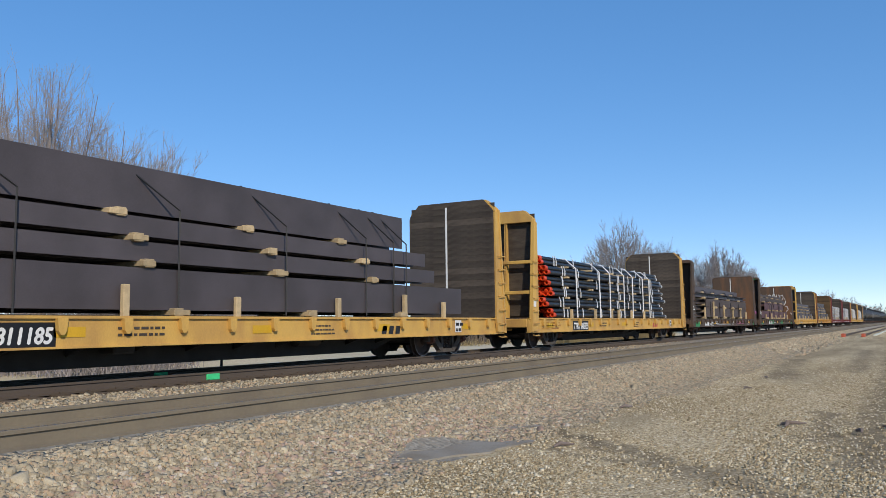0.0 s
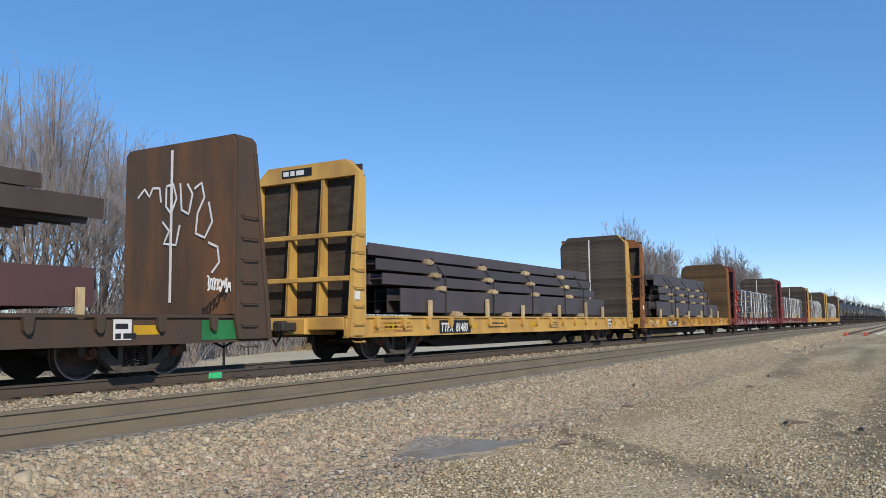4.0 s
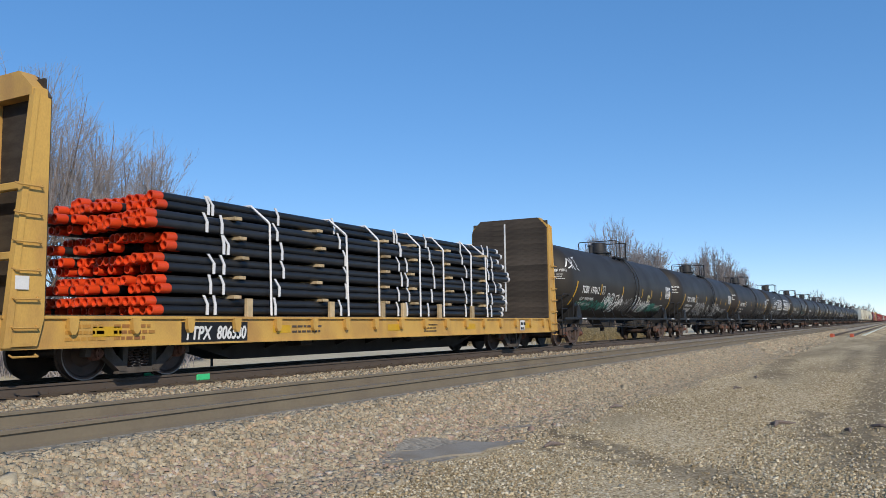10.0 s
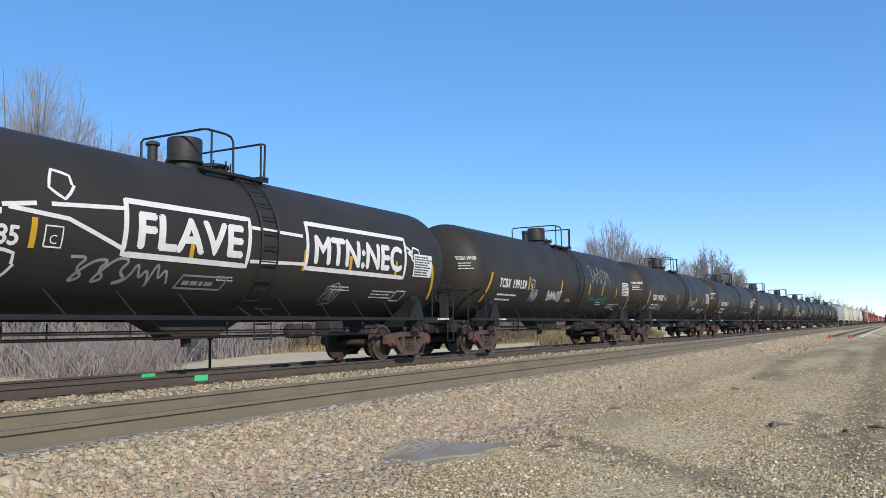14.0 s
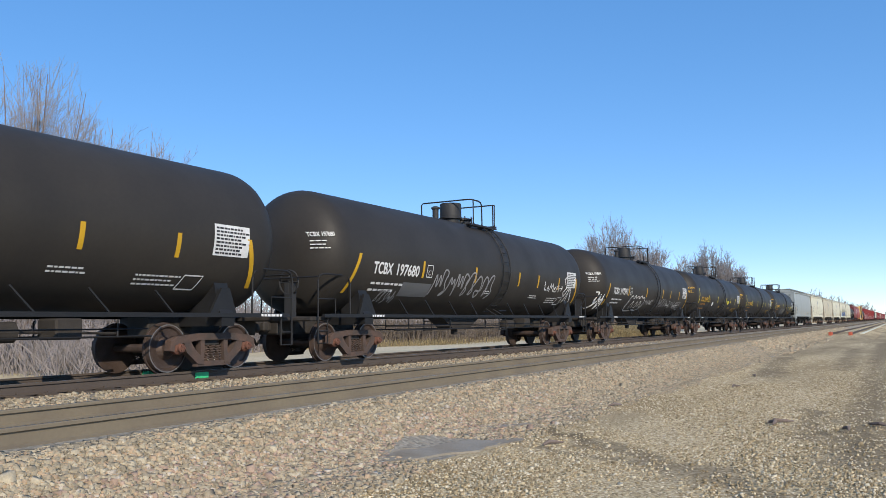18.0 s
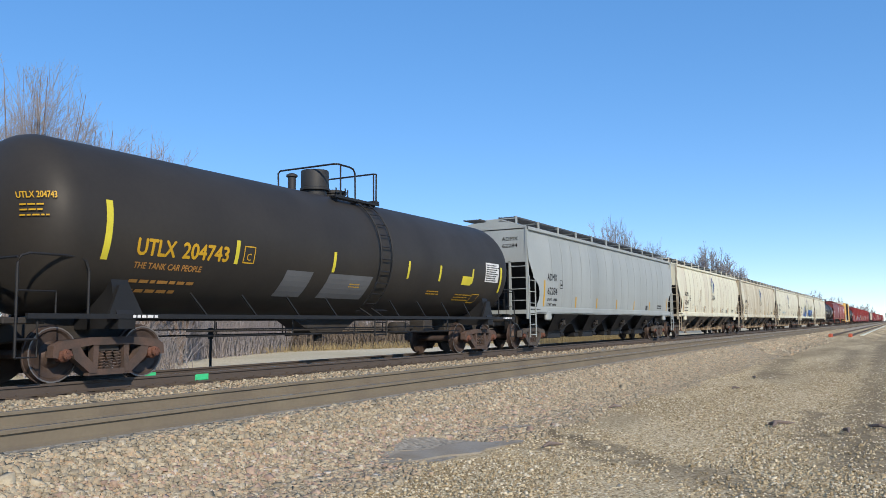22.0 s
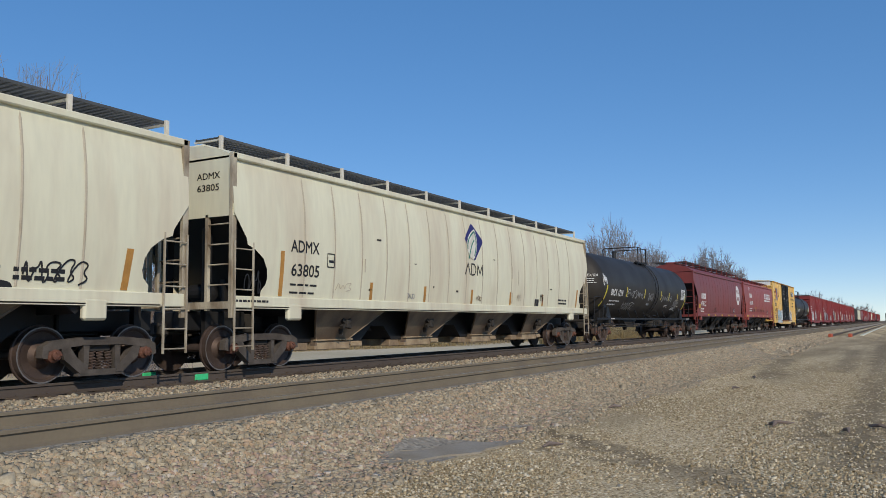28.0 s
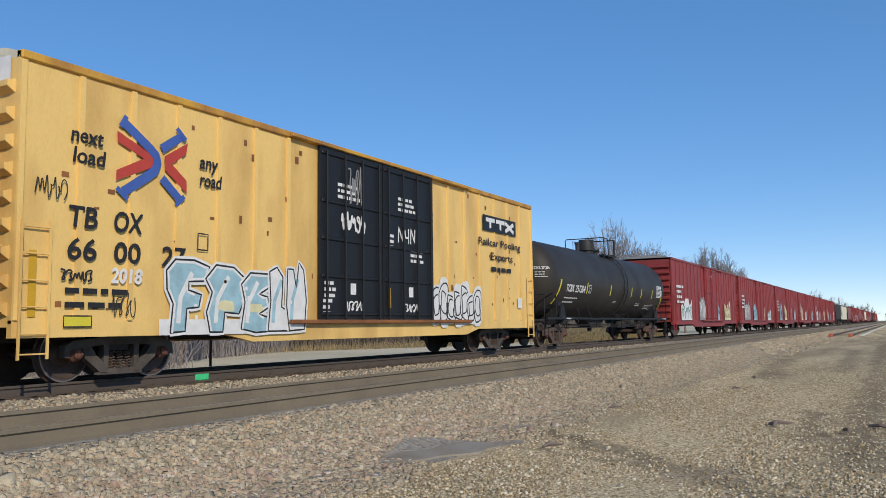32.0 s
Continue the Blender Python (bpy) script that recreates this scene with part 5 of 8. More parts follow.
STREAKS = [(11.7, 5.0, 10.4, 3.7, 0.3, 0.8), (10.4, 3.7, 8.9, 2.0, 0.42, 0.6), (9.5, 4.2, 9.0, 2.6, 0.22, 0.55), (8.9, 2.0, 7.2, 0.4, 0.6, 0.55), (24, 3.3, 36, 4.2, 0.6, 0.5), (38, 4.6, 60, 5.2, 0.6, 0.5),
           (10, 0.5, 60, 0.9, 0.55, 0.55), (12, 1.2, 15.5, 1.35, 0.35, 0.6), (16, -1.0, 70, -0.8, 0.6, 0.6), (28, 1.6, 48, 2.2, 0.5, 0.45)]
M_GRAVEL = stone_mat("tan_gravel", [(0.51, 0.4, 0.235), (0.61, 0.49, 0.3), (0.39, 0.3, 0.175), (0.7, 0.59, 0.4), (0.53, 0.42, 0.25), (0.3, 0.23, 0.135)], 0.026, patches=(0.24, 0.185, 0.11), patch_scale=0.5, along=0.16, streaks=STREAKS)
M_BALLAST = stone_mat("grey_ballast", [(0.3, 0.27, 0.22), (0.25, 0.225, 0.185), (0.31, 0.265, 0.205), (0.27, 0.25, 0.205), (0.34, 0.31, 0.255), (0.21, 0.19, 0.155)], 0.05, bump=0.35)
M_FIELD = stone_mat("dormant_field", [(0.62, 0.54, 0.38), (0.55, 0.47, 0.32), (0.66, 0.59, 0.43), (0.58, 0.5, 0.35)], 0.12, bump=0.3, patches=(0.46, 0.4, 0.26), patch_scale=0.08)
STONES = []
for i, c in enumerate([(0.38, 0.345, 0.28), (0.3, 0.275, 0.225), (0.42, 0.33, 0.25), (0.47, 0.43, 0.35), (0.34, 0.305, 0.245), (0.4, 0.34, 0.265), (0.25, 0.225, 0.18), (0.37, 0.335, 0.27)]):
    STONES.append(mat("ballast_stone", (c[0] * 1.15, c[1] * 1.08, c[2] * 0.95), 0.95, var=0.3, scale=9, fine=60, bump=0.2, spec=0.08))
PEBBLES = []
for i, c in enumerate([(0.49, 0.4, 0.26), (0.61, 0.52, 0.36), (0.38, 0.305, 0.195), (0.71, 0.635, 0.49), (0.3, 0.24, 0.15)]):
    PEBBLES.append(mat("gravel_stone", (c[0], c[1] * 0.98, c[2] * 0.93), 0.95, var=0.25, scale=12, fine=60, bump=0.1, spec=0.08))

PROFILE = [(-3000, -0.72), (-200, -0.72), (-30, -0.72), (-8, -0.72), (-3, -0.72), (0, -0.72), (2, -0.71), (3.4, -0.7), (4.6, -0.68), (5.2, -0.65), (5.5, -0.55), (5.8, -0.36), (6.1, -0.175), (7.5, -0.172), (8.9, -0.175),
           (9.4, -0.24), (10.1, -0.3), (10.9, -0.22), (11.3, -0.2), (12.8, -0.21), (14.3, -0.2), (14.8, -0.26), (16.4, -0.8), (18, -0.86), (24, -0.84), (40, -0.8), (80, -0.75), (300, -0.7), (3000, -0.7)]


def ground_z(y):
    for (a, za), (b, zb) in zip(PROFILE, PROFILE[1:]):
        if a <= y <= b:
            return za + (zb - za) * (y - a) / (b - a)
    return -0.7


def build_ground():
    xs = [-2000, -400, -80, -30, -10] + [i * 1.0 for i in range(-4, 40)] + [42, 46, 52, 60, 72, 90, 120, 170, 250, 400, 800, 1800, 4500]
    ys = [p[0] for p in PROFILE]
    more = []
    for a, b in zip(ys, ys[1:]):
        k = 1 if b - a > 8 else max(1, int((b - a) / 0.5))
        more += [a + (b - a) * i / k for i in range(k)]
    more.append(ys[-1])
    v, f, mi = [], [], []
    for x in xs:
        for y in more:
            z = ground_z(y)
            if -4 < y < 4.6 and -4 <= x < 40:
                z += 0.03 * noise.noise((x * 0.35, y * 0.5, 0.0)) - 0.03 * math.exp(-((y - 1.0) / 0.5) ** 2) - 0.025 * math.exp(-((y + 0.8) / 0.45) ** 2)
            v.append((x, y, z))
    n = len(more)
    for i in range(len(xs) - 1):
        for j in range(n - 1):
            f.append((i * n + j, (i + 1) * n + j, (i + 1) * n + j + 1, i * n + j + 1))
            yc = (more[j] + more[j + 1]) / 2
            mi.append(1 if 4.4 < yc < 15.8 else 2 if yc > 15.8 or yc < -30 else 0)
    me = bpy.data.meshes.new("ground")
    me.from_pydata(v, [], f)
    for m in (M_GRAVEL, M_BALLAST, M_FIELD):
        me.materials.append(m)
    me.polygons.foreach_set("material_index", mi)
    me.shade_smooth()
    tagged(new("ground", me), "tan gravel yard, grey ballast bed and dormant field", "ground", kind="structure")


build_ground()


def scatter(name, label, count, mats, where, size, seed, flat=0.6):
    """Loose stones as one object: uneven eight-cornered pieces."""
    rng = np.random.default_rng(seed)
    base = np.array([(x, y, z) for z in (-1, 1) for x, y in ((-1, -1), (1, -1), (1, 1), (-1, 1))], float)
    faces = np.array([(4, 5, 6, 7), (0, 1, 5, 4), (1, 2, 6, 5), (2, 3, 7, 6), (3, 0, 4, 7)])
    xs, ys, keep = where(rng, count)
    xs, ys = xs[keep], ys[keep]
    n = len(xs)
    zs = np.array([ground_z(y) for y in ys])
    s = size * np.exp(rng.normal(0, 0.3, n))
    p = base[None] * (1 + rng.uniform(-0.45, 0.25, (n, 8, 3)))
    p *= (s[:, None] * np.stack([np.ones(n), rng.uniform(0.6, 1.0, n), rng.uniform(0.4, 0.9, n) * flat / 0.6], 1))[:, None, :] * 0.5
    a, b = rng.uniform(0, 6.28, n), rng.uniform(-0.6, 0.6, n)
    ca, sa, cb, sb = np.cos(a)[:, None], np.sin(a)[:, None], np.cos(b)[:, None], np.sin(b)[:, None]
    x, y, z = p[..., 0], p[..., 1], p[..., 2]
    y, z = y * cb - z * sb, y * sb + z * cb
    x, y = x * ca - y * sa, x * sa + y * ca
    v = np.stack([x + xs[:, None], y + ys[:, None], z + (zs + s * 0.12)[:, None]], 2).reshape(-1, 3)
    f = (faces[None] + 8 * np.arange(n)[:, None, None]).reshape(-1, 4)
    me = bpy.data.meshes.new(name)
    me.vertices.add(len(v))
    me.vertices.foreach_set("co", v.ravel())
    me.loops.add(f.size)
    me.loops.foreach_set("vertex_index", f.ravel().astype(np.int32))
    me.polygons.add(len(f))
    me.polygons.foreach_set("loop_start", np.arange(0, f.size, 4, dtype=np.int32))
    for m in mats:
        me.materials.append(m)
    me.polygons.foreach_set("material_index", np.repeat(rng.integers(0, len(mats), n), 5).astype(np.int32))
    me.update(calc_edges=True)
    me.validate()
    return tagged(new(name, me), label, "stones", kind="stuff")


def fan(y0, y1, x0, x1, ragged=0.0):
    """Places along the line, denser near the camera's end, with a ragged border."""
    def where(rng, n):
        x = x0 + (x1 - x0) * rng.random(n) ** 2.2
        y = rng.uniform(y0, y1, n)
        keep = ((x - 8.8) / 1.0) ** 2 + ((y - 4.92) / 0.5) ** 2 > 1 + 0.3 * np.sin(3 * x)
        keep &= rng.random(n) < np.clip((x1 - x) / (0.5 * (x1 - x0)), 0, 1)
        if y1 < 6:
            keep &= rng.random(n) < np.clip((x - x0) / 1.6, 0, 1) * np.clip((y - y0) / 0.7, 0, 1)
            for ax, ay, bx, by, w, k in STREAKS:
                h = np.clip(((x - ax) * (bx - ax) + (y - ay) * (by - ay)) / ((bx - ax) ** 2 + (by - ay) ** 2), 0, 1)
                away = np.hypot(x - ax - h * (bx - ax), y - ay - h * (by - ay)) + 0.12 * np.sin(x * 3.1 + y * 5)
                keep &= (away > w * 0.7) | (rng.random(n) < 0.4)
        if ragged:
            edge = y0 + ragged * (0.5 + 0.3 * np.sin(x * 0.9) + 0.25 * np.sin(x * 2.3 + 1))
            keep &= rng.random(n) < np.clip((y - edge) / ragged + 0.5, 0, 1)
        return x, y, keep
    return where


scatter("ballast_stones", "grey and pinkish crushed ballast stones beside the near track", 84000, STONES, fan(4.3, 6.4, 3.5, 48, 0.8), 0.035, 1)
PINK = [mat("pinkish_stone", c, 0.9, var=0.3, scale=9, fine=60, bump=0.2) for c in ((0.42, 0.3, 0.22), (0.47, 0.345, 0.26), (0.37, 0.265, 0.2), (0.54, 0.47, 0.38))]
scatter("ballast_stones", "pinkish brown crushed stones at the foot of the ballast", 7500, PINK, fan(4.5, 5.8, 3.5, 16, 0.5), 0.038, 7)
scatter("ballast_stones", "grey ballast stones between the tracks", 17000, STONES, fan(8.9, 11.6, 5, 48), 0.045, 2)
scatter("ballast_stones", "grey ballast stones further along the near track", 15000, STONES, fan(4.4, 6.3, 40, 120, 0.8), 0.07, 9)
scatter("gravel_stones", "small tan gravel stones of the yard", 100000, PEBBLES, fan(-0.9, 5.3, 4.0, 40), 0.019, 3, 0.5)


# ---- tracks ----
def rail_shape(x0, x1, y, top=0.0):
    s = Shape()
    prof = [(-0.07, -0.178), (0.07, -0.178), (0.07, -0.168), (0.012, -0.15), (0.01, -0.045), (0.036, -0.036), (0.036, -0.006), (0.03, 0.0), (-0.03, 0.0), (-0.036, -0.006), (-0.036, -0.036), (-0.01, -0.045), (-0.012, -0.15), (-0.07, -0.168)]
    s.prism([(y + a, top + b) for a, b in prof], x0, x1, "yz")
    s.box(((x0 + x1) / 2, y, top + 0.0008), (x1 - x0, 0.045, 0.0016))
    return s


def build_track(name, yc, material, label, sunk=0.0):
    t = thing(name, label, "railway track", kind="structure")
    for y in (yc - 0.755, yc + 0.755):
        part("rail", rail_shape(-300, 1600, y), material, t)
        p = Shape()
        p.box((650, y, 0.001), (1900, 0.04, 0.003))
        part("rail_head", p, M_RAILTOP, t, "polished running surface")
    tie = Shape().cbox((0, 0, -0.245), (0.23, 2.6, 0.16), 0.012).mesh("tie", M_TIE)
    plate = Shape()
    for y in (-0.755, 0.755):
        plate.cbox((0, y, -0.172), (0.19, 0.34, 0.022), 0.005)
        for a in (-0.09, 0.09):
            plate.box((0.05, y + a, -0.15), (0.03, 0.04, 0.03))
    plate = plate.mesh("tie_plate", M_RAIL)
    for i in range(110):
        o = put("tie", tie, t, 2.0 + i * 0.53, yc, -sunk)
        if not sunk:
            put("tie_plate", plate, o)
    s = Shape()
    for i in range(700):
        s.box((60.6 + i * 0.8, yc, -0.245), (0.23, 2.6, 0.16))
    tagged(part("tie", s, M_TIE, t), kind="stuff")
    return t


build_track("track_far", YT, M_RAIL, "rusty main line rails on wooden ties in ballast")
build_track("track_near", YB, M_RAIL_PALE, "dusty brown near track rails on ties sunk in ballast", 0.03)
sp = thing("stub_siding", "stub siding rails with orange-red painted ends", "railway track", kind="structure")
for y in (3.65, 5.15):
    part("rail", rail_shape(76, 1500, y, -0.3), M_RAIL, sp)
    part("painted_end", Shape().cbox((76.3, y, -0.38), (1.8, 0.24, 0.3), 0.02), M_ENDPAINT, sp, "orange-red painted rail end")
bed = Shape()   # low bed that rises out of the yard
rows = [(66, -0.72), (76, -0.5), (90, -0.46), (1500, -0.46)]
bed.add([(x, y, z if 2.5 < y < 6.2 else -0.74) for x, z in rows for y in (1.6, 2.7, 6.1, 7.0)], [(4 * i + j, 4 * i + j + 4, 4 * i + j + 5, 4 * i + j + 1) for i in range(3) for j in range(3)])
part("ballast_bed", bed, M_GRAVEL, sp)
part("pale_walkway", Shape().box((175, 2.95, -0.45), (190, 0.28, 0.08)), M_CREAM, sp, "pale concrete edge strip")
for y, x, n in ((YT - 0.775, 11.77, "near"), (YT + 0.735, 11.8, "far")):
    o = new("paint_mark", Shape().cbox((x, y, -0.09), (0.34, 0.04, 0.13), 0.012).mesh("paint_mark", M_GREENMARK))
    tagged(o, "bright green survey paint block on the rail", "paint mark", "green rail marks")
post = thing("marker_post", "slim black steel marker post beside the track", "post")
part("shaft", Shape().tube([(0, 0, -0.86), (0, 0, 0.75)], 0.035, 8), M_BLACK, post)
part("head", Shape().cbox((0, 0, 0.72), (0.16, 0.06, 0.3), 0.01), M_BLACK, post)
post.matrix_basis = pose(15.9, 15.9, 0)

# frozen puddles and scraps on the yard
M_ICE = mat("frozen_puddle", (0.3, 0.27, 0.22), 0.6, var=0.3, scale=2.6, col2=(0.24, 0.2, 0.145), bump=0.1, amount=0.48, spec=0.12)


def puddle(x, y, rx, ry, rot, seed):
    rr, n = random.Random(seed), 28
    pts = []
    for i in range(n):
        a = 2 * math.pi * i / n
        r = 1 + 0.25 * math.sin(2 * a + seed) + 0.15 * math.sin(5 * a + seed * 2) + rr.uniform(-0.06, 0.06)
        px, py = rx * r * math.cos(a), ry * r * math.sin(a)
        c, s_ = math.cos(rot), math.sin(rot)
        pts.append((x + px * c - py * s_, y + px * s_ + py * c))
    v, f = slices(pts, [tuple(range(n))], 0.04)
    s = Shape().add([(p[0], p[1], ground_z(p[1]) + 0.024) for p in v], f)
    for i, q in enumerate(pts):   # rim
        p = pts[i - 1]
        s.add([(a, b, ground_z(b) + d) for a, b, d in ((p[0], p[1], 0.024), (p[0], p[1], -0.01), (q[0], q[1], -0.01), (q[0], q[1], 0.024))], [(0, 1, 2, 3)])
    o = new("frozen_puddle", s.mesh("frozen_puddle", M_ICE))
    tagged(o, "grey half-frozen puddle on the gravel", "puddle", "puddles on the yard")


puddle(8.75, 4.82, 1.0, 0.32, -0.34, 1)
puddle(11.0, 5.05, 0.4, 0.09, -0.3, 3)


def stick(x, y, L, rot, seed):
    rr = random.Random(seed)
    pts = [(-L / 2, 0, 0.02), (-L / 6, rr.uniform(-0.05, 0.05), 0.05), (L / 5, rr.uniform(-0.05, 0.05), 0.03), (L / 2, 0, 0.02)]
    o = new("stick", Shape().tube(pts, [0.012, 0.03, 0.025, 0.01], 6).mesh("stick", M_BARK))
    o.matrix_basis = pose(x, y, ground_z(y), 0, 0, rot)
    tagged(o, "dark broken stick lying on the gravel", "stick", "debris on the yard")


for i, (x, y, L, r) in enumerate(((13.4, 1.65, 0.5, -40), (13.2, 1.75, 0.3, 10), (13.6, 0.35, 0.35, 50), (12.9, 0.75, 0.25, 20), (14.6, 4.6, 0.4, -20), (9.8, 3.9, 0.35, -25), (20, 3.4, 0.5, -10), (24, 3.6, 0.6, 15))):
    stick(x, y, L, r, i)


# ---- plants ----
def tree(x, y, height, width, seed, limbs, least, twigs=8):
    """A bare tree: limbs that fan out from a low fork into a dome, each split twice, with fine twigs on the outer half."""
    t = thing("tree", "bare winter tree with many fine upright twigs", "tree", "bare trees behind the line")
    rr, s, tw = random.Random(seed), Shape(), Shape()

    def near(v, k):
        return v + Vector((rr.gauss(0, k), rr.gauss(0, k), rr.gauss(0, k * 0.55)))

    def bow(a, b, lift, n=5):
        """A curve from a to b that climbs first outwards, then upright."""
        m = a.lerp(b, 0.5) + Vector((b.x - a.x, b.y - a.y, 0)) * 0.14 - Vector((0, 0, lift))
        return [a.lerp(m, i / n).lerp(m.lerp(b, i / n), i / n) for i in range(n + 1)]

    def at(pts, u):
        k = min(int(u * (len(pts) - 1)), len(pts) - 2)
        return pts[k].lerp(pts[k + 1], u * (len(pts) - 1) - k), (pts[k + 1] - pts[k]).normalized()

    def spray(pts, n):
        for _ in range(n):
            u = rr.uniform(0.3, 1.0)
            p, d = at(pts, u)
            d = near(d * 1.1 + Vector((0, 0, 0.25)), 0.42).normalized()
            e = p + d * height * rr.uniform(0.05, 0.11)
            tw.tube([p, e], [least, least * 0.6], 3, cap=False)
            for _ in range(2):
                q = p.lerp(e, rr.uniform(0.2, 0.8))
                tw.tube([q, q + near(d, 0.4).normalized() * height * rr.uniform(0.025, 0.055)], [least * 0.8, least * 0.5], 3, cap=False)

    fork = Vector((0, 0, height * 0.1))
    s.tube([(0, 0, -0.1), fork], [height * 0.016, height * 0.012], 7, cap=False)
    for i in range(limbs):
        f, a = math.sqrt((i + 0.5) / limbs), i * 2.4 + rr.uniform(-0.4, 0.4)
        tip = Vector((width * f * math.cos(a), width * f * math.sin(a), height * math.sqrt(max(1 - 0.68 * f * f, 0.1)) * rr.uniform(0.88, 1.0)))
        main = bow(fork, tip, height * 0.05, 7)
        s.tube(main, [max(height * 0.0075 * (1 - 0.9 * k / 7), least) for k in range(8)], 5, cap=False)
        spray(main, twigs)
        for j in range(4):
            p, _ = at(main, rr.uniform(0.2, 0.55))
            sub = bow(p, near(tip, width * 0.24) - Vector((0, 0, height * rr.uniform(0.0, 0.18))), height * 0.02)
            s.tube(sub, [max(height * 0.0032 * (1 - 0.9 * k / 5), least) for k in range(6)], 4, cap=False)
            spray(sub, twigs)
            for _ in range(3):
                q, _ = at(sub, rr.uniform(0.25, 0.7))
                end = bow(q, near(sub[-1], width * 0.14) - Vector((0, 0, height * rr.uniform(0, 0.1))), height * 0.01, 3)
                tw.tube(end, [max(height * 0.0014, least * 1.2), least * 1.2, least, least * 0.7], 3, cap=False)
                spray(end, twigs)
    part("trunk", s, M_BARK, t)
    part("crown", tw, M_TWIG, t, "fine leafless twigs")
    t.matrix_basis = pose(x, y, ground_z(y) - 0.05)
    return t


def polar(az, d):
    return d * math.cos(radians(az)), d * math.sin(radians(az))


for i, (az, d, h, w, st) in enumerate(((56.4, 37, 13.3, 3.6, 4), (59.6, 40, 13.8, 3.6, 3), (52.9, 39, 12.1, 2.6, 3), (49.4, 38, 10.5, 2.8, 3), (46.9, 40, 7.4, 1.8, 2),
                                       (17.4, 112, 15.4, 5.2, 6), (14.9, 118, 13.8, 3.6, 5), (19.9, 125, 11.5, 4.5, 4), (21.8, 130, 9.5, 4, 3), (24.3, 120, 7, 3, 3), (12.7, 140, 12.6, 4.2, 4), (10.9, 142, 14.8, 4.6, 5), (9.8, 150, 13.0, 3.6, 4),
                                       (8.0, 230, 9, 4, 3), (5.2, 300, 12.5, 6, 4), (4.3, 310, 11.5, 5, 4), (3.3, 400, 11, 6, 3), (2.5, 480, 12, 7, 3), (1.9, 560, 11, 7, 3))):
    tree(*polar(az, d), h, w, 20 + i, st * 4 if d < 60 else st * 3 if d < 200 else 6, d * (0.00018 if d < 60 else 0.00013), 9 if d < 60 else 10 if d < 200 else 4)


def brush(name, label, pts, h, material, seed, count, lean=0.25, r=0.012):
    """A thicket of thin stems along a line of (x, y, width)."""
    rr, s = random.Random(seed), Shape()
    for i in range(count):
        k = rr.random() * (len(pts) - 1)
        a, b, t = pts[int(k)], pts[int(k) + 1], k % 1
        x, y = a[0] + (b[0] - a[0]) * t + rr.gauss(0, 0.3), a[1] + (b[1] - a[1]) * t + rr.uniform(-1, 1) * a[2]
        hh = h * rr.uniform(0.35, 1.0)
        dx, dy = rr.gauss(0, lean), rr.gauss(0, lean)
        z = ground_z(y)
        s.tube([(x, y, z - 0.05), (x + dx * hh * 0.4, y + dy * hh * 0.4, z + hh * 0.55), (x + dx * hh, y + dy * hh, z + hh)], [r * 1.6, r * 1.2, r * 0.5], 3, cap=False)
    o = new(name, s.mesh(name, material))
    return tagged(o, label, "brush", kind="stuff")


brush("brush", "dry leafless brush along the field edge", [(6, 38, 3), (30, 40, 3), (45, 41, 3), (60, 36, 3), (90, 36, 3), (130, 38, 4)], 2.7, M_BRUSH, 3, 15000, r=0.019)
brush("brush", "grey-brown leafless thicket beside the line", [(18.5, 27.0, 1.5), (23.5, 26.0, 1.5)], 2.2, M_TWIG, 4, 700, 0.5, 0.009)
brush("brush", "dry leafless thicket under the trees", [(10, 31, 2), (24, 31, 2), (30, 34, 2), (38, 37, 2), (46, 40, 2)], 4.3, M_TWIG, 8, 5200, 0.35, 0.012)
brush("tall_grass", "pale dry tall grass", [(58, 23, 1.5), (75, 25, 1.5), (90, 24, 1.5)], 1.5, M_STRAW, 5, 5000, 0.15, 0.015)
brush("tall_grass", "pale dry grass at the foot of the brush", [(8, 34.5, 1), (45, 37.0, 1), (60, 32, 1), (130, 33, 2)], 0.6, M_STRAW, 6, 2600, 0.2, 0.012)
far = Shape()
rr = random.Random(9)
for i in range(260):
    a = radians(-40 + 110 * i / 260)
    d, w, h = 640 + rr.uniform(-60, 60), 9, rr.uniform(5, 9.5)
    x, y = d * math.cos(a), d * math.sin(a)
    if abs(y - YT) < 14 or abs(y - 5) < 8:
        continue
    far.lathe([(-1, w * 0.9), (h * 0.4, w), (h * 0.8, w * 0.7), (h, w * 0.2)], "z", 7, (x, y, -0.7))
tagged(new("far_woods", far.mesh("far_woods", M_TWIG)), "hazy line of distant leafless woods", "woods", kind="stuff")


# ---- the train, from its head to its tail ----
def couple(ob, s):
    TRAIN.append((ob, s))
    return ob


def on_sill(x, z):
    return (x, -1.5, z)


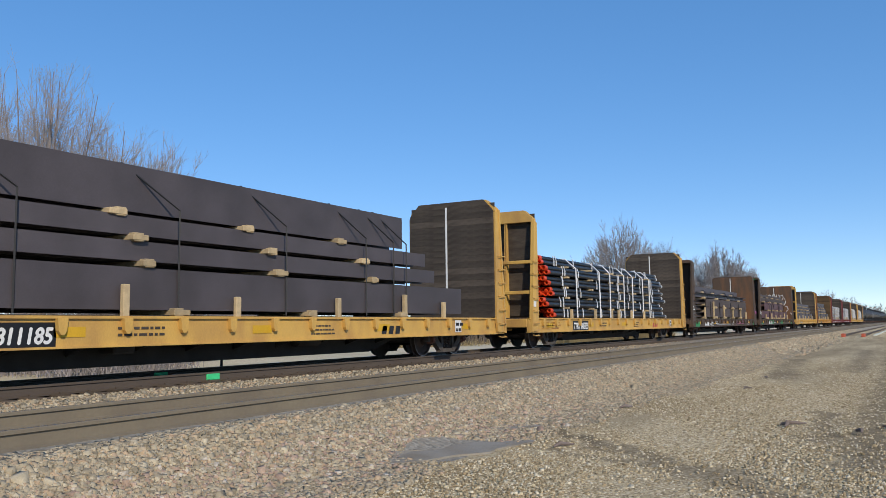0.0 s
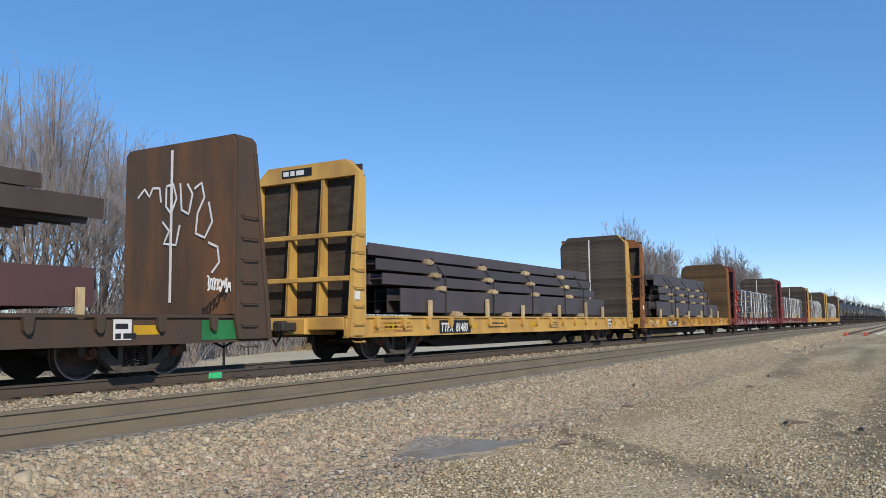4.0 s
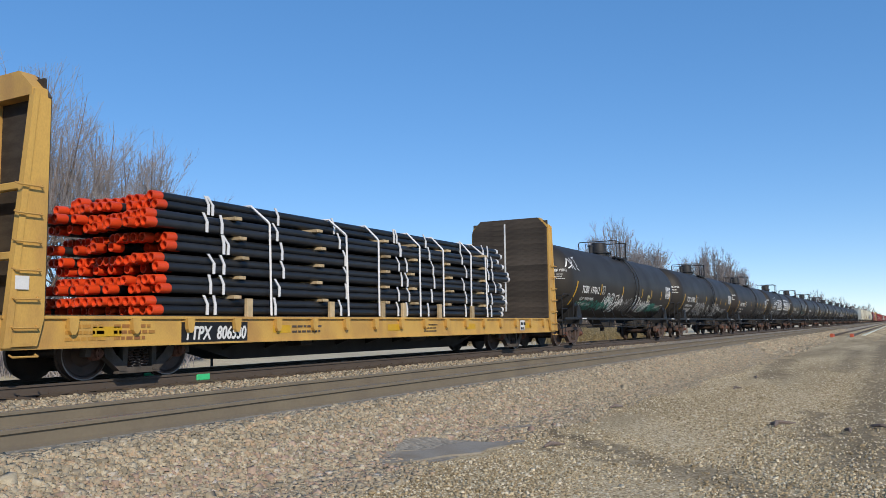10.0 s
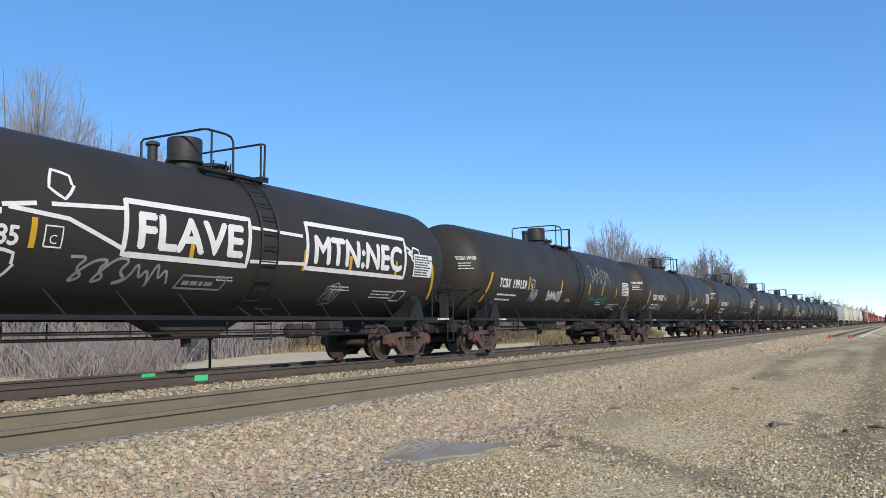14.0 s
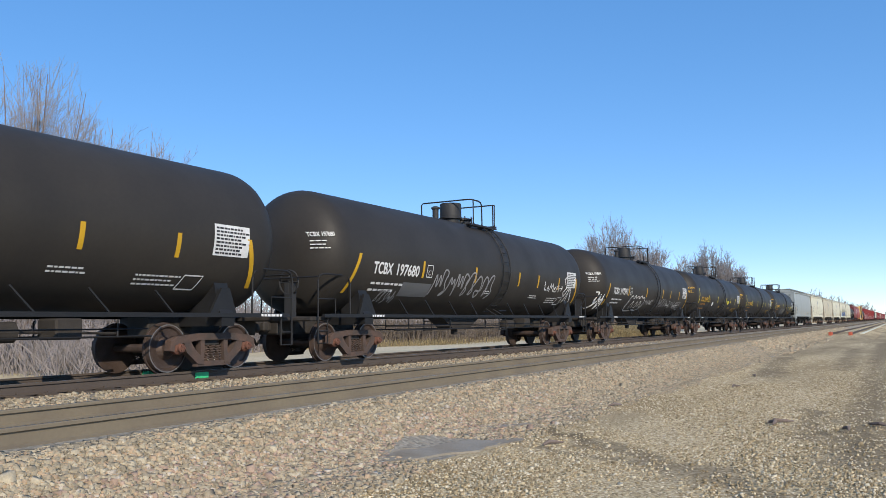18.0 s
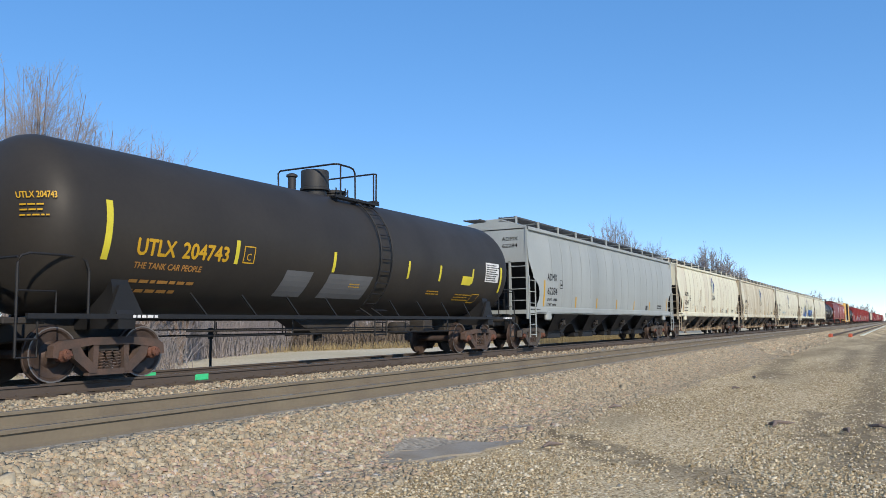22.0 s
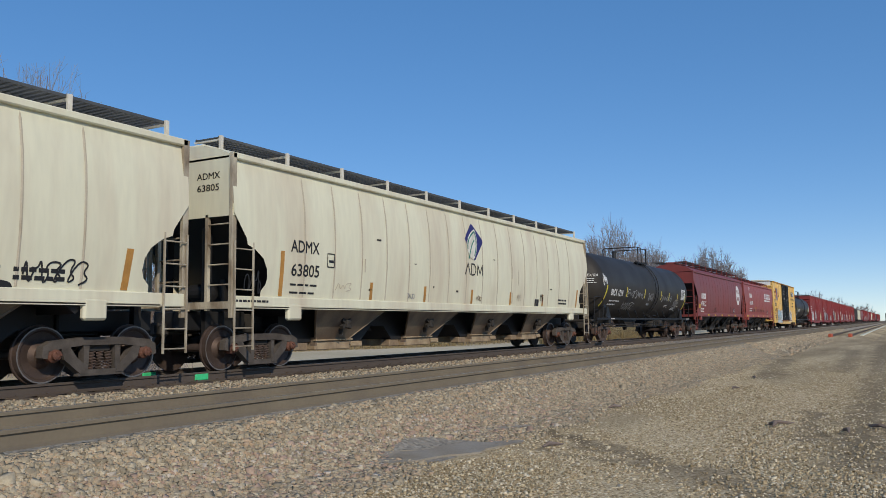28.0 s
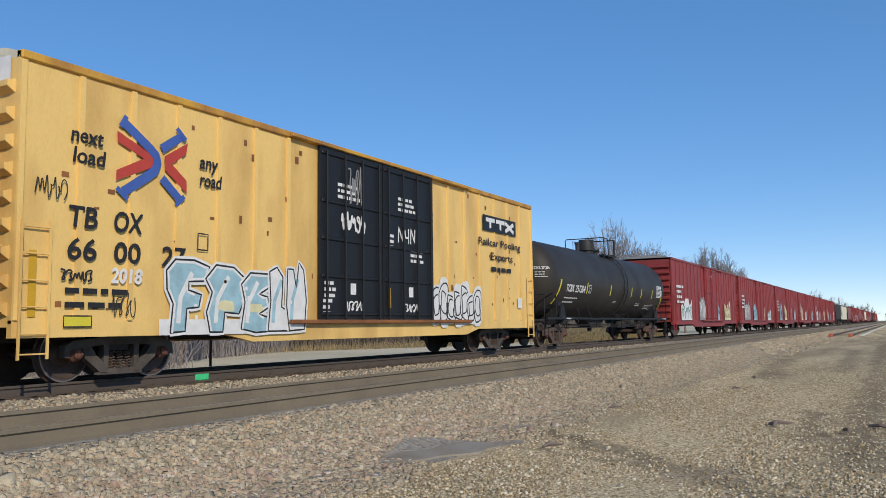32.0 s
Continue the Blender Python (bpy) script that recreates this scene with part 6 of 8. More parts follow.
def flat_details(c, mark, number, x, tape=M_STRIPE, panel=True, ink=M_WHITE, seed=1, n=5, w=1.8):
    face = lambda a, b: (a, -1.505, b)
    if panel:
        patch(c, x - 0.06, 0.59, w, 0.38, on_sill, M_BLACKPATCH, "number_panel", steps=1)
    if mark:
        write(c, mark, 0.34, x, 0.655, face, ink, 0.011, 0.15, fit=0.38 * w)
        write(c, number, 0.34, x + 0.47 * w, 0.655, face, ink, 0.011, 0.15, fit=0.076 * w * len(number))
    else:
        write(c, number, 0.36, x + 1.03, 0.64, face, ink, 0.011, fit=0.19 * len(number))
    # maker's bars on the cap and a placard on the open back
    cap = lambda a, b: (-(INNER[c] + 0.335), -a, b)
    if panel:
        patch(c, -0.75, TOP[c] - 0.28, 0.95, 0.2, cap, M_BLACKPATCH, "number_panel", steps=1)
    bars(c, 1, -0.7, TOP[c] - 0.24, 0.75, 0.17, lambda a, b: (-(INNER[c] + 0.339), -a, b), M_WHITE, seed + 3, gap=0.3)
    if panel:   # loading table and a warning placard
        bars(c, 3, -9.7, 0.88, 0.8, 0.1, on_sill, M_YELLOW_WORN, seed + 5)
        bars(c, 3, -8.8, 0.88, 0.8, 0.1, on_sill, M_YELLOW_WORN, seed + 6)
        patch(c, -10.62, 1.45, 0.22, 0.2, flat_side(1.61), M_WHITE, "placard", steps=1)
    for i in range(n):
        patch(c, -9.2 + i * 4.3, 0.74, 0.55, 0.16, on_sill, tape, steps=1)
    bars(c, 2, x + 3.0, 0.85, 1.1, 0.11, on_sill, ink if ink is M_WHITE and not panel else M_PLANK, seed, gap=0.6)
    bars(c, 3, 1.2, 0.86, 0.8, 0.085, on_sill, ink if ink is M_WHITE and not panel else M_PLANK, seed + 1, gap=0.6)
    patch(c, 7.6, 0.66, 0.36, 0.34, on_sill, M_WHITE, "data_panel", steps=1)
    bars(c, 2, 7.64, 0.84, 0.28, 0.16, lambda a, b: (a, -1.504, b), M_DARKTXT, seed + 2)


ST = [(-7.0, 0.5), (-3.6, 0.6), (-1.0, 0.45), (2.2, 0.5), (5.0, 0.65), (7.0, 0.5)]
y_flat = flat_car(M_YELLOW, "dark", "yellow bulkhead flat car with dark plank end walls")
flat_details(y_flat, "TTPX", "811185", -6.75, w=1.95)
couple(y_flat, 12.7)
couple(beam_load([(-9.2, 8.2, 1.18, 0.72, M_BEAM, False, -1.38, 6), (-9.4, 6.8, 2.02, 0.34, M_BEAM, False, -1.3, 6), (-9.4, 6.4, 2.46, 0.34, M_BEAM, False, -1.25, 6), (-9.4, 5.4, 2.88, 0.82, M_BEAM, False, -1.15, 5)],
                 (-8, -5.5, -2.4, 0.5, 3.4, 4.6, 5.2), "strapped load of plum-grey steel beams on timber blocks", 1, ST, 3.72, 1.0), 12.7)
f2 = flat_car(M_YELLOW, "dark", "yellow bulkhead flat car with dark plank end walls")
flat_details(f2, "TTPX", "805355", -6.6, seed=4, w=1.7)
couple(f2, 36.23)
couple(pipe_load(-8.9, 6.7, 2), 36.23)
f3 = flat_car(M_BROWN, "dark", "rust-brown bulkhead flat car with green patches", 11.25, 10.25, 4.55, M_BROWN, None, True, None, False)
flat_details(f3, "", "545812", -7.25, panel=False, seed=5)
bars(f3, 1, -7.45, 0.64, 0.8, 0.26, on_sill, M_WHITE, 2, gap=0.12)
bars(f3, 1, -3.9, 0.66, 5.2, 0.12, on_sill, M_GREYSP, 12, gap=0.2)
patch(f3, -10.2, 0.84, 0.42, 0.24, on_sill, M_STRIPE, "placard", steps=1)
bars(f3, 2, -10.16, 0.95, 0.34, 0.1, lambda a, b: (a, -1.505, b), M_DARKTXT, 13)
for z, w in ((1.75, 0.3), (1.6, 0.55)):
    bars(f3, 1, -11.0, z, w * 0.8, 0.1, flat_side(1.61), M_WHITE, int(z * 10))
stroke(f3, [[(-11.1, 1.15), (-10.95, 1.5), (-10.85, 1.2), (-10.7, 1.45), (-10.65, 1.15)]], 0.02, flat_side(1.61), M_GREYSP)
for x, w in ((-10.9, 2.0), (10.0, 1.1)):
    patch(f3, x, 0.6, w, 0.3, on_sill, M_GREEN, "green_patch", steps=1, lift=0.002)
couple(f3, 59.9)
couple(beam_load([(-9.9, 9.6, 1.2, 0.3, M_BEAM_BR, True, -1.2, 6), (-9.9, 9.4, 1.62, 0.3, M_BEAM_BR, True, -1.2, 6), (-9.9, 9.3, 2.02, 0.3, M_BEAM_BR, True, -1.2, 6), (-6.6, 7.6, 1.2, 0.62, M_BEAM_BR, False, -1.42, 1), (-6.6, 7.6, 1.86, 0.5, M_BEAM_BR, False, -1.42, 1),
                  (-9.9, 9.0, 2.45, 0.3, M_BEAM, True, -1.2, 5), (-8.2, 7.0, 2.82, 0.3, M_BEAM, False, -0.9, 4)],
                 (-5.4, -2.5, 1.4, 4.4), "strapped load of rust-brown steel sections on timber blocks", 2, [(-7.2, 0.8), (-4.6, 1.2), (-1.2, 1.0), (2.0, 0.95), (5.0, 0.9), (7.2, 0.6)], 2.9, 0.1), 59.9)
f4 = flat_car(M_BROWN, "dark", "dark brown bulkhead flat car with green patches", 11.25, 10.25, 4.6, M_BROWN, M_BROWN, True, None, False)
for x, w in ((-10.4, 1.3), (-5.6, 2.9), (1.8, 1.6), (9.5, 1.0)):
    patch(f4, x, 0.62, w, 0.36, on_sill, M_GREEN, "green_patch", steps=1, lift=0.002)
flat_details(f4, "", "545713", -5.8, panel=False, seed=6)
bars(f4, 1, -5.7, 0.64, 0.85, 0.28, lambda a, b: (a, -1.505, b), M_WHITE, 3, gap=0.12)
face = lambda a, b: (10.2, -a, b)
stroke(f4, [[(-1.15, 3.55), (-0.95, 3.72), (-0.8, 3.55), (-0.7, 3.72), (-0.5, 3.7), (-0.45, 3.4)], [(-0.3, 3.72), (-0.1, 3.75), (0.0, 3.45), (-0.15, 3.15), (-0.3, 3.3), (-0.3, 3.7)], [(0.1, 3.75), (0.15, 3.2), (0.35, 3.1), (0.45, 3.5), (0.3, 3.72)],
            [(0.5, 3.6), (0.7, 3.7), (0.78, 3.4), (0.6, 3.1), (0.55, 2.7), (0.8, 2.6), (1.0, 2.9), (0.9, 3.3)], [(-0.4, 3.0), (-0.2, 2.8), (-0.35, 2.55), (0.0, 2.5), (0.1, 2.9)], [(0.9, 2.5), (1.15, 2.4), (1.2, 2.1), (1.0, 1.9)]], 0.05, face, M_WHITE)
part("cap_band", Shape().box((-10.82, -0.85, 4.45), (0.03, 0.9, 0.1)), M_GREEN, f4)
couple(f4, 84.2)
couple(beam_load([(-8.8, 7.3, 1.2, 0.62, M_BEAM_RED, False, -1.4, 6), (-6.6, 5.2, 1.92, 0.66, M_BEAM_RED, False, -1.32, 5), (-9.9, 6.0, 1.85, 0.3, M_BEAM_BR, True, -0.7, 4), (-9.9, 7.6, 2.66, 0.34, M_BEAM_BR, False, -1.2, 4), (-9.4, 6.6, 3.06, 0.24, M_BEAM_BR, False, -1.0, 3)],
                 (-4.6, -3.2, -1.8, 1.4, 2.2, 5.0), "strapped load of primer-red and brown steel beams", 3, ST, 3.1, 0.9), 84.2)
f5 = flat_car(M_YELLOW, "dark", "yellow bulkhead flat car with dark plank end walls")
flat_details(f5, "TTPX", "81480", -6.5, seed=7)
couple(f5, 108.85)
couple(beam_load([(-8.3, 7.5, 1.18, 0.62, M_BEAM, False, -1.38, 6), (-9.0, 6.5, 1.88, 0.28, M_BEAM, False, -1.3, 6), (-9.2, 6.2, 2.24, 0.28, M_BEAM, False, -1.25, 6), (-9.4, 6.0, 2.6, 0.3, M_BEAM, False, -1.15, 5)],
                 (-6, -3, 0, 3, 5.0), "strapped load of dark grey steel beams", 5, ST, 2.9, 0.5), 108.85)
f6 = flat_car(M_YELLOW_WORN, "tan", "rust-streaked yellow bulkhead flat car with tan plank end walls", strip=False, rib_paint=M_RUSTY)
flat_details(f6, "TTPX", "81480", -5.95, seed=8, w=2.3)
couple(f6, 131.8)
couple(beam_load([(-7.3, 7.4, 1.18, 0.72, M_BEAM, False, -1.38, 6), (-6.4, 5.4, 1.98, 0.3, M_BEAM, False, -1.3, 6), (-6.4, 5.2, 2.36, 0.32, M_BEAM, False, -1.25, 6), (-6.9, 4.6, 2.74, 0.62, M_BEAM, False, -1.15, 5), (-9.4, -4.0, 2.6, 0.62, M_BEAM, False, 0.1, 3)],
                 (-4.4, -3.6, -0.6, 3.2, 4.4), "strapped load of dark plum-grey steel beams of uneven lengths", 4, ST, 3.36, 0.8), 131.8)
for s0, num, x0, x1, sd in ((154.85, "545038", -8.6, 7.4, 11), (178.2, "546179", -8.6, 7.4, 12)):
    f = flat_car(M_RED, "dark", "oxide red bulkhead flat car with dark plank end walls")
    pf = lambda a, b: (a, -1.505, b)
    write(f, num, 0.38, -5.07, 0.625, pf, M_WHITE, 0.007, fit=1.42)
    scrawl(f, -3.6, 0.62, 1.25, 0.27, pf, M_GREYSP, sd, 0.025, 8)
    stroke(f, [[(-2.45, 0.6), (-2.2, 0.6), (-2.2, 0.9), (-2.45, 0.9), (-2.45, 0.6)]], 0.02, pf, M_WHITE, "lettering")
    write(f, "C", 0.15, -2.38, 0.65, pf, M_WHITE)
    write(f, "LD LMT 201500 LBS", 0.15, -2.07, 0.77, pf, M_WHITE, 0.003, fit=1.25)
    write(f, "LT WT   84500", 0.15, -2.07, 0.62, pf, M_WHITE, 0.003, fit=0.95)
    for x, z, w in ((-10.2, 0.62, 0.5), (-8.0, 0.8, 0.4), (-5.75, 0.82, 0.5), (-3.45, 0.83, 0.26), (-3.0, 0.82, 0.26), (-0.05, 0.82, 0.42), (3.0, 0.83, 0.3), (3.45, 0.82, 0.25), (6.4, 0.82, 0.4), (10.3, 0.62, 0.35)):
        patch(f, x, z, w, 0.13, on_sill, M_STRIPE, steps=1)
    for x in (1.1, 2.4, 4.1):
        bars(f, 3, x, 0.84, 0.6, 0.085, on_sill, M_WHITE, 5)
    patch(f, 4.95, 0.62, 0.34, 0.3, on_sill, M_WHITE, "data_panel", steps=1)
    bars(f, 2, 5.0, 0.78, 0.22, 0.15, pf, M_DARKTXT, sd + 2)
    bars(f, 1, 0.95, 0.62, 0.25, 0.14, on_sill, M_WHITE, 7)
    scrawl(f, -8.9, 0.62, 2.4, 0.3, on_sill, M_WHITE, sd + 30, 0.02, 7)
    for k in range(3):
        scrawl(f, -10.62, 1.5 + 0.32 * k, 0.3, 0.28, flat_side(1.61), M_WHITE, sd + 40 + k, 0.03, 2)
    couple(f, s0)
    couple(pipe_load(x0, x1, sd, 5, "strapped load of long black pipes with orange end caps", 0.425, False), s0)
for s0, num, sd in ((201.7, "604905", 13), (225.35, "806530", 14)):
    f = flat_car(M_YELLOW, "dark", "yellow bulkhead flat car with dark plank end walls", cap_paint=M_YELLOW if sd == 13 else None)
    flat_details(f, "TTPX", num, -5.75 if sd == 13 else -7.3, seed=sd, w=2.25 if sd == 13 else 1.7)
    couple(f, s0)
    couple(pipe_load(-7.8, 6.8, sd), s0)

MARKS = [("TCBX", "197612"), ("TCBX", "197502"), ("TCBX", "199154"), ("TCBX", "197585"), ("TCBX", "199159"), ("TCBX", "197607"), ("TCBX", "197639"), ("TCBX", "197631"), ("TCBX", "197680"), ("TCBX", "197591"),
         ("UTLX", "204751"), ("UTLX", "204766"), ("UTLX", "204743")]
SLACK = (0.0, -0.2, -0.25, -0.3, -0.35, -0.3, -0.22, -0.21, -0.3, 0.25, 0.15, 0.0, -0.1)   # play in the couplings
WEIGHTS = {"197612": ("LD LMT  199400LB  90000KG", "LT WT  64600LB  29300KG"), "197502": ("LD LMT  198200 LB  89900 KG", "LT WT  64800 LB  29400 KG"),
           "199154": ("LD LMT  197900 LB  89750 KG", "LT WT  65100 LB  29550 KG"), "197639": ("LD LMT  197900LB  89800KG", "LT WT  65100LB  29500KG")}
TANKS = []
for i, (a, b) in enumerate(MARKS):
    t = tank_car(a, b, "white" if a == "TCBX" else "lemon", M_TANK_RUST if b == "199154" else M_TANK,
                 "black tank car with %s lettering and %s stripes" % (("white", "amber") if a == "TCBX" else ("yellow", "lemon")), WEIGHTS.get(b, ()))
    couple(t, 236.7 + 18.9 * (i + 0.5) + SLACK[i])
    TANKS.append(t)

HOPPERS = []
for i, (num, c0, paint) in enumerate((("62284", 493.3, M_GREYHOP), ("63243", 515.3, M_CREAM), ("63129", 537.4, M_CREAM_DIRTY), ("63069", 559.5, M_CREAM), ("63011", 581.5, M_CREAM), ("63805", 603.3, M_CREAM))):
    grey = paint is M_GREYHOP
    h = hopper_car(paint, 10.32, 4, M_GREYHOP if grey else M_TRIM, M_BLACK if grey else M_CHUTE,
                   "pale grey covered hopper with black chutes" if grey else "cream covered hopper with grimy discharge chutes", lift=0.15, walk=4.68)
    write(h, "ADMX", 0.37, -8.62, 2.46, on_hopper, M_DARKTXT, 0.005, fit=0.96)
    write(h, num, 0.37, -8.6, 1.95, on_hopper, M_DARKTXT, 0.005, fit=0.96)
    if num in ("62284", "63129"):
        write(h, "LD LMT  218800" if grey else "LD LMT 217800", 0.13, -8.6, 1.72, on_hopper, M_DARKTXT, 0.002, fit=1.0)
        write(h, "LT WT  66900" if grey else "LT WT  68200", 0.13, -8.6, 1.53, on_hopper, M_DARKTXT, 0.002, fit=0.95)
    else:
        bars(h, 2, -8.6, 1.74, 1.0, 0.17, on_hopper, M_DARKTXT, 3, gap=0.75)
    for x in (-8.95, -5.6, -3.0, -0.2, 2.6, 5.4):
        patch(h, x, 1.5, 0.12, 0.42 if x > -8 else 0.95, on_hopper, M_STRIPE if i in (0, 2) else M_ORANGE_STRIPE)
    patch(h, 8.9, 1.5, 0.14, 0.7, on_hopper, M_STRIPE if i in (0, 2, 3) else M_ORANGE_STRIPE, lean=0.1)
    couple(h, c0 - 0.27)
    HOPPERS.append(h)
brc = tank_car("BRCX", "1218", "brc", M_TANK, "black tank car with white lettering, lemon stripes and faint graffiti")
couple(brc, 623.6)
r1 = hopper_car(M_RED_HOP, 9.15, 3, M_RED_HOP, M_UNDER, "oxide red covered hopper with round white emblem", crown=0.22, walk=4.76, red=True)
couple(r1, 642.85)
r2 = hopper_car(M_RED_HOP2, 8.7, 3, M_RED_HOP2, M_UNDER, "bright oxide red covered hopper with white lettering", crown=0.08, walk=4.6, red=True, slant=True)
couple(r2, 661.5)
tb = box_car(M_BOXYEL, 9.68, M_BLACKPATCH, (-2.55, 2.52), "yellow box car with black double doors and graffiti")
couple(tb, 680.9)
tk = tank_car("TCBX", "251204", "brc", M_TANK, "black tank car with white lettering and lemon stripes")
couple(tk, 700.9)
for i in range(6):
    b = box_car(M_REDBOX, 10.5, M_REDBOX, (-1.6, 2.2), "faded red box car with sprayed graffiti along its sill", 4.6, False)
    couple(b, 721.4 + 22.4 * i)
    rr, pb = random.Random(60 + i), flat_side(1.56)
    for k in range(4):   # sprayed blocks with ragged tops along the lower side
        x, w, top = -8.4 + 4.6 * k + rr.uniform(-0.5, 0.5), rr.uniform(1.8, 3.6), rr.uniform(1.9, 2.6)
        n = 9
        crest = [(x + w * (1 - j / n), top + rr.uniform(-0.45, 0.35)) for j in range(n + 1)]
        outline(b, [(x, 1.0), (x + w, 1.0)] + crest, pb, (M_WHITE, M_GREYSP, M_LBLUE, M_CREAMSP)[(i + k) % 4], "graffiti_fill", 0.001 * k)
        scrawl(b, x, 1.1, w, top - 1.2, pb, (M_TEAL, M_WHITE, M_DARKTXT, M_REDBOX)[(i + k) % 4], 60 + 5 * i + k, 0.07, 5)
    bars(b, 4, -9.6, 2.9, 1.4, 0.3, pb, M_WHITE, 60 + i, gap=0.5)
    patch(b, 0.0, 3.9, 0.6, 0.16, flat_side(1.6), M_WHITE, "placard", steps=1)
s0 = 721.4 + 22.4 * 6


def plain_hopper(paint, label):
    """A hopper car that stays far off."""
    c = thing("covered_hopper", label, "hopper car", "covered hoppers of the train")
    part("body", Shape().prism([(-9.2, 4.1), (9.2, 4.1), (9.2, 3.0), (8.0, 2.0), (8.0, 1.3), (-8.0, 1.3), (-8.0, 2.0), (-9.2, 3.0)], -1.5, 1.5, "xz"), paint, c)
    part("roof", Shape().prism([(-1.5, 4.1), (0, 4.4), (1.5, 4.1)], -9.2, 9.2, "yz"), paint, c)
    part("roof_walk", Shape().box((0, 0, 4.5), (18, 1.8, 0.06)), M_GRATE, c)
    for i in range(3):
        part("discharge_chute", Shape().prism([(-6.9 + 4.6 * i, 1.3), (-2.3 + 4.6 * i, 1.3), (-3.9 + 4.6 * i, 0.5), (-5.3 + 4.6 * i, 0.5)], -1.1, 1.1, "xz"), M_UNDER, c)
    part("side_sill", Shape().box((0, 0, 1.25), (18.6, 3.0, 0.2)), paint, c)
    for x in (-7.2, 7.2):
        truck(c, x, 2)
    return c


far_cars = [b, plain_hopper(M_RED_HOP, "oxide red covered hopper far down the train"), plain_hopper(M_CREAM, "cream covered hopper far down the train"), plain_hopper(M_UNDER, "dark covered hopper far down the train")]
for i, k in enumerate((3, 2, 1, 0, 0, 1, 0, 2, 0, 0, 1, 3, 0, 0, 1, 0)):
    couple(copy_thing(far_cars[k], pose(0, 0, 0)) if k in [m for m in (3, 2, 1, 0, 0, 1, 0, 2, 0, 0, 1, 3, 0, 0, 1, 0)[:i]] or k == 0 else far_cars[k], s0 + 22.4 * i)



# ---- markings of single cars ----
def shifted(place, d, lift=0.0):
    return lambda x, z: (lambda q: (q[0], q[1] - lift, q[2]))(place(x + d, z))


t = TANKS[0]
scrawl(t, -7.1, 1.42, 2.6, 0.42, on_tank, M_TEAL, 1, 0.06, 9)
scrawl(t, -3.9, 1.45, 2.9, 0.75, on_tank, M_WHITE, 2, 0.05, 8)
scrawl(t, -3.6, 1.5, 1.0, 0.6, on_tank, M_TEAL, 5, 0.09, 3)
scrawl(t, -1.0, 1.4, 2.2, 0.7, on_tank, M_GREYSP, 3, 0.05, 6)
scrawl(t, 1.0, 1.4, 2.4, 0.65, on_tank, M_WHITE, 4, 0.05, 6)
scrawl(t, 2.4, 1.45, 3.8, 0.35, on_tank, M_TEAL, 6, 0.06, 9)
scrawl(t, 3.0, 1.9, 0.4, 0.4, on_tank, M_CREAMSP, 7, 0.06, 2)
for x, z, w, h, sd in ((-3.7, 1.7, 1.3, 0.6, 201), (-2.9, 1.35, 1.5, 0.5, 202), (-1.9, 1.6, 0.9, 0.6, 203), (0.6, 1.5, 1.2, 0.7, 204), (1.9, 1.35, 1.3, 0.55, 205), (2.9, 1.55, 1.1, 0.5, 206)):
    scrawl(t, x, z, w, h, on_tank, M_WHITE, sd, 0.05, 2)
for x, sd in ((-4.4, 207), (3.9, 208)):
    scrawl(t, x, 1.45, 1.0, 0.45, on_tank, M_TEAL, sd, 0.12, 3)
stroke(t, [[(-8.3, 3.1), (-8.1, 3.45), (-7.9, 3.2), (-8.2, 3.05)], [(-7.95, 3.05), (-7.85, 3.5), (-7.7, 3.35), (-7.85, 3.25), (-7.65, 3.0)], [(-7.55, 3.5), (-7.25, 3.55)], [(-7.4, 3.52), (-7.38, 3.1), (-7.2, 3.0)]], 0.045, on_tank, M_WHITE)
t = TANKS[1]
BUBBLE = [[(0.0, 0.1), (0.02, 0.5), (0.25, 0.85), (0.62, 0.95), (0.75, 0.75), (0.5, 0.6), (0.35, 0.35), (0.6, 0.3), (0.72, 0.08), (0.4, 0.0), (0.15, 0.3)],
          [(0.85, 0.05), (0.95, 0.95), (1.15, 1.0), (1.1, 0.5), (1.3, 0.45), (1.35, 0.05)], [(1.5, 0.1), (1.55, 0.8), (1.85, 0.95), (1.8, 0.65), (1.65, 0.5), (1.9, 0.4), (2.0, 0.1), (1.6, 0.05)],
          [(2.1, 0.0), (2.2, 0.95), (2.4, 1.0), (2.4, 0.6), (2.75, 0.8), (2.9, 0.65), (2.6, 0.45), (2.95, 0.1), (2.6, 0.0), (2.4, 0.3), (2.3, 0.0)], [(2.9, 0.55), (3.15, 0.5), (3.25, 0.2), (3.1, 0.0), (2.9, 0.1)]]
for x0, k in ((-4.25, 1.0), (0.6, 0.95)):
    for d, m, w in ((0.0, M_WHITE, 0.055), (0.05, M_GREYSP, 0.03)):
        stroke(t, [rounded([(x0 + a * k + d, 1.3 + b * 0.85 - d * 0.4) for a, b in l]) for l in BUBBLE], w, on_tank, m, lift=0.003 if d == 0 else 0.001)
scrawl(t, -5.9, 1.45, 0.7, 0.34, on_tank, M_WHITE, 8, 0.04, 3)
scrawl(t, -0.3, 1.55, 0.5, 0.5, on_tank, M_WHITE, 9, 0.04, 2)
scrawl(t, 3.75, 1.55, 0.4, 0.4, on_tank, M_WHITE, 10, 0.04, 2)
scrawl(t, -0.1, 2.05, 1.3, 0.55, on_tank, M_BLACKPATCH, 11, 0.05, 4)
t, pl = TANKS[3], shifted(on_tank, 0.3)
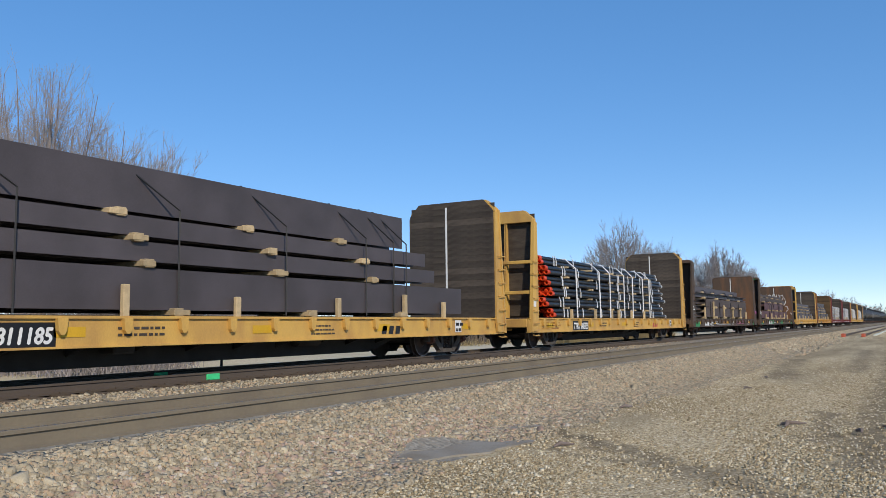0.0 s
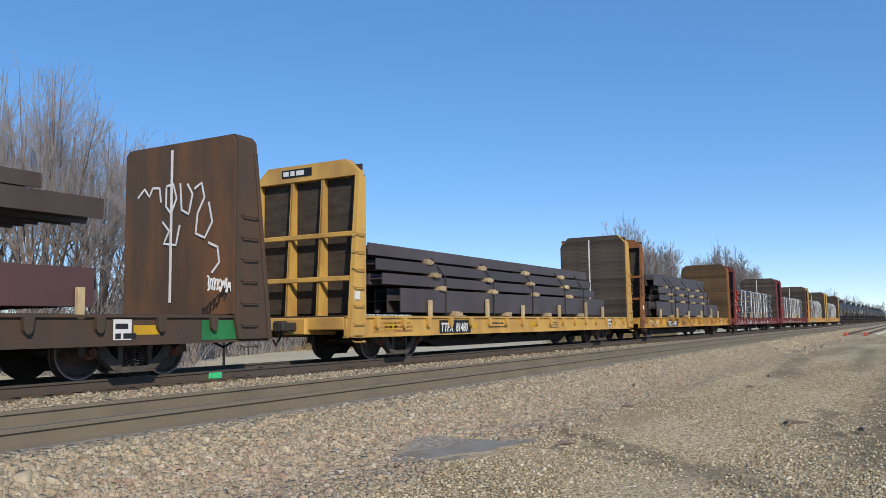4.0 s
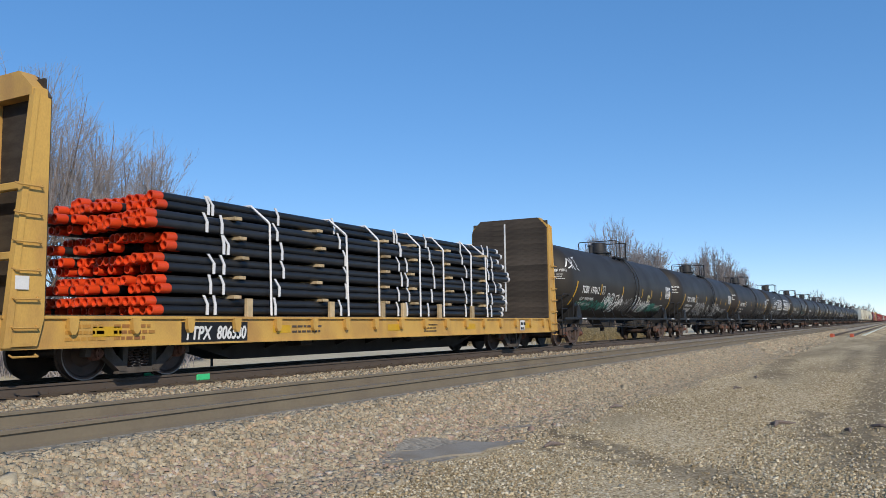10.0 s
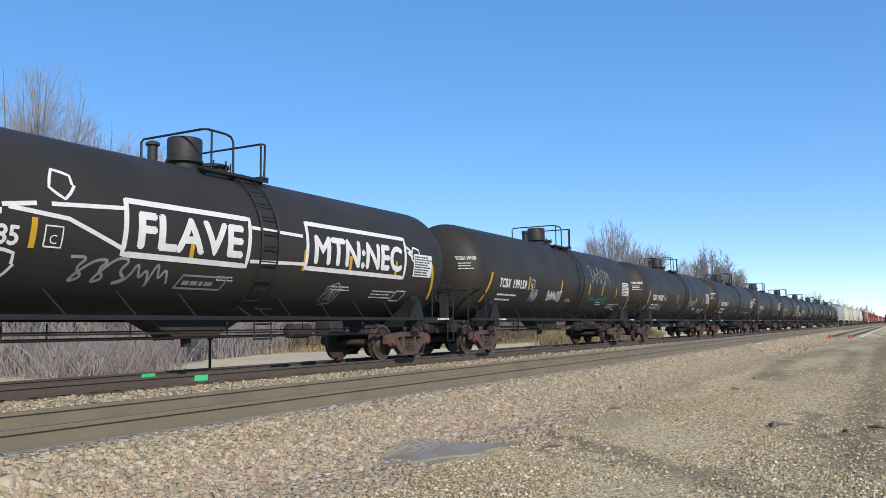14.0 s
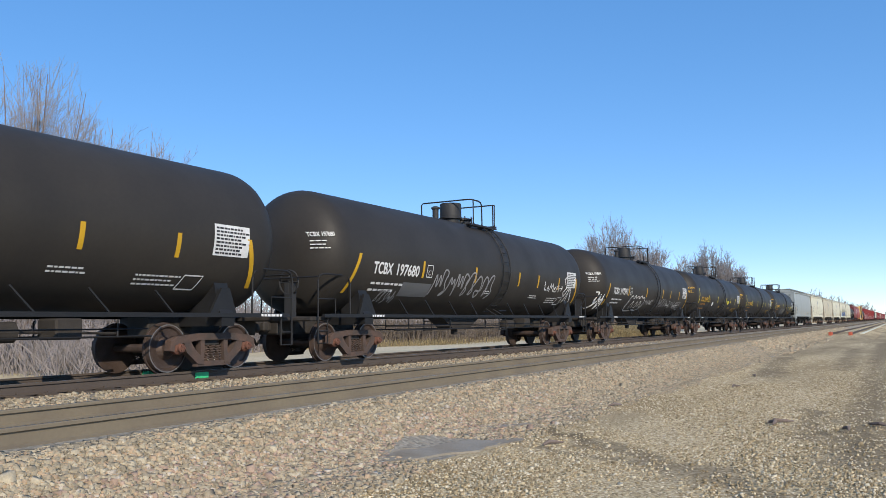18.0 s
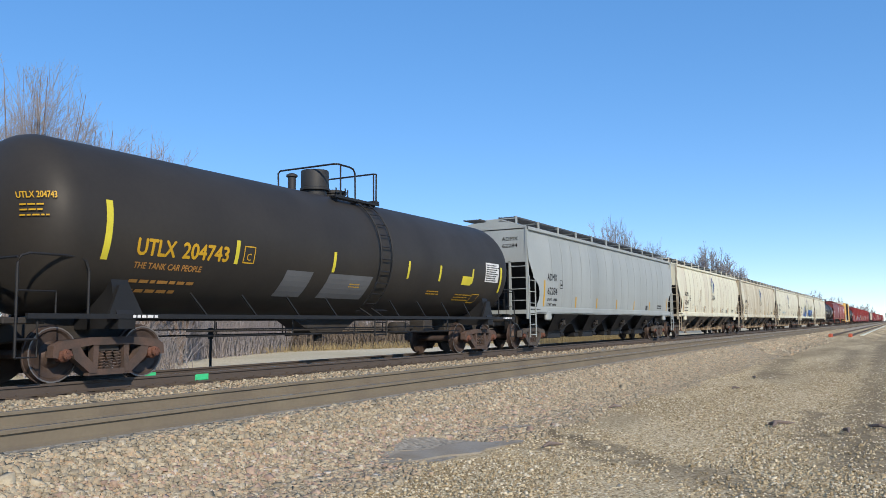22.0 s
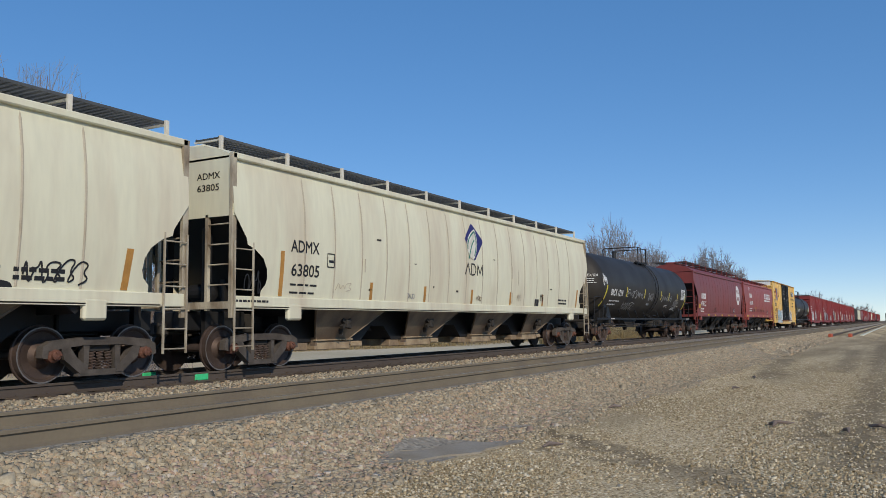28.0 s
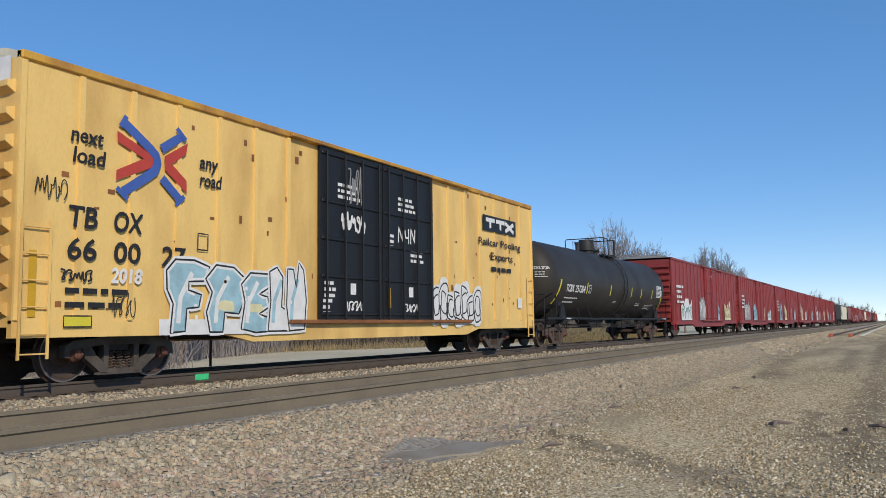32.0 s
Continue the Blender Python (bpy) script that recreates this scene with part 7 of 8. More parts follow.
for x0, z0, x1, z1, word in ((-3.1, 2.1, -0.1, 3.04, "FLAVE"), (1.72, 2.14, 5.8, 3.16, "MTN:NEC")):
    stroke(t, [[(x0, z1), (x1, z1), (x1 - 0.05, z0), (x0 - 0.03, z0 + 0.03), (x0, z1 + 0.03)]], 0.1, pl, M_WHITE, label="thick white sprayed frame")
    write(t, word, 0.86, x0 + 0.2, z0 + 0.17, pl, M_WHITE, 0.03, fit=x1 - x0 - 0.42, name="graffiti_lettering")
stroke(t, [[(-4.5, 2.8), (-3.1, 2.9)], [(-5.2, 2.68), (-4.2, 2.6), (-3.15, 2.22)], [(-5.3, 2.7), (-4.75, 2.78)], [(-0.05, 2.88), (1.55, 2.85)], [(-0.05, 2.2), (1.7, 2.25)], [(5.85, 2.95), (6.1, 2.85), (5.9, 2.8), (6.15, 2.7)]], 0.07, pl, M_WHITE)
stroke(t, [[(-5.9, 2.7), (-5.55, 3.05), (-5.6, 3.3), (-5.9, 3.2)], [(-6.1, 2.62), (-5.3, 2.6)]], 0.09, pl, M_WHITE)
scrawl(t, -4.1, 1.6, 2.1, 0.5, pl, M_GREYSP, 12, 0.05, 5)
for x, z in ((-4.3, 3.15), (6.3, 2.75), (-5.2, 1.85)):
    stroke(t, [[(x + (0.2 + 0.04 * (i % 2)) * math.cos(i * 0.7), z + (0.2 + 0.05 * (i % 2)) * math.sin(i * 0.7)) for i in range(10)]], 0.05, pl, M_WHITE)
stroke(t, [[(-1.75, 1.62), (-0.6, 1.62), (-0.5, 1.85), (-1.65, 1.85), (-1.75, 1.62)], [(2.7, 1.45), (2.75, 1.8), (3.1, 1.9), (3.3, 1.75), (3.2, 1.45), (2.8, 1.4)]], 0.035, pl, M_GREYSP)
bars(t, 1, -1.6, 1.68, 0.9, 0.14, pl, M_GREYSP, 3)
scrawl(t, 2.8, 1.45, 0.4, 0.4, pl, M_GREYSP, 14, 0.03, 3)
t, pl = TANKS[4], shifted(on_tank, 0.35)
for x, z, w, h, m, sd in ((-4.5, 1.7, 0.6, 0.5, M_GREYSP, 15), (-3.0, 1.75, 1.5, 0.45, M_WHITE, 16), (1.6, 2.55, 2.6, 0.8, M_GREYSP, 17), (1.7, 1.8, 2.4, 0.3, M_TEAL, 18)):
    scrawl(t, x, z, w, h, pl, m, sd, 0.05, 5)
t, pl = TANKS[5], shifted(on_tank, 0.3)
scrawl(t, -6.5, 1.6, 1.6, 0.4, pl, M_GREYSP, 19, 0.04, 5)
scrawl(t, 1.5, 1.8, 2.0, 0.6, pl, M_GREYSP, 20, 0.05, 5)
t, pl = TANKS[8], shifted(on_tank, 0.3)
scrawl(t, -4.1, 1.6, 3.9, 0.85, pl, M_GREYSP, 21, 0.055, 9)
scrawl(t, -6.6, 1.4, 0.9, 0.35, pl, M_GREYSP, 41, 0.03, 5)
patch(t, -5.65, 1.6, 1.5, 0.36, pl, M_GREYPATCH, "paint_patch")
stroke(t, [[(4.0, 2.35), (4.05, 2.05), (4.25, 2.05)], [(4.28, 2.12), (4.42, 2.12), (4.36, 2.2)], [(4.42, 2.12), (4.36, 2.04)], [(4.5, 2.0), (4.6, 2.3), (4.7, 2.1), (4.8, 2.3), (4.9, 2.0)], [(4.95, 2.1), (5.1, 2.2), (4.98, 2.02), (5.12, 2.0)], [(5.2, 2.0), (5.25, 2.2), (5.35, 2.22)], [(5.4, 2.25), (5.45, 2.0)], [(5.5, 2.15), (5.8, 2.15), (5.7, 2.25)], [(5.8, 2.15), (5.7, 2.05)]], 0.04, pl, M_WHITE)
stroke(t, [[(6.1, 2.3), (5.95, 2.5), (6.2, 2.6), (6.4, 2.3), (6.0, 2.0), (6.2, 1.85), (6.6, 2.35), (6.3, 2.4)], [(6.5, 2.6), (6.6, 1.55)], [(6.3, 1.6), (6.65, 2.2), (7.05, 1.65)]], 0.05, pl, M_WHITE)
t, pl = TANKS[9], shifted(on_tank, -0.25)
stroke(t, [rounded(l) for l in [[(-3.9, 1.6), (-3.7, 2.0), (-3.3, 2.15), (-3.1, 1.9), (-2.9, 2.2), (-2.7, 1.95), (-2.4, 2.15), (-2.2, 1.95), (-1.9, 2.18), (-1.6, 2.0), (-1.3, 2.1), (-1.05, 1.85), (-1.3, 1.55), (-1.7, 1.4), (-2.2, 1.45), (-2.6, 1.4), (-3.2, 1.38), (-3.7, 1.4), (-3.9, 1.6)],
           [(-3.2, 1.5), (-3.0, 1.95), (-2.75, 1.55)], [(-2.5, 1.6), (-2.3, 1.9), (-2.1, 1.6), (-2.4, 1.55)], [(-1.9, 1.6), (-1.75, 1.95), (-1.5, 1.6)]]], 0.05, pl, M_WHITE)
for x, z, w, h, sd in ((-0.9, 1.7, 1.5, 0.3, 22), (1.7, 1.6, 1.9, 0.5, 23), (3.8, 1.6, 3.0, 0.4, 24), (-8.2, 1.4, 0.5, 0.8, 25)):
    scrawl(t, x, z, w, h, pl, M_WHITE if sd == 25 else M_GREYSP, sd, 0.045, 5 if sd != 25 else 3)
for t, d, rows in ((TANKS[10], -0.15, ((-5.3, 1.1), (-3.8, 1.9), (0.0, 1.1))), (TANKS[11], 0.0, ((-4.8, 3.8), (0.5, 1.9), (2.8, 1.6)))):
    for x, w in rows:
        patch(t, x, 1.5, w, 0.56, shifted(on_tank, d), M_BLACKPATCH, "paint_patch", lean=0.25, label="black paint patch over old graffiti")
for x, w in ((-3.1, 0.9), (-1.6, 1.75)):
    patch(TANKS[12], x, 1.52, w, 0.55, shifted(on_tank, 0.1), M_GREYPATCH, "paint_patch", lean=0.2, label="grey paint patch over old graffiti")
for t, x, m in ((TANKS[10], 2.4, M_LEMON), (TANKS[12], 5.0, M_LEMON), (TANKS[10], -3.2, M_WHITE)):
    patch(t, x, 2.05 if m is M_LEMON else 1.85, 0.6 if m is M_LEMON else 0.4, 0.26, shifted(on_tank, 0, 0.004), m, "placard")
for x, z, w, sd in ((-4.0, 2.05, 2.6, 26), (-0.6, 2.0, 1.0, 27), (2.0, 2.0, 2.4, 28), (5.0, 1.8, 1.0, 29), (-4.6, 1.5, 2.0, 30)):
    scrawl(brc, x, z, w, 0.4, on_tank, M_GREYSP, sd, 0.045, 6)
patch(brc, -4.2, 1.75, 1.0, 0.5, shifted(on_tank, 0, 0.003), M_BLACKPATCH, "paint_patch")
scrawl(brc, -8.05, 2.5, 0.5, 0.7, on_tank, M_WHITE, 31, 0.04, 3)


def leaf_logo(h, d=0.0):
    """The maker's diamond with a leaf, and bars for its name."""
    pl = shifted(on_hopper, d)
    outline(h, [(-0.61, 3.43), (-0.5, 3.56), (-0.12, 3.91), (-0.05, 3.94), (0.02, 3.91), (0.53, 3.5), (0.58, 3.42), (0.53, 3.35), (0.02, 2.84), (-0.04, 2.81), (-0.14, 2.9)], pl, M_NAVY)
    outline(h, [(0.11, 3.79), (-0.17, 3.68), (-0.41, 3.48), (-0.5, 3.25), (-0.48, 3.09), (-0.36, 2.93), (-0.14, 2.82), (-0.04, 2.89), (0.1, 3.08), (0.18, 3.32), (0.17, 3.55)], pl, M_PALE, lift=0.005)
    stroke(h, [rounded([(-0.46, 3.14), (-0.44, 3.31), (-0.32, 3.49), (-0.12, 3.62), (0.07, 3.71)]), rounded([(0.07, 3.71), (0.11, 3.54), (0.12, 3.34), (0.06, 3.12), (-0.04, 2.95)]), rounded([(-0.41, 2.85), (-0.33, 3.02), (-0.2, 3.26), (-0.01, 3.44)])], 0.05, pl, M_TEAL, "logo", 0.008)
    stroke(h, [[(-0.64, 2.36), (-0.46, 2.71), (-0.32, 2.36)], [(-0.24, 2.36), (-0.24, 2.7), (-0.06, 2.69), (0.05, 2.58), (0.04, 2.48), (-0.04, 2.38), (-0.24, 2.36)], [(0.15, 2.36), (0.18, 2.7), (0.33, 2.41), (0.49, 2.7), (0.51, 2.36)]], 0.045, pl, M_DARKTXT, "logo")


for h in HOPPERS[1:]:
    leaf_logo(h)
for i, h in enumerate(HOPPERS):
    stroke(h, [[(-7.35, 2.2), (-7.1, 2.2), (-7.1, 2.5), (-7.35, 2.5), (-7.35, 2.2)]], 0.025, on_hopper, M_DARKTXT, "lettering")
    bars(h, 1, -7.29, 2.3, 0.12, 0.11, on_hopper, M_DARKTXT, 2)
    patch(h, 4.75, 1.5, 0.36, 0.24, on_hopper, M_DARKTXT, "data_panel", steps=1)
    bars(h, 2, 7.0, 1.72, 0.9, 0.12, on_hopper, M_DARKTXT, 4)
    bars(h, 1, -10.3, 1.36, 1.1, 0.08, flat_side(1.53), M_DARKTXT, 4)
    end = lambda a, b: (-10.326, -a, b)
    write(h, "ADMX", 0.19, 0.55, 3.82, end, M_DARKTXT, 0.002, fit=0.62)
    write(h, ("62284", "63243", "63129", "63069", "63011", "63805")[i], 0.19, 0.55, 3.58, end, M_DARKTXT, 0.002, fit=0.6)
    bars(h, 4, -0.9, 3.5, 0.9, 0.09, end, M_SEAM, 5)
    if i:
        rr = random.Random(300 + i)
        for k in range(5):   # small tags and rust runs above the sill
            x = -6.4 + 2.9 * k + rr.uniform(-0.9, 0.9)
            scrawl(h, x, rr.uniform(1.5, 1.8), rr.uniform(0.25, 0.9), rr.uniform(0.15, 0.35), on_hopper, (M_SEAM, M_GREYSP, M_CHUTE, M_SEAM, M_DARKTXT)[(i + k) % 5], 400 + 7 * i + k, 0.02, rr.choice((2, 3, 4)))
            x = rr.uniform(-7.5, 7.5)
            patch(h, x, rr.uniform(1.5, 2.4), rr.uniform(0.02, 0.06), rr.uniform(0.25, 0.8), on_hopper, M_RUSTY if k == 2 else M_SEAM, "rust_run")
        for k in range(7):   # scuffs
            x, z = rr.uniform(-7.5, 8.0), rr.uniform(1.55, 3.6)
            patch(h, x, z, rr.uniform(0.05, 0.2), rr.uniform(0.02, 0.06), on_hopper, M_UNDER, "scuff", steps=1)
h = HOPPERS[2]
scrawl(h, -10.2, 3.4, 1.1, 0.35, on_hopper, M_WHITE, 32, 0.04, 4)
h = HOPPERS[3]
scrawl(h, -5.6, 1.6, 2.6, 0.45, on_hopper, M_LBLUE, 33, 0.05, 6)
h = HOPPERS[4]
# the big blue and cream piece
STEMS = [([(1.6, 3.1), (1.41, 2.74), (1.22, 2.35)], 0.36), ([(2.63, 3.12), (2.43, 2.76), (2.26, 2.36)], 0.36), ([(4.34, 2.82), (4.21, 2.61), (4.07, 2.36)], 0.34), ([(5.85, 3.12), (5.75, 2.84), (5.62, 2.4)], 0.36),
         ([(2.62, 2.44), (3.07, 2.54), (3.45, 2.56), (3.75, 2.42)], 0.3), ([(4.33, 2.48), (4.74, 2.64), (5.15, 2.66), (5.2, 2.48)], 0.28), ([(6.55, 2.9), (6.31, 2.68), (5.83, 2.39)], 0.14)]
LEGS = [([(1.24, 2.38), (1.13, 2.16), (0.94, 1.78)], 0.29), ([(2.25, 2.38), (2.07, 2.08), (1.83, 1.76)], 0.29), ([(0.8, 2.04), (1.05, 2.13), (1.61, 2.25), (2.27, 2.36), (2.92, 2.36), (3.5, 2.34)], 0.2),
        ([(3.07, 2.34), (2.78, 2.04), (2.55, 1.72)], 0.36), ([(3.71, 2.36), (3.5, 2.03), (3.25, 1.74)], 0.36), ([(4.13, 2.38), (3.92, 2.05), (3.68, 1.74)], 0.34), ([(5.15, 2.42), (4.94, 2.11), (4.68, 1.76)], 0.3),
        ([(5.63, 2.38), (5.48, 2.1), (5.24, 1.74)], 0.34), ([(5.63, 2.28), (6.04, 2.28), (6.42, 2.06), (6.63, 1.76)], 0.24)]
FEET = [([(1.0, 1.86), (0.75, 1.53), (0.7, 1.4)], 0.36), ([(1.9, 1.85), (1.65, 1.52), (1.6, 1.4)], 0.36), ([(2.64, 1.82), (2.46, 1.55), (2.9, 1.42)], 0.28), ([(3.39, 1.85), (3.09, 1.57), (2.72, 1.42)], 0.3), ([(3.76, 1.87), (3.59, 1.53), (3.64, 1.4)], 0.3),
        ([(4.8, 1.92), (4.51, 1.55), (4.58, 1.4)], 0.3), ([(5.3, 1.88), (5.06, 1.57), (5.08, 1.4)], 0.34), ([(6.2, 1.9), (6.5, 1.62), (7.1, 1.52)], 0.22), ([(0.36, 1.73), (0.6, 1.88), (0.95, 2.08)], 0.06)]
fat_lines(h, STEMS[:4] + LEGS + FEET, on_hopper, M_DARKTXT, "graffiti_shadow", 0.001, dx=-0.2, dz=-0.06)
fat_lines(h, STEMS + LEGS, on_hopper, M_DARKTXT, "graffiti_shadow", 0.006, grow=0.045)
fat_lines(h, STEMS, on_hopper, M_CREAMSP, "graffiti_fill", 0.012)
fat_lines(h, LEGS, on_hopper, M_BLUE, "graffiti_fill", 0.015)
outline(h, [(-4.1, 1.55), (-3.2, 1.42), (-1.7, 1.42), (-1.0, 2.6), (-1.5, 2.3), (-1.9, 1.75), (-2.3, 1.9), (-1.2, 2.95), (-2.3, 3.0), (-2.4, 2.6), (-2.7, 3.3), (-3.3, 3.15), (-4.0, 2.4)], on_hopper, M_DARKTXT, "graffiti_shadow", 0.001)
outline(h, [(-4.0, 2.2), (-3.3, 2.95), (-2.8, 3.2), (-2.45, 3.05), (-2.3, 2.5), (-2.55, 2.95), (-2.9, 3.0), (-3.3, 2.6), (-3.6, 2.1)], on_hopper, M_CREAMSP, "graffiti_fill", 0.004)
outline(h, [(-2.35, 2.9), (-1.4, 2.88), (-1.75, 2.35), (-2.1, 2.5), (-2.0, 2.0), (-2.45, 2.2)], on_hopper, M_CREAMSP, "graffiti_fill", 0.0045)
outline(h, [(-3.9, 2.15), (-3.55, 2.1), (-3.1, 1.6), (-2.6, 2.1), (-2.3, 2.2), (-1.95, 1.95), (-2.4, 1.7), (-1.9, 1.6), (-1.15, 2.4), (-1.6, 1.5), (-3.0, 1.48), (-3.6, 1.6)], on_hopper, M_BLUE, "graffiti_fill", 0.007)
outline(h, [(-5.6, 1.6), (-4.6, 1.5), (-4.1, 2.6), (-4.2, 3.1), (-4.6, 3.15), (-5.0, 2.5)], on_hopper, M_BLUE, "graffiti_fill", 0.007)
outline(h, [(-5.3, 2.4), (-4.7, 2.6), (-4.15, 2.95), (-4.5, 3.2), (-5.1, 2.9)], on_hopper, M_CREAMSP, "graffiti_fill", 0.009)
scrawl(h, -1.2, 1.6, 0.9, 0.4, on_hopper, M_DARKTXT, 35, 0.03, 4)
scrawl(h, 7.1, 1.55, 1.2, 0.4, on_hopper, M_DARKTXT, 36, 0.03, 5)
scrawl(HOPPERS[5], -10.0, 1.5, 0.5, 0.5, on_hopper, M_DARKTXT, 37, 0.03, 3)

# red hoppers
write(r1, "474622", 0.48, -7.3, 1.93, on_hopper, M_WHITE, 0.008, fit=1.55)
for k in range(4):
    patch(r1, -7.2 + 0.36 * k, 2.4, 0.27, 0.36, on_hopper, M_WHITE, "logo", lean=0.06, steps=2)
bars(r1, 2, -7.3, 1.7, 1.0, 0.16, on_hopper, M_WHITE, 6)
patch(r1, -7.9, 1.78, 0.5, 0.26, on_hopper, M_STRIPE)
for x in (-5.2, -2.9, -0.4, 2.3, 5.0):
    patch(r1, x, 1.29, 0.5, 0.12, flat_side(1.53), M_STRIPE, steps=1)
outline(r1, [(6.6 + 0.78 * math.cos(i * math.pi / 14), 2.96 + 0.78 * math.sin(i * math.pi / 14)) for i in range(28)], on_hopper, M_WHITE, "emblem", label="round white emblem")
for k in range(4):
    a = k * math.pi / 2 + math.pi / 4
    outline(r1, [(6.6 + 0.4 * math.cos(a) + 0.2 * math.cos(a + j * math.pi / 2), 2.96 + 0.4 * math.sin(a) + 0.2 * math.sin(a + j * math.pi / 2)) for j in range(4)], on_hopper, M_RED_HOP, "emblem", 0.004)
scrawl(r1, -2.9, 1.55, 0.9, 0.4, on_hopper, M_UNDER, 42, 0.03, 4)
scrawl(r1, 3.0, 1.5, 0.8, 0.5, on_hopper, M_UNDER, 43, 0.03, 3)
write(r2, "484288", 0.46, -6.15, 2.35, on_hopper, M_WHITE, 0.008, fit=1.8)
for k in range(4):
    patch(r2, -6.1 + 0.31 * k, 2.93, 0.23, 0.38, on_hopper, M_WHITE, "logo", steps=2)
bars(r2, 2, -6.15, 1.95, 1.7, 0.18, on_hopper, M_WHITE, 6)
bars(r2, 3, -6.2, 3.8, 0.6, 0.1, on_hopper, M_WHITE, 7)
stroke(r2, [[(2.5, 2.86), (6.3, 2.86)], [(2.6, 2.8), (6.0, 2.82)]], 0.08, on_hopper, M_WHITE, "logo")
for i in range(4):
    outline(r2, [(2.75 + i * 0.95, 3.0), (3.5 + i * 0.95, 3.0), (3.65 + i * 0.95, 3.5), (2.95 + i * 0.95, 3.5)], on_hopper, M_WHITE, "logo")
    outline(r2, [(3.02 + i * 0.95, 3.14), (3.3 + i * 0.95, 3.14), (3.38 + i * 0.95, 3.36), (3.1 + i * 0.95, 3.36)], on_hopper, M_RED_HOP2, "logo", 0.005)
for x, w in ((-7.6, 1.0), (-4.5, 0.55), (-1.4, 0.5), (1.6, 0.5), (4.4, 0.45)):
    patch(r2, x, 1.3, w, 0.13, flat_side(1.53), M_STRIPE, steps=1)
for x, w, sd in ((-5.1, 0.7, 44), (-3.9, 0.8, 45), (-2.2, 1.5, 46), (-0.4, 1.5, 47), (1.5, 0.8, 48)):
    scrawl(r2, x, 1.72, w, 0.28, on_hopper, M_UNDER, sd, 0.035, 5)
for x in (-3.15, 1.0):
    bars(r2, 4, x, 2.1, 0.8, 0.09, on_hopper, M_ORANGE_STRIPE, 8)
for r in (r1, r2):
    patch(r, 4.6 if r is r1 else 4.3, 1.55, 0.5, 0.35, on_hopper, M_DARKTXT, "data_panel", steps=1)
    bars(r, 2, 4.7 if r is r1 else 4.4, 1.75, 0.35, 0.13, shifted(on_hopper, 0, 0.004), M_WHITE, 9)

# yellow box car
patch(tb, -1.3, 4.45, 2.6, 0.55, lambda a, b: (-9.7, -a, b), M_WHITE, "end_panel", steps=1, label="white upper end panel")
pl = flat_side(1.54)
write(tb, "next", 0.36, -8.84, 3.83, pl, M_DARKTXT, 0.008, 0.12, fit=0.6)
write(tb, "load", 0.36, -8.8, 3.5, pl, M_DARKTXT, 0.008, 0.12, fit=0.6)
write(tb, "any", 0.36, -6.12, 3.83, pl, M_DARKTXT, 0.008, 0.12, fit=0.45)
write(tb, "road", 0.36, -6.12, 3.5, pl, M_DARKTXT, 0.008, 0.12, fit=0.55)
pl2 = flat_side(1.539)
outline(tb, [(-7.96, 4.16), (-7.94, 3.97), (-7.4, 3.78), (-7.96, 3.49), (-7.96, 3.32), (-7.2, 3.66), (-7.18, 3.86)], pl2, M_REDLOGO, "logo", 0.001)
outline(tb, [(-6.41, 4.24), (-6.45, 4.02), (-6.78, 3.79), (-6.43, 3.54), (-6.42, 3.3), (-6.93, 3.66), (-6.95, 3.9)], pl2, M_REDLOGO, "logo", 0.001)
stroke(tb, [[(-7.85, 4.34), (-7.3, 4.0), (-7.14, 3.88), (-7.1, 3.75), (-7.16, 3.6), (-7.35, 3.46), (-7.82, 3.14)]], 0.17, pl2, M_BLUELOGO, "logo", 0.003)
stroke(tb, [[(-7.02, 4.02), (-6.52, 4.36)], [(-7.0, 3.5), (-6.55, 3.14)]], 0.16, pl2, M_BLUELOGO, "logo", 0.003)
stroke(tb, [[(-7.78, 4.44), (-7.9, 4.24)], [(-7.95, 3.2), (-7.72, 3.03)], [(-6.68, 4.46), (-6.46, 4.28)], [(-6.68, 3.06), (-6.48, 3.24)]], 0.09, pl2, M_BLUELOGO, "logo", 0.006)
write(tb, "TB", 0.48, -8.85, 2.47, pl, M_DARKTXT, 0.01, 0.1, fit=0.54)
write(tb, "OX", 0.48, -8.0, 2.47, pl, M_DARKTXT, 0.01, 0.1, fit=0.58)
for x, w in ((-8.85, "66"), (-7.98, "00"), (-6.98, "27")):
    write(tb, w, 0.48, x, 1.96, pl, M_DARKTXT, 0.01, 0.05, fit=0.54)
write(tb, "2018", 0.34, -8.02, 1.62, pl, M_WHITE, 0.012, 0.1, fit=0.62, name="graffiti_lettering")
bars(tb, 2, -8.85, 1.42, 1.4, 0.22, pl, M_DARKTXT, 3, gap=0.6)
scrawl(tb, -8.95, 1.6, 0.6, 0.2, pl, M_DARKTXT, 50, 0.03, 5)
scrawl(tb, -9.4, 2.85, 0.55, 0.4, pl, M_UNDER, 51, 0.02, 4)
scrawl(tb, -8.0, 1.02, 0.5, 0.45, pl, M_UNDER, 52, 0.02, 4)
patch(tb, -8.86, 0.9, 0.5, 0.17, pl, M_LEMON, "placard", steps=1)
stroke(tb, [[(-8.86, 0.9), (-8.36, 0.9), (-8.36, 1.07), (-8.86, 1.07), (-8.86, 0.9)]], 0.02, pl, M_DARKTXT, "placard", 0.004)
stroke(tb, [[(-6.13, 2.3), (-5.88, 2.3), (-5.88, 2.6), (-6.13, 2.6), (-6.13, 2.3)]], 0.025, pl, M_DARKTXT, "lettering")
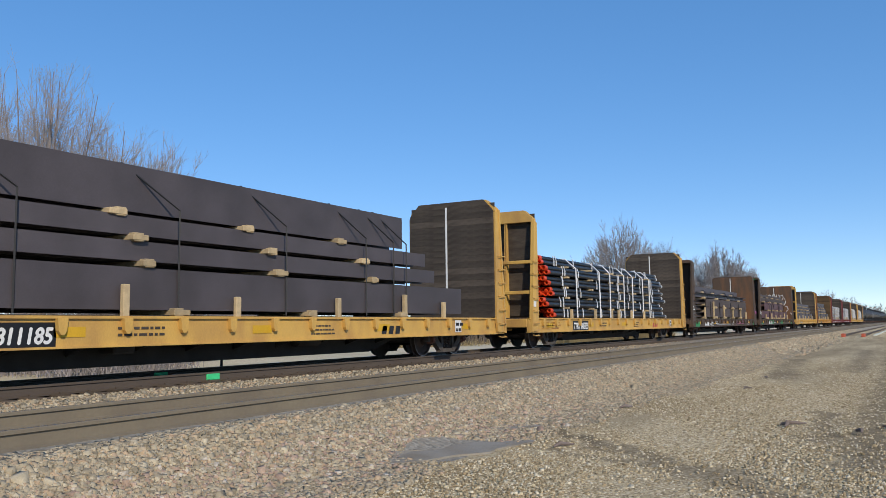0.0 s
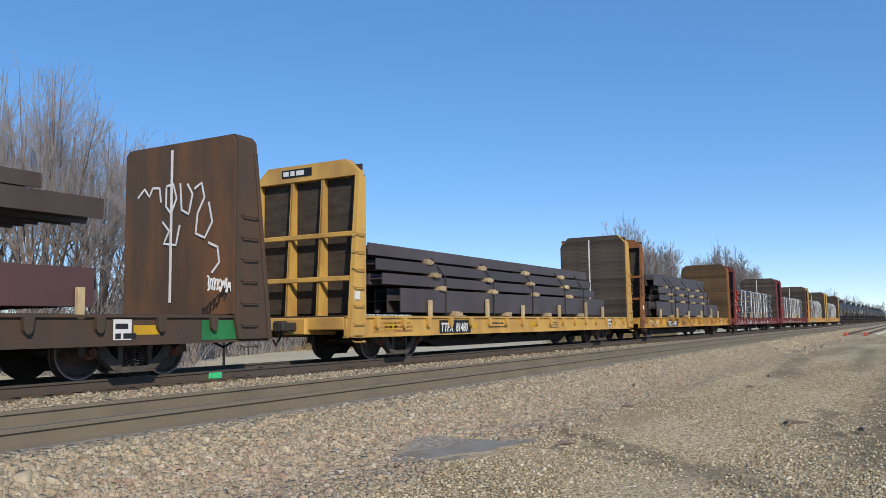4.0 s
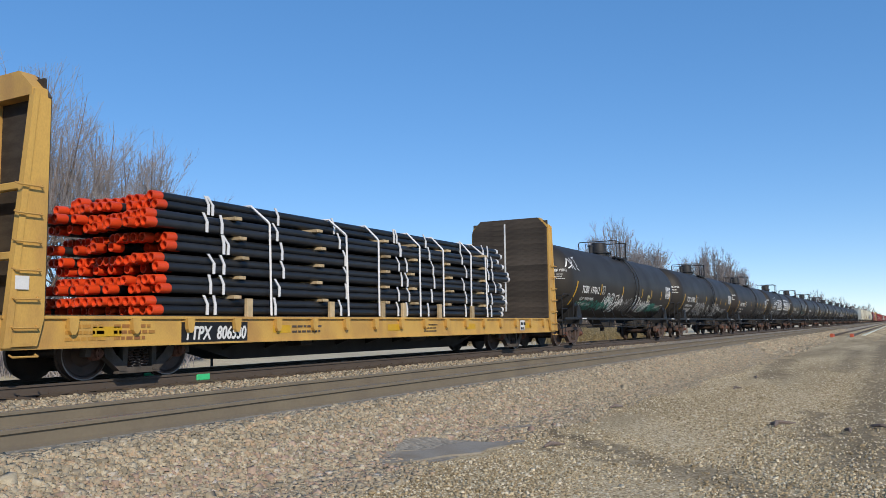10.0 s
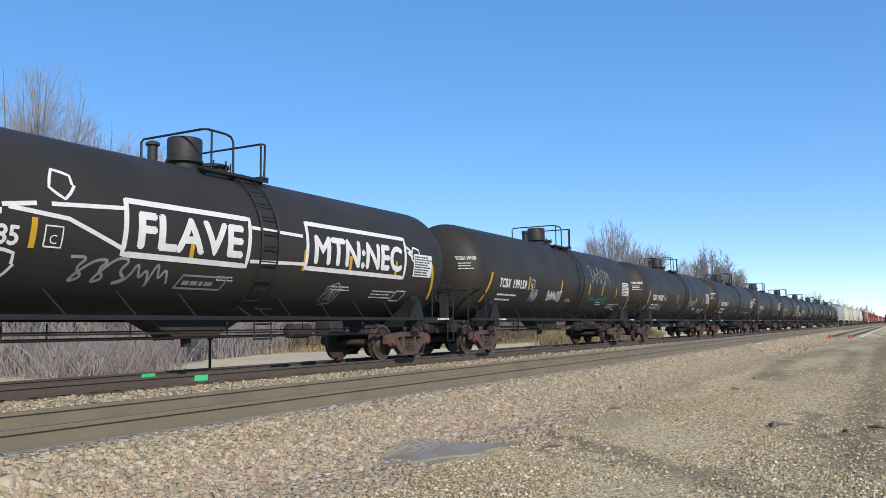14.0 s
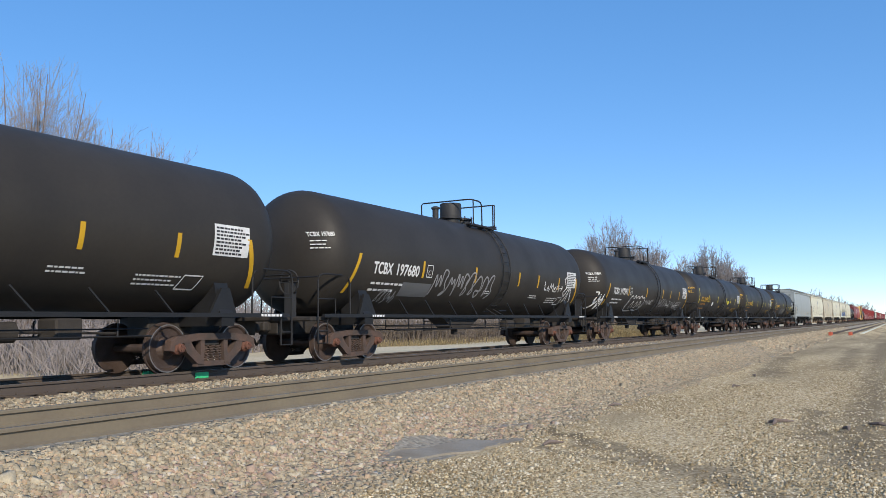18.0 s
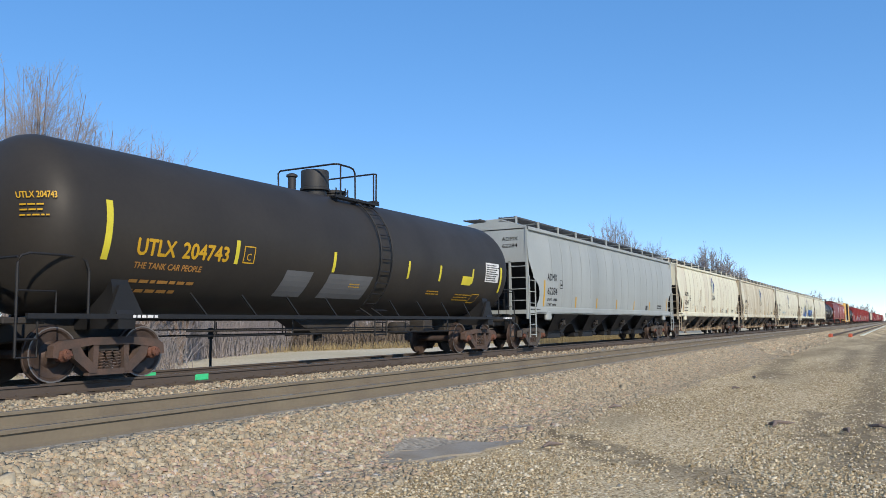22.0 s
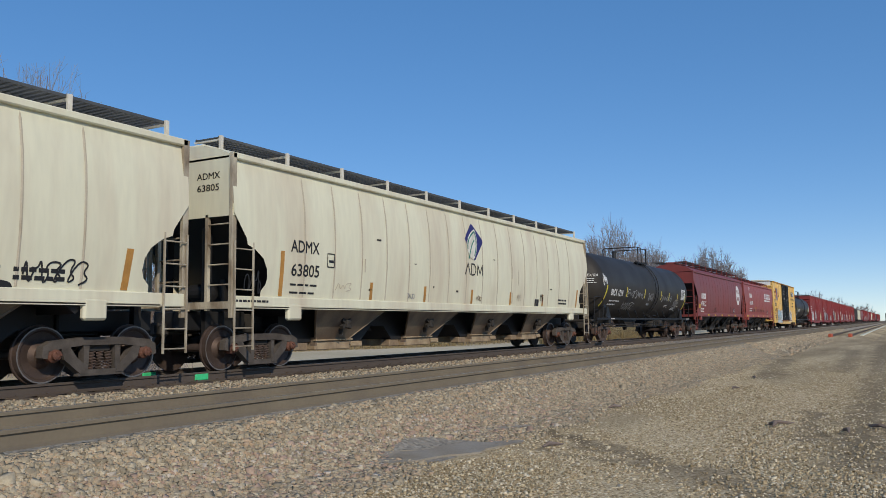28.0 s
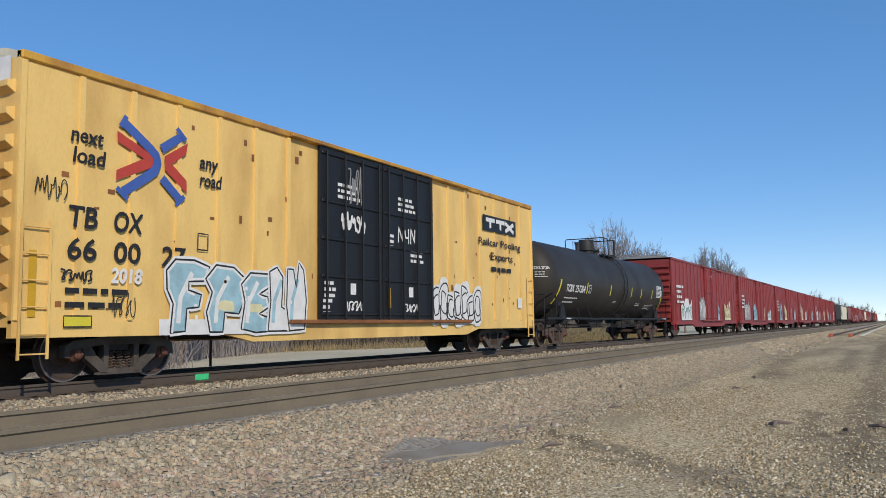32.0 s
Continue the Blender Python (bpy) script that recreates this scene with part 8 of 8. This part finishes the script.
for x, z, h in ((-9.45, 1.05, 1.0), (-6.75, 1.15, 0.5), (-3.0, 1.15, 0.4), (2.7, 1.3, 0.4), (0.2, 1.3, 0.5)):
    patch(tb, x, z, 0.13, h, flat_side(1.6 if abs(x) < 2 else 1.515), M_STRIPE, steps=1)
rr = random.Random(77)


def blob(x, z, w, h, n=18, wob=0.1):
    """A swollen rounded block."""
    k = rr.uniform(0, 6)
    return [(x + w / 2 * math.copysign(abs(math.cos(a)) ** 0.55, math.cos(a)) * (1 + wob * math.sin(3 * a + k)), z + h / 2 * math.copysign(abs(math.sin(a)) ** 0.55, math.sin(a)) * (1 + wob * math.sin(2 * a + k))) for a in (2 * math.pi * i / n for i in range(n))]


pg = flat_side(1.54)
patch(tb, -7.0, 0.74, 4.0, 0.28, shifted(pg, 0, 0.001), M_WHITE, "graffiti_fill", steps=1)
GLYPHS = [[(0.0, 0.0), (0.38, 0.02), (0.42, 0.34), (0.74, 0.36), (0.8, 0.54), (0.46, 0.6), (0.46, 0.72), (0.95, 0.74), (1.02, 0.95), (0.6, 1.03), (0.1, 1.02), (-0.12, 0.86), (-0.1, 0.6), (0.06, 0.4)],
          [(0.05, 0.0), (0.4, 0.0), (0.45, 0.3), (0.85, 0.28), (1.05, 0.55), (1.0, 0.85), (0.7, 1.0), (0.2, 1.02), (-0.08, 0.8), (0.1, 0.6), (-0.05, 0.3)],
          [(0.0, 0.05), (0.5, -0.02), (1.0, 0.0), (1.05, 0.22), (0.6, 0.3), (0.95, 0.42), (0.9, 0.6), (0.6, 0.64), (1.0, 0.78), (0.95, 1.0), (0.3, 1.0), (0.0, 0.8), (0.12, 0.5)],
          [(0.0, 0.0), (0.9, 0.0), (1.1, 0.2), (0.8, 0.34), (0.55, 0.4), (0.6, 0.9), (0.35, 1.06), (0.05, 0.98), (0.1, 0.5)],
          [(0.1, 0.0), (0.9, 0.02), (1.0, 0.5), (0.85, 1.0), (0.6, 1.12), (0.45, 0.7), (0.3, 1.0), (0.0, 1.0), (-0.05, 0.4)]]
for i, (x, w, h) in enumerate(((-6.75, 0.9, 1.28), (-5.85, 0.95, 1.24), (-4.98, 0.85, 1.16), (-4.2, 0.75, 1.24), (-3.6, 0.62, 1.3))):   # swollen letters in white and pale blue
    up, g = 0.0016 * i, [(x + a * w, 0.78 + b * h) for a, b in GLYPHS[i]]
    stroke(tb, [g + g[:1]], 0.13, pg, M_WHITE, lift=0.002 + up)
    outline(tb, g, pg, M_LBLUE if i < 3 else M_WHITE, "graffiti_fill", 0.0024 + up)
    stroke(tb, [g + g[:1]], 0.035, pg, M_DARKTXT, lift=0.0033 + up)
    stroke(tb, [[(x + 0.2 * w, 0.95), (x + 0.25 * w, 0.78 + 0.5 * h), (x + 0.55 * w, 0.78 + 0.85 * h)]], 0.1, pg, M_WHITE if i < 3 else M_LBLUE, lift=0.0028 + up)
    if i in (1, 2):
        outline(tb, blob(x + 0.5 * w, 0.78 + 0.4 * h, w * 0.45, h * 0.16, 12), pg, M_CREAMSP, "graffiti_fill", 0.003 + up)
    for k in range(3):
        outline(tb, blob(x + rr.uniform(0.1, 0.8) * w, 0.95 + rr.uniform(0, 0.75) * h, 0.08, 0.08, 8, 0.0), pg, M_WHITE, "graffiti_fill", 0.0032 + up)
for i in range(7):   # white letters with nested dark outlines
    x, w, h = 2.75 + 0.42 * i, 0.62, 1.05 + 0.18 * math.sin(i * 2.1)
    outline(tb, blob(x, 0.8 + h / 2 + 0.1, w, h + 0.12), pg, M_WHITE, "graffiti_fill", 0.002 + 0.0008 * i)
    for k in (0.82, 0.5):
        p = blob(x, 0.8 + h / 2 + 0.1, w * k, h * k, 16, 0.16)
        stroke(tb, [p + p[:1]], 0.045, pg, M_DARKTXT, lift=0.0024 + 0.0008 * i)
pd = flat_side(1.596)
for x, z, w, n in ((-1.9, 4.1, 0.9, 3), (0.7, 4.1, 0.9, 3), (1.3, 2.8, 0.6, 3), (-2.4, 1.8, 0.4, 3), (-2.45, 1.4, 0.3, 3), (0.3, 3.1, 0.2, 3)):
    bars(tb, n, x, z, w, 0.14, pd, M_WHITE, int(x * 10) + 40)
scrawl(tb, -1.8, 3.05, 1.0, 0.5, pd, M_WHITE, 98, 0.06, 5)
scrawl(tb, -1.5, 3.6, 0.6, 1.1, pd, M_GREYSP, 99, 0.04, 4)
stroke(tb, [[(0.7, 3.0), (0.72, 3.4), (0.9, 3.05), (0.95, 3.4)], [(1.02, 3.35), (1.05, 3.15), (1.2, 3.15)], [(1.2, 3.4), (1.2, 3.0)], [(1.3, 3.0), (1.32, 3.4), (1.5, 3.05), (1.52, 3.4)]], 0.05, pd, M_WHITE)
for x in (-1.4, 1.2):
    patch(tb, x, 1.6, 0.22, 0.26, pd, M_WHITE, "placard", steps=1)
    scrawl(tb, x - 0.2, 1.2, 0.7, 0.25, pd, M_WHITE, int(x * 10) + 130, 0.04, 4)
patch(tb, 5.75, 3.82, 2.5, 0.5, pl, M_BLACKPATCH, "logo_panel", steps=1)
for i in range(3):
    stroke(tb, [[(5.95 + 0.75 * i, 4.18), (6.6 + 0.75 * i, 4.18)], [(6.27 + 0.75 * i, 4.15), (6.27 + 0.75 * i, 3.92)]] if i < 2 else [[(7.4, 3.92), (8.05, 4.2)], [(7.4, 4.2), (8.05, 3.92)]], 0.13, shifted(pl, 0, 0.004), M_WHITE, "logo", 0.002 + 0.0005 * i)
write(tb, "Railcar Pooling", 0.32, 5.4, 3.36, pl, M_DARKTXT, 0.006, fit=3.2)
write(tb, "Experts", 0.34, 6.25, 2.92, pl, M_DARKTXT, 0.006, fit=1.7)
bars(tb, 1, 6.3, 2.55, 1.5, 0.26, pl, M_DARKTXT, 6)
patch(tb, 8.3, 1.4, 0.35, 0.35, pl, M_WHITE, "data_panel", steps=1)
for i in range(70):   # rust specks and scrapes
    x, z = rr.uniform(-9.4, 9.4), rr.uniform(1.1, 4.7)
    if abs(x) > 2.7:
        patch(tb, x, z, rr.uniform(0.03, 0.14), rr.uniform(0.02, 0.16), flat_side(1.505), M_RUSTY, "rust_spot", steps=1)

# flat cars
for f, x, m in ((y_flat, 3.9, M_DARKTXT), (f2, 4.4, M_REDLOGO), (f6, 4.7, M_REDLOGO)):   # three-block emblems
    for k in range(3):
        patch(f, x + 0.3 * k, 0.66, 0.2, 0.2, on_sill, m, "logo", lean=0.25, steps=1)
for f, x, z, w, m, sd in ((f3, -2.2, 0.68, 2.6, M_ORANGE_STRIPE, 101), (f3, 3.0, 0.66, 3.0, M_PINK, 102), (f4, 9.6, 1.5, 0.6, M_WHITE, 103), (f6, -9.4, 0.68, 1.8, M_CREAMSP, 104)):
    scrawl(f, x, z, w, 0.3, on_sill, m, sd, 0.03, 8)
for f, k in ((f3, 10.75), (f4, -10.75)):
    scrawl(f, k - 0.4, 1.45, 0.8, 0.35, flat_side(1.61), M_PINK if k > 0 else M_WHITE, 105, 0.04, 4)


# ---- a waiting locomotive far down the siding ----
lo = thing("locomotive", "dark orange-nosed locomotive waiting on the siding", "locomotive")
part("hood", Shape().cbox((4, 0, 2.3), (16, 1.9, 2.6), 0.08), M_BLACK, lo)
part("cab", Shape().cbox((-5.0, 0, 2.7), (2.6, 2.9, 3.4), 0.1), M_BLACK, lo)
part("nose", Shape().cbox((-7.2, 0, 1.9), (2.0, 1.9, 2.0), 0.15), M_PIPECAP, lo, "orange nose")
for y in (-0.75, 0.75):
    part("windscreen", Shape().cbox((-6.32, y, 3.6), (0.06, 0.9, 0.6), 0.02), M_TANK, lo)
part("frame", Shape().cbox((2, 0, 0.8), (20, 2.9, 0.5), 0.04), M_UNDER, lo)
for x in (-3.5, 7.5):
    part("bogie", Shape().cbox((x, 0, 0.3), (4.5, 2.3, 0.7), 0.1), M_UNDER, lo)
lo.matrix_basis = pose(452, 4.4, -0.3)


def motions():
    """The whole train runs by at one steady speed."""
    where = {}
    for ob, s in TRAIN:
        where[ob] = s
        walk(ob, [(0, pose(s, YT, 0)), (16, pose(s - V_TRAIN * 16, YT, 0)), (32, pose(s - V_TRAIN * 32, YT, 0))])

    # wheels roll while their car is near: less than a quarter turn from row to row
    for car, wheel, x, a in SPIN:
        s = where.get(car)
        if s is None:
            continue
        t0, t1 = max((s - 40) / V_TRAIN, 0), min((s + 8) / V_TRAIN, 32)
        if t1 - t0 < 0.2:
            continue
        n = math.ceil((t1 - t0) * 30)
        rows = [(0, pose(a, 0, 0.457))] if t0 > 0.04 else []
        turn = math.degrees(V_TRAIN / 30 / 0.457)
        rows += [(t0 + i / 30, pose(a, 0, 0.457, 0, -turn * i % 360, 0)) for i in range(n)]
        if rows[-1][0] < 31.95:
            rows.append((32, rows[-1][1]))
        walk(wheel, rows)


motions()
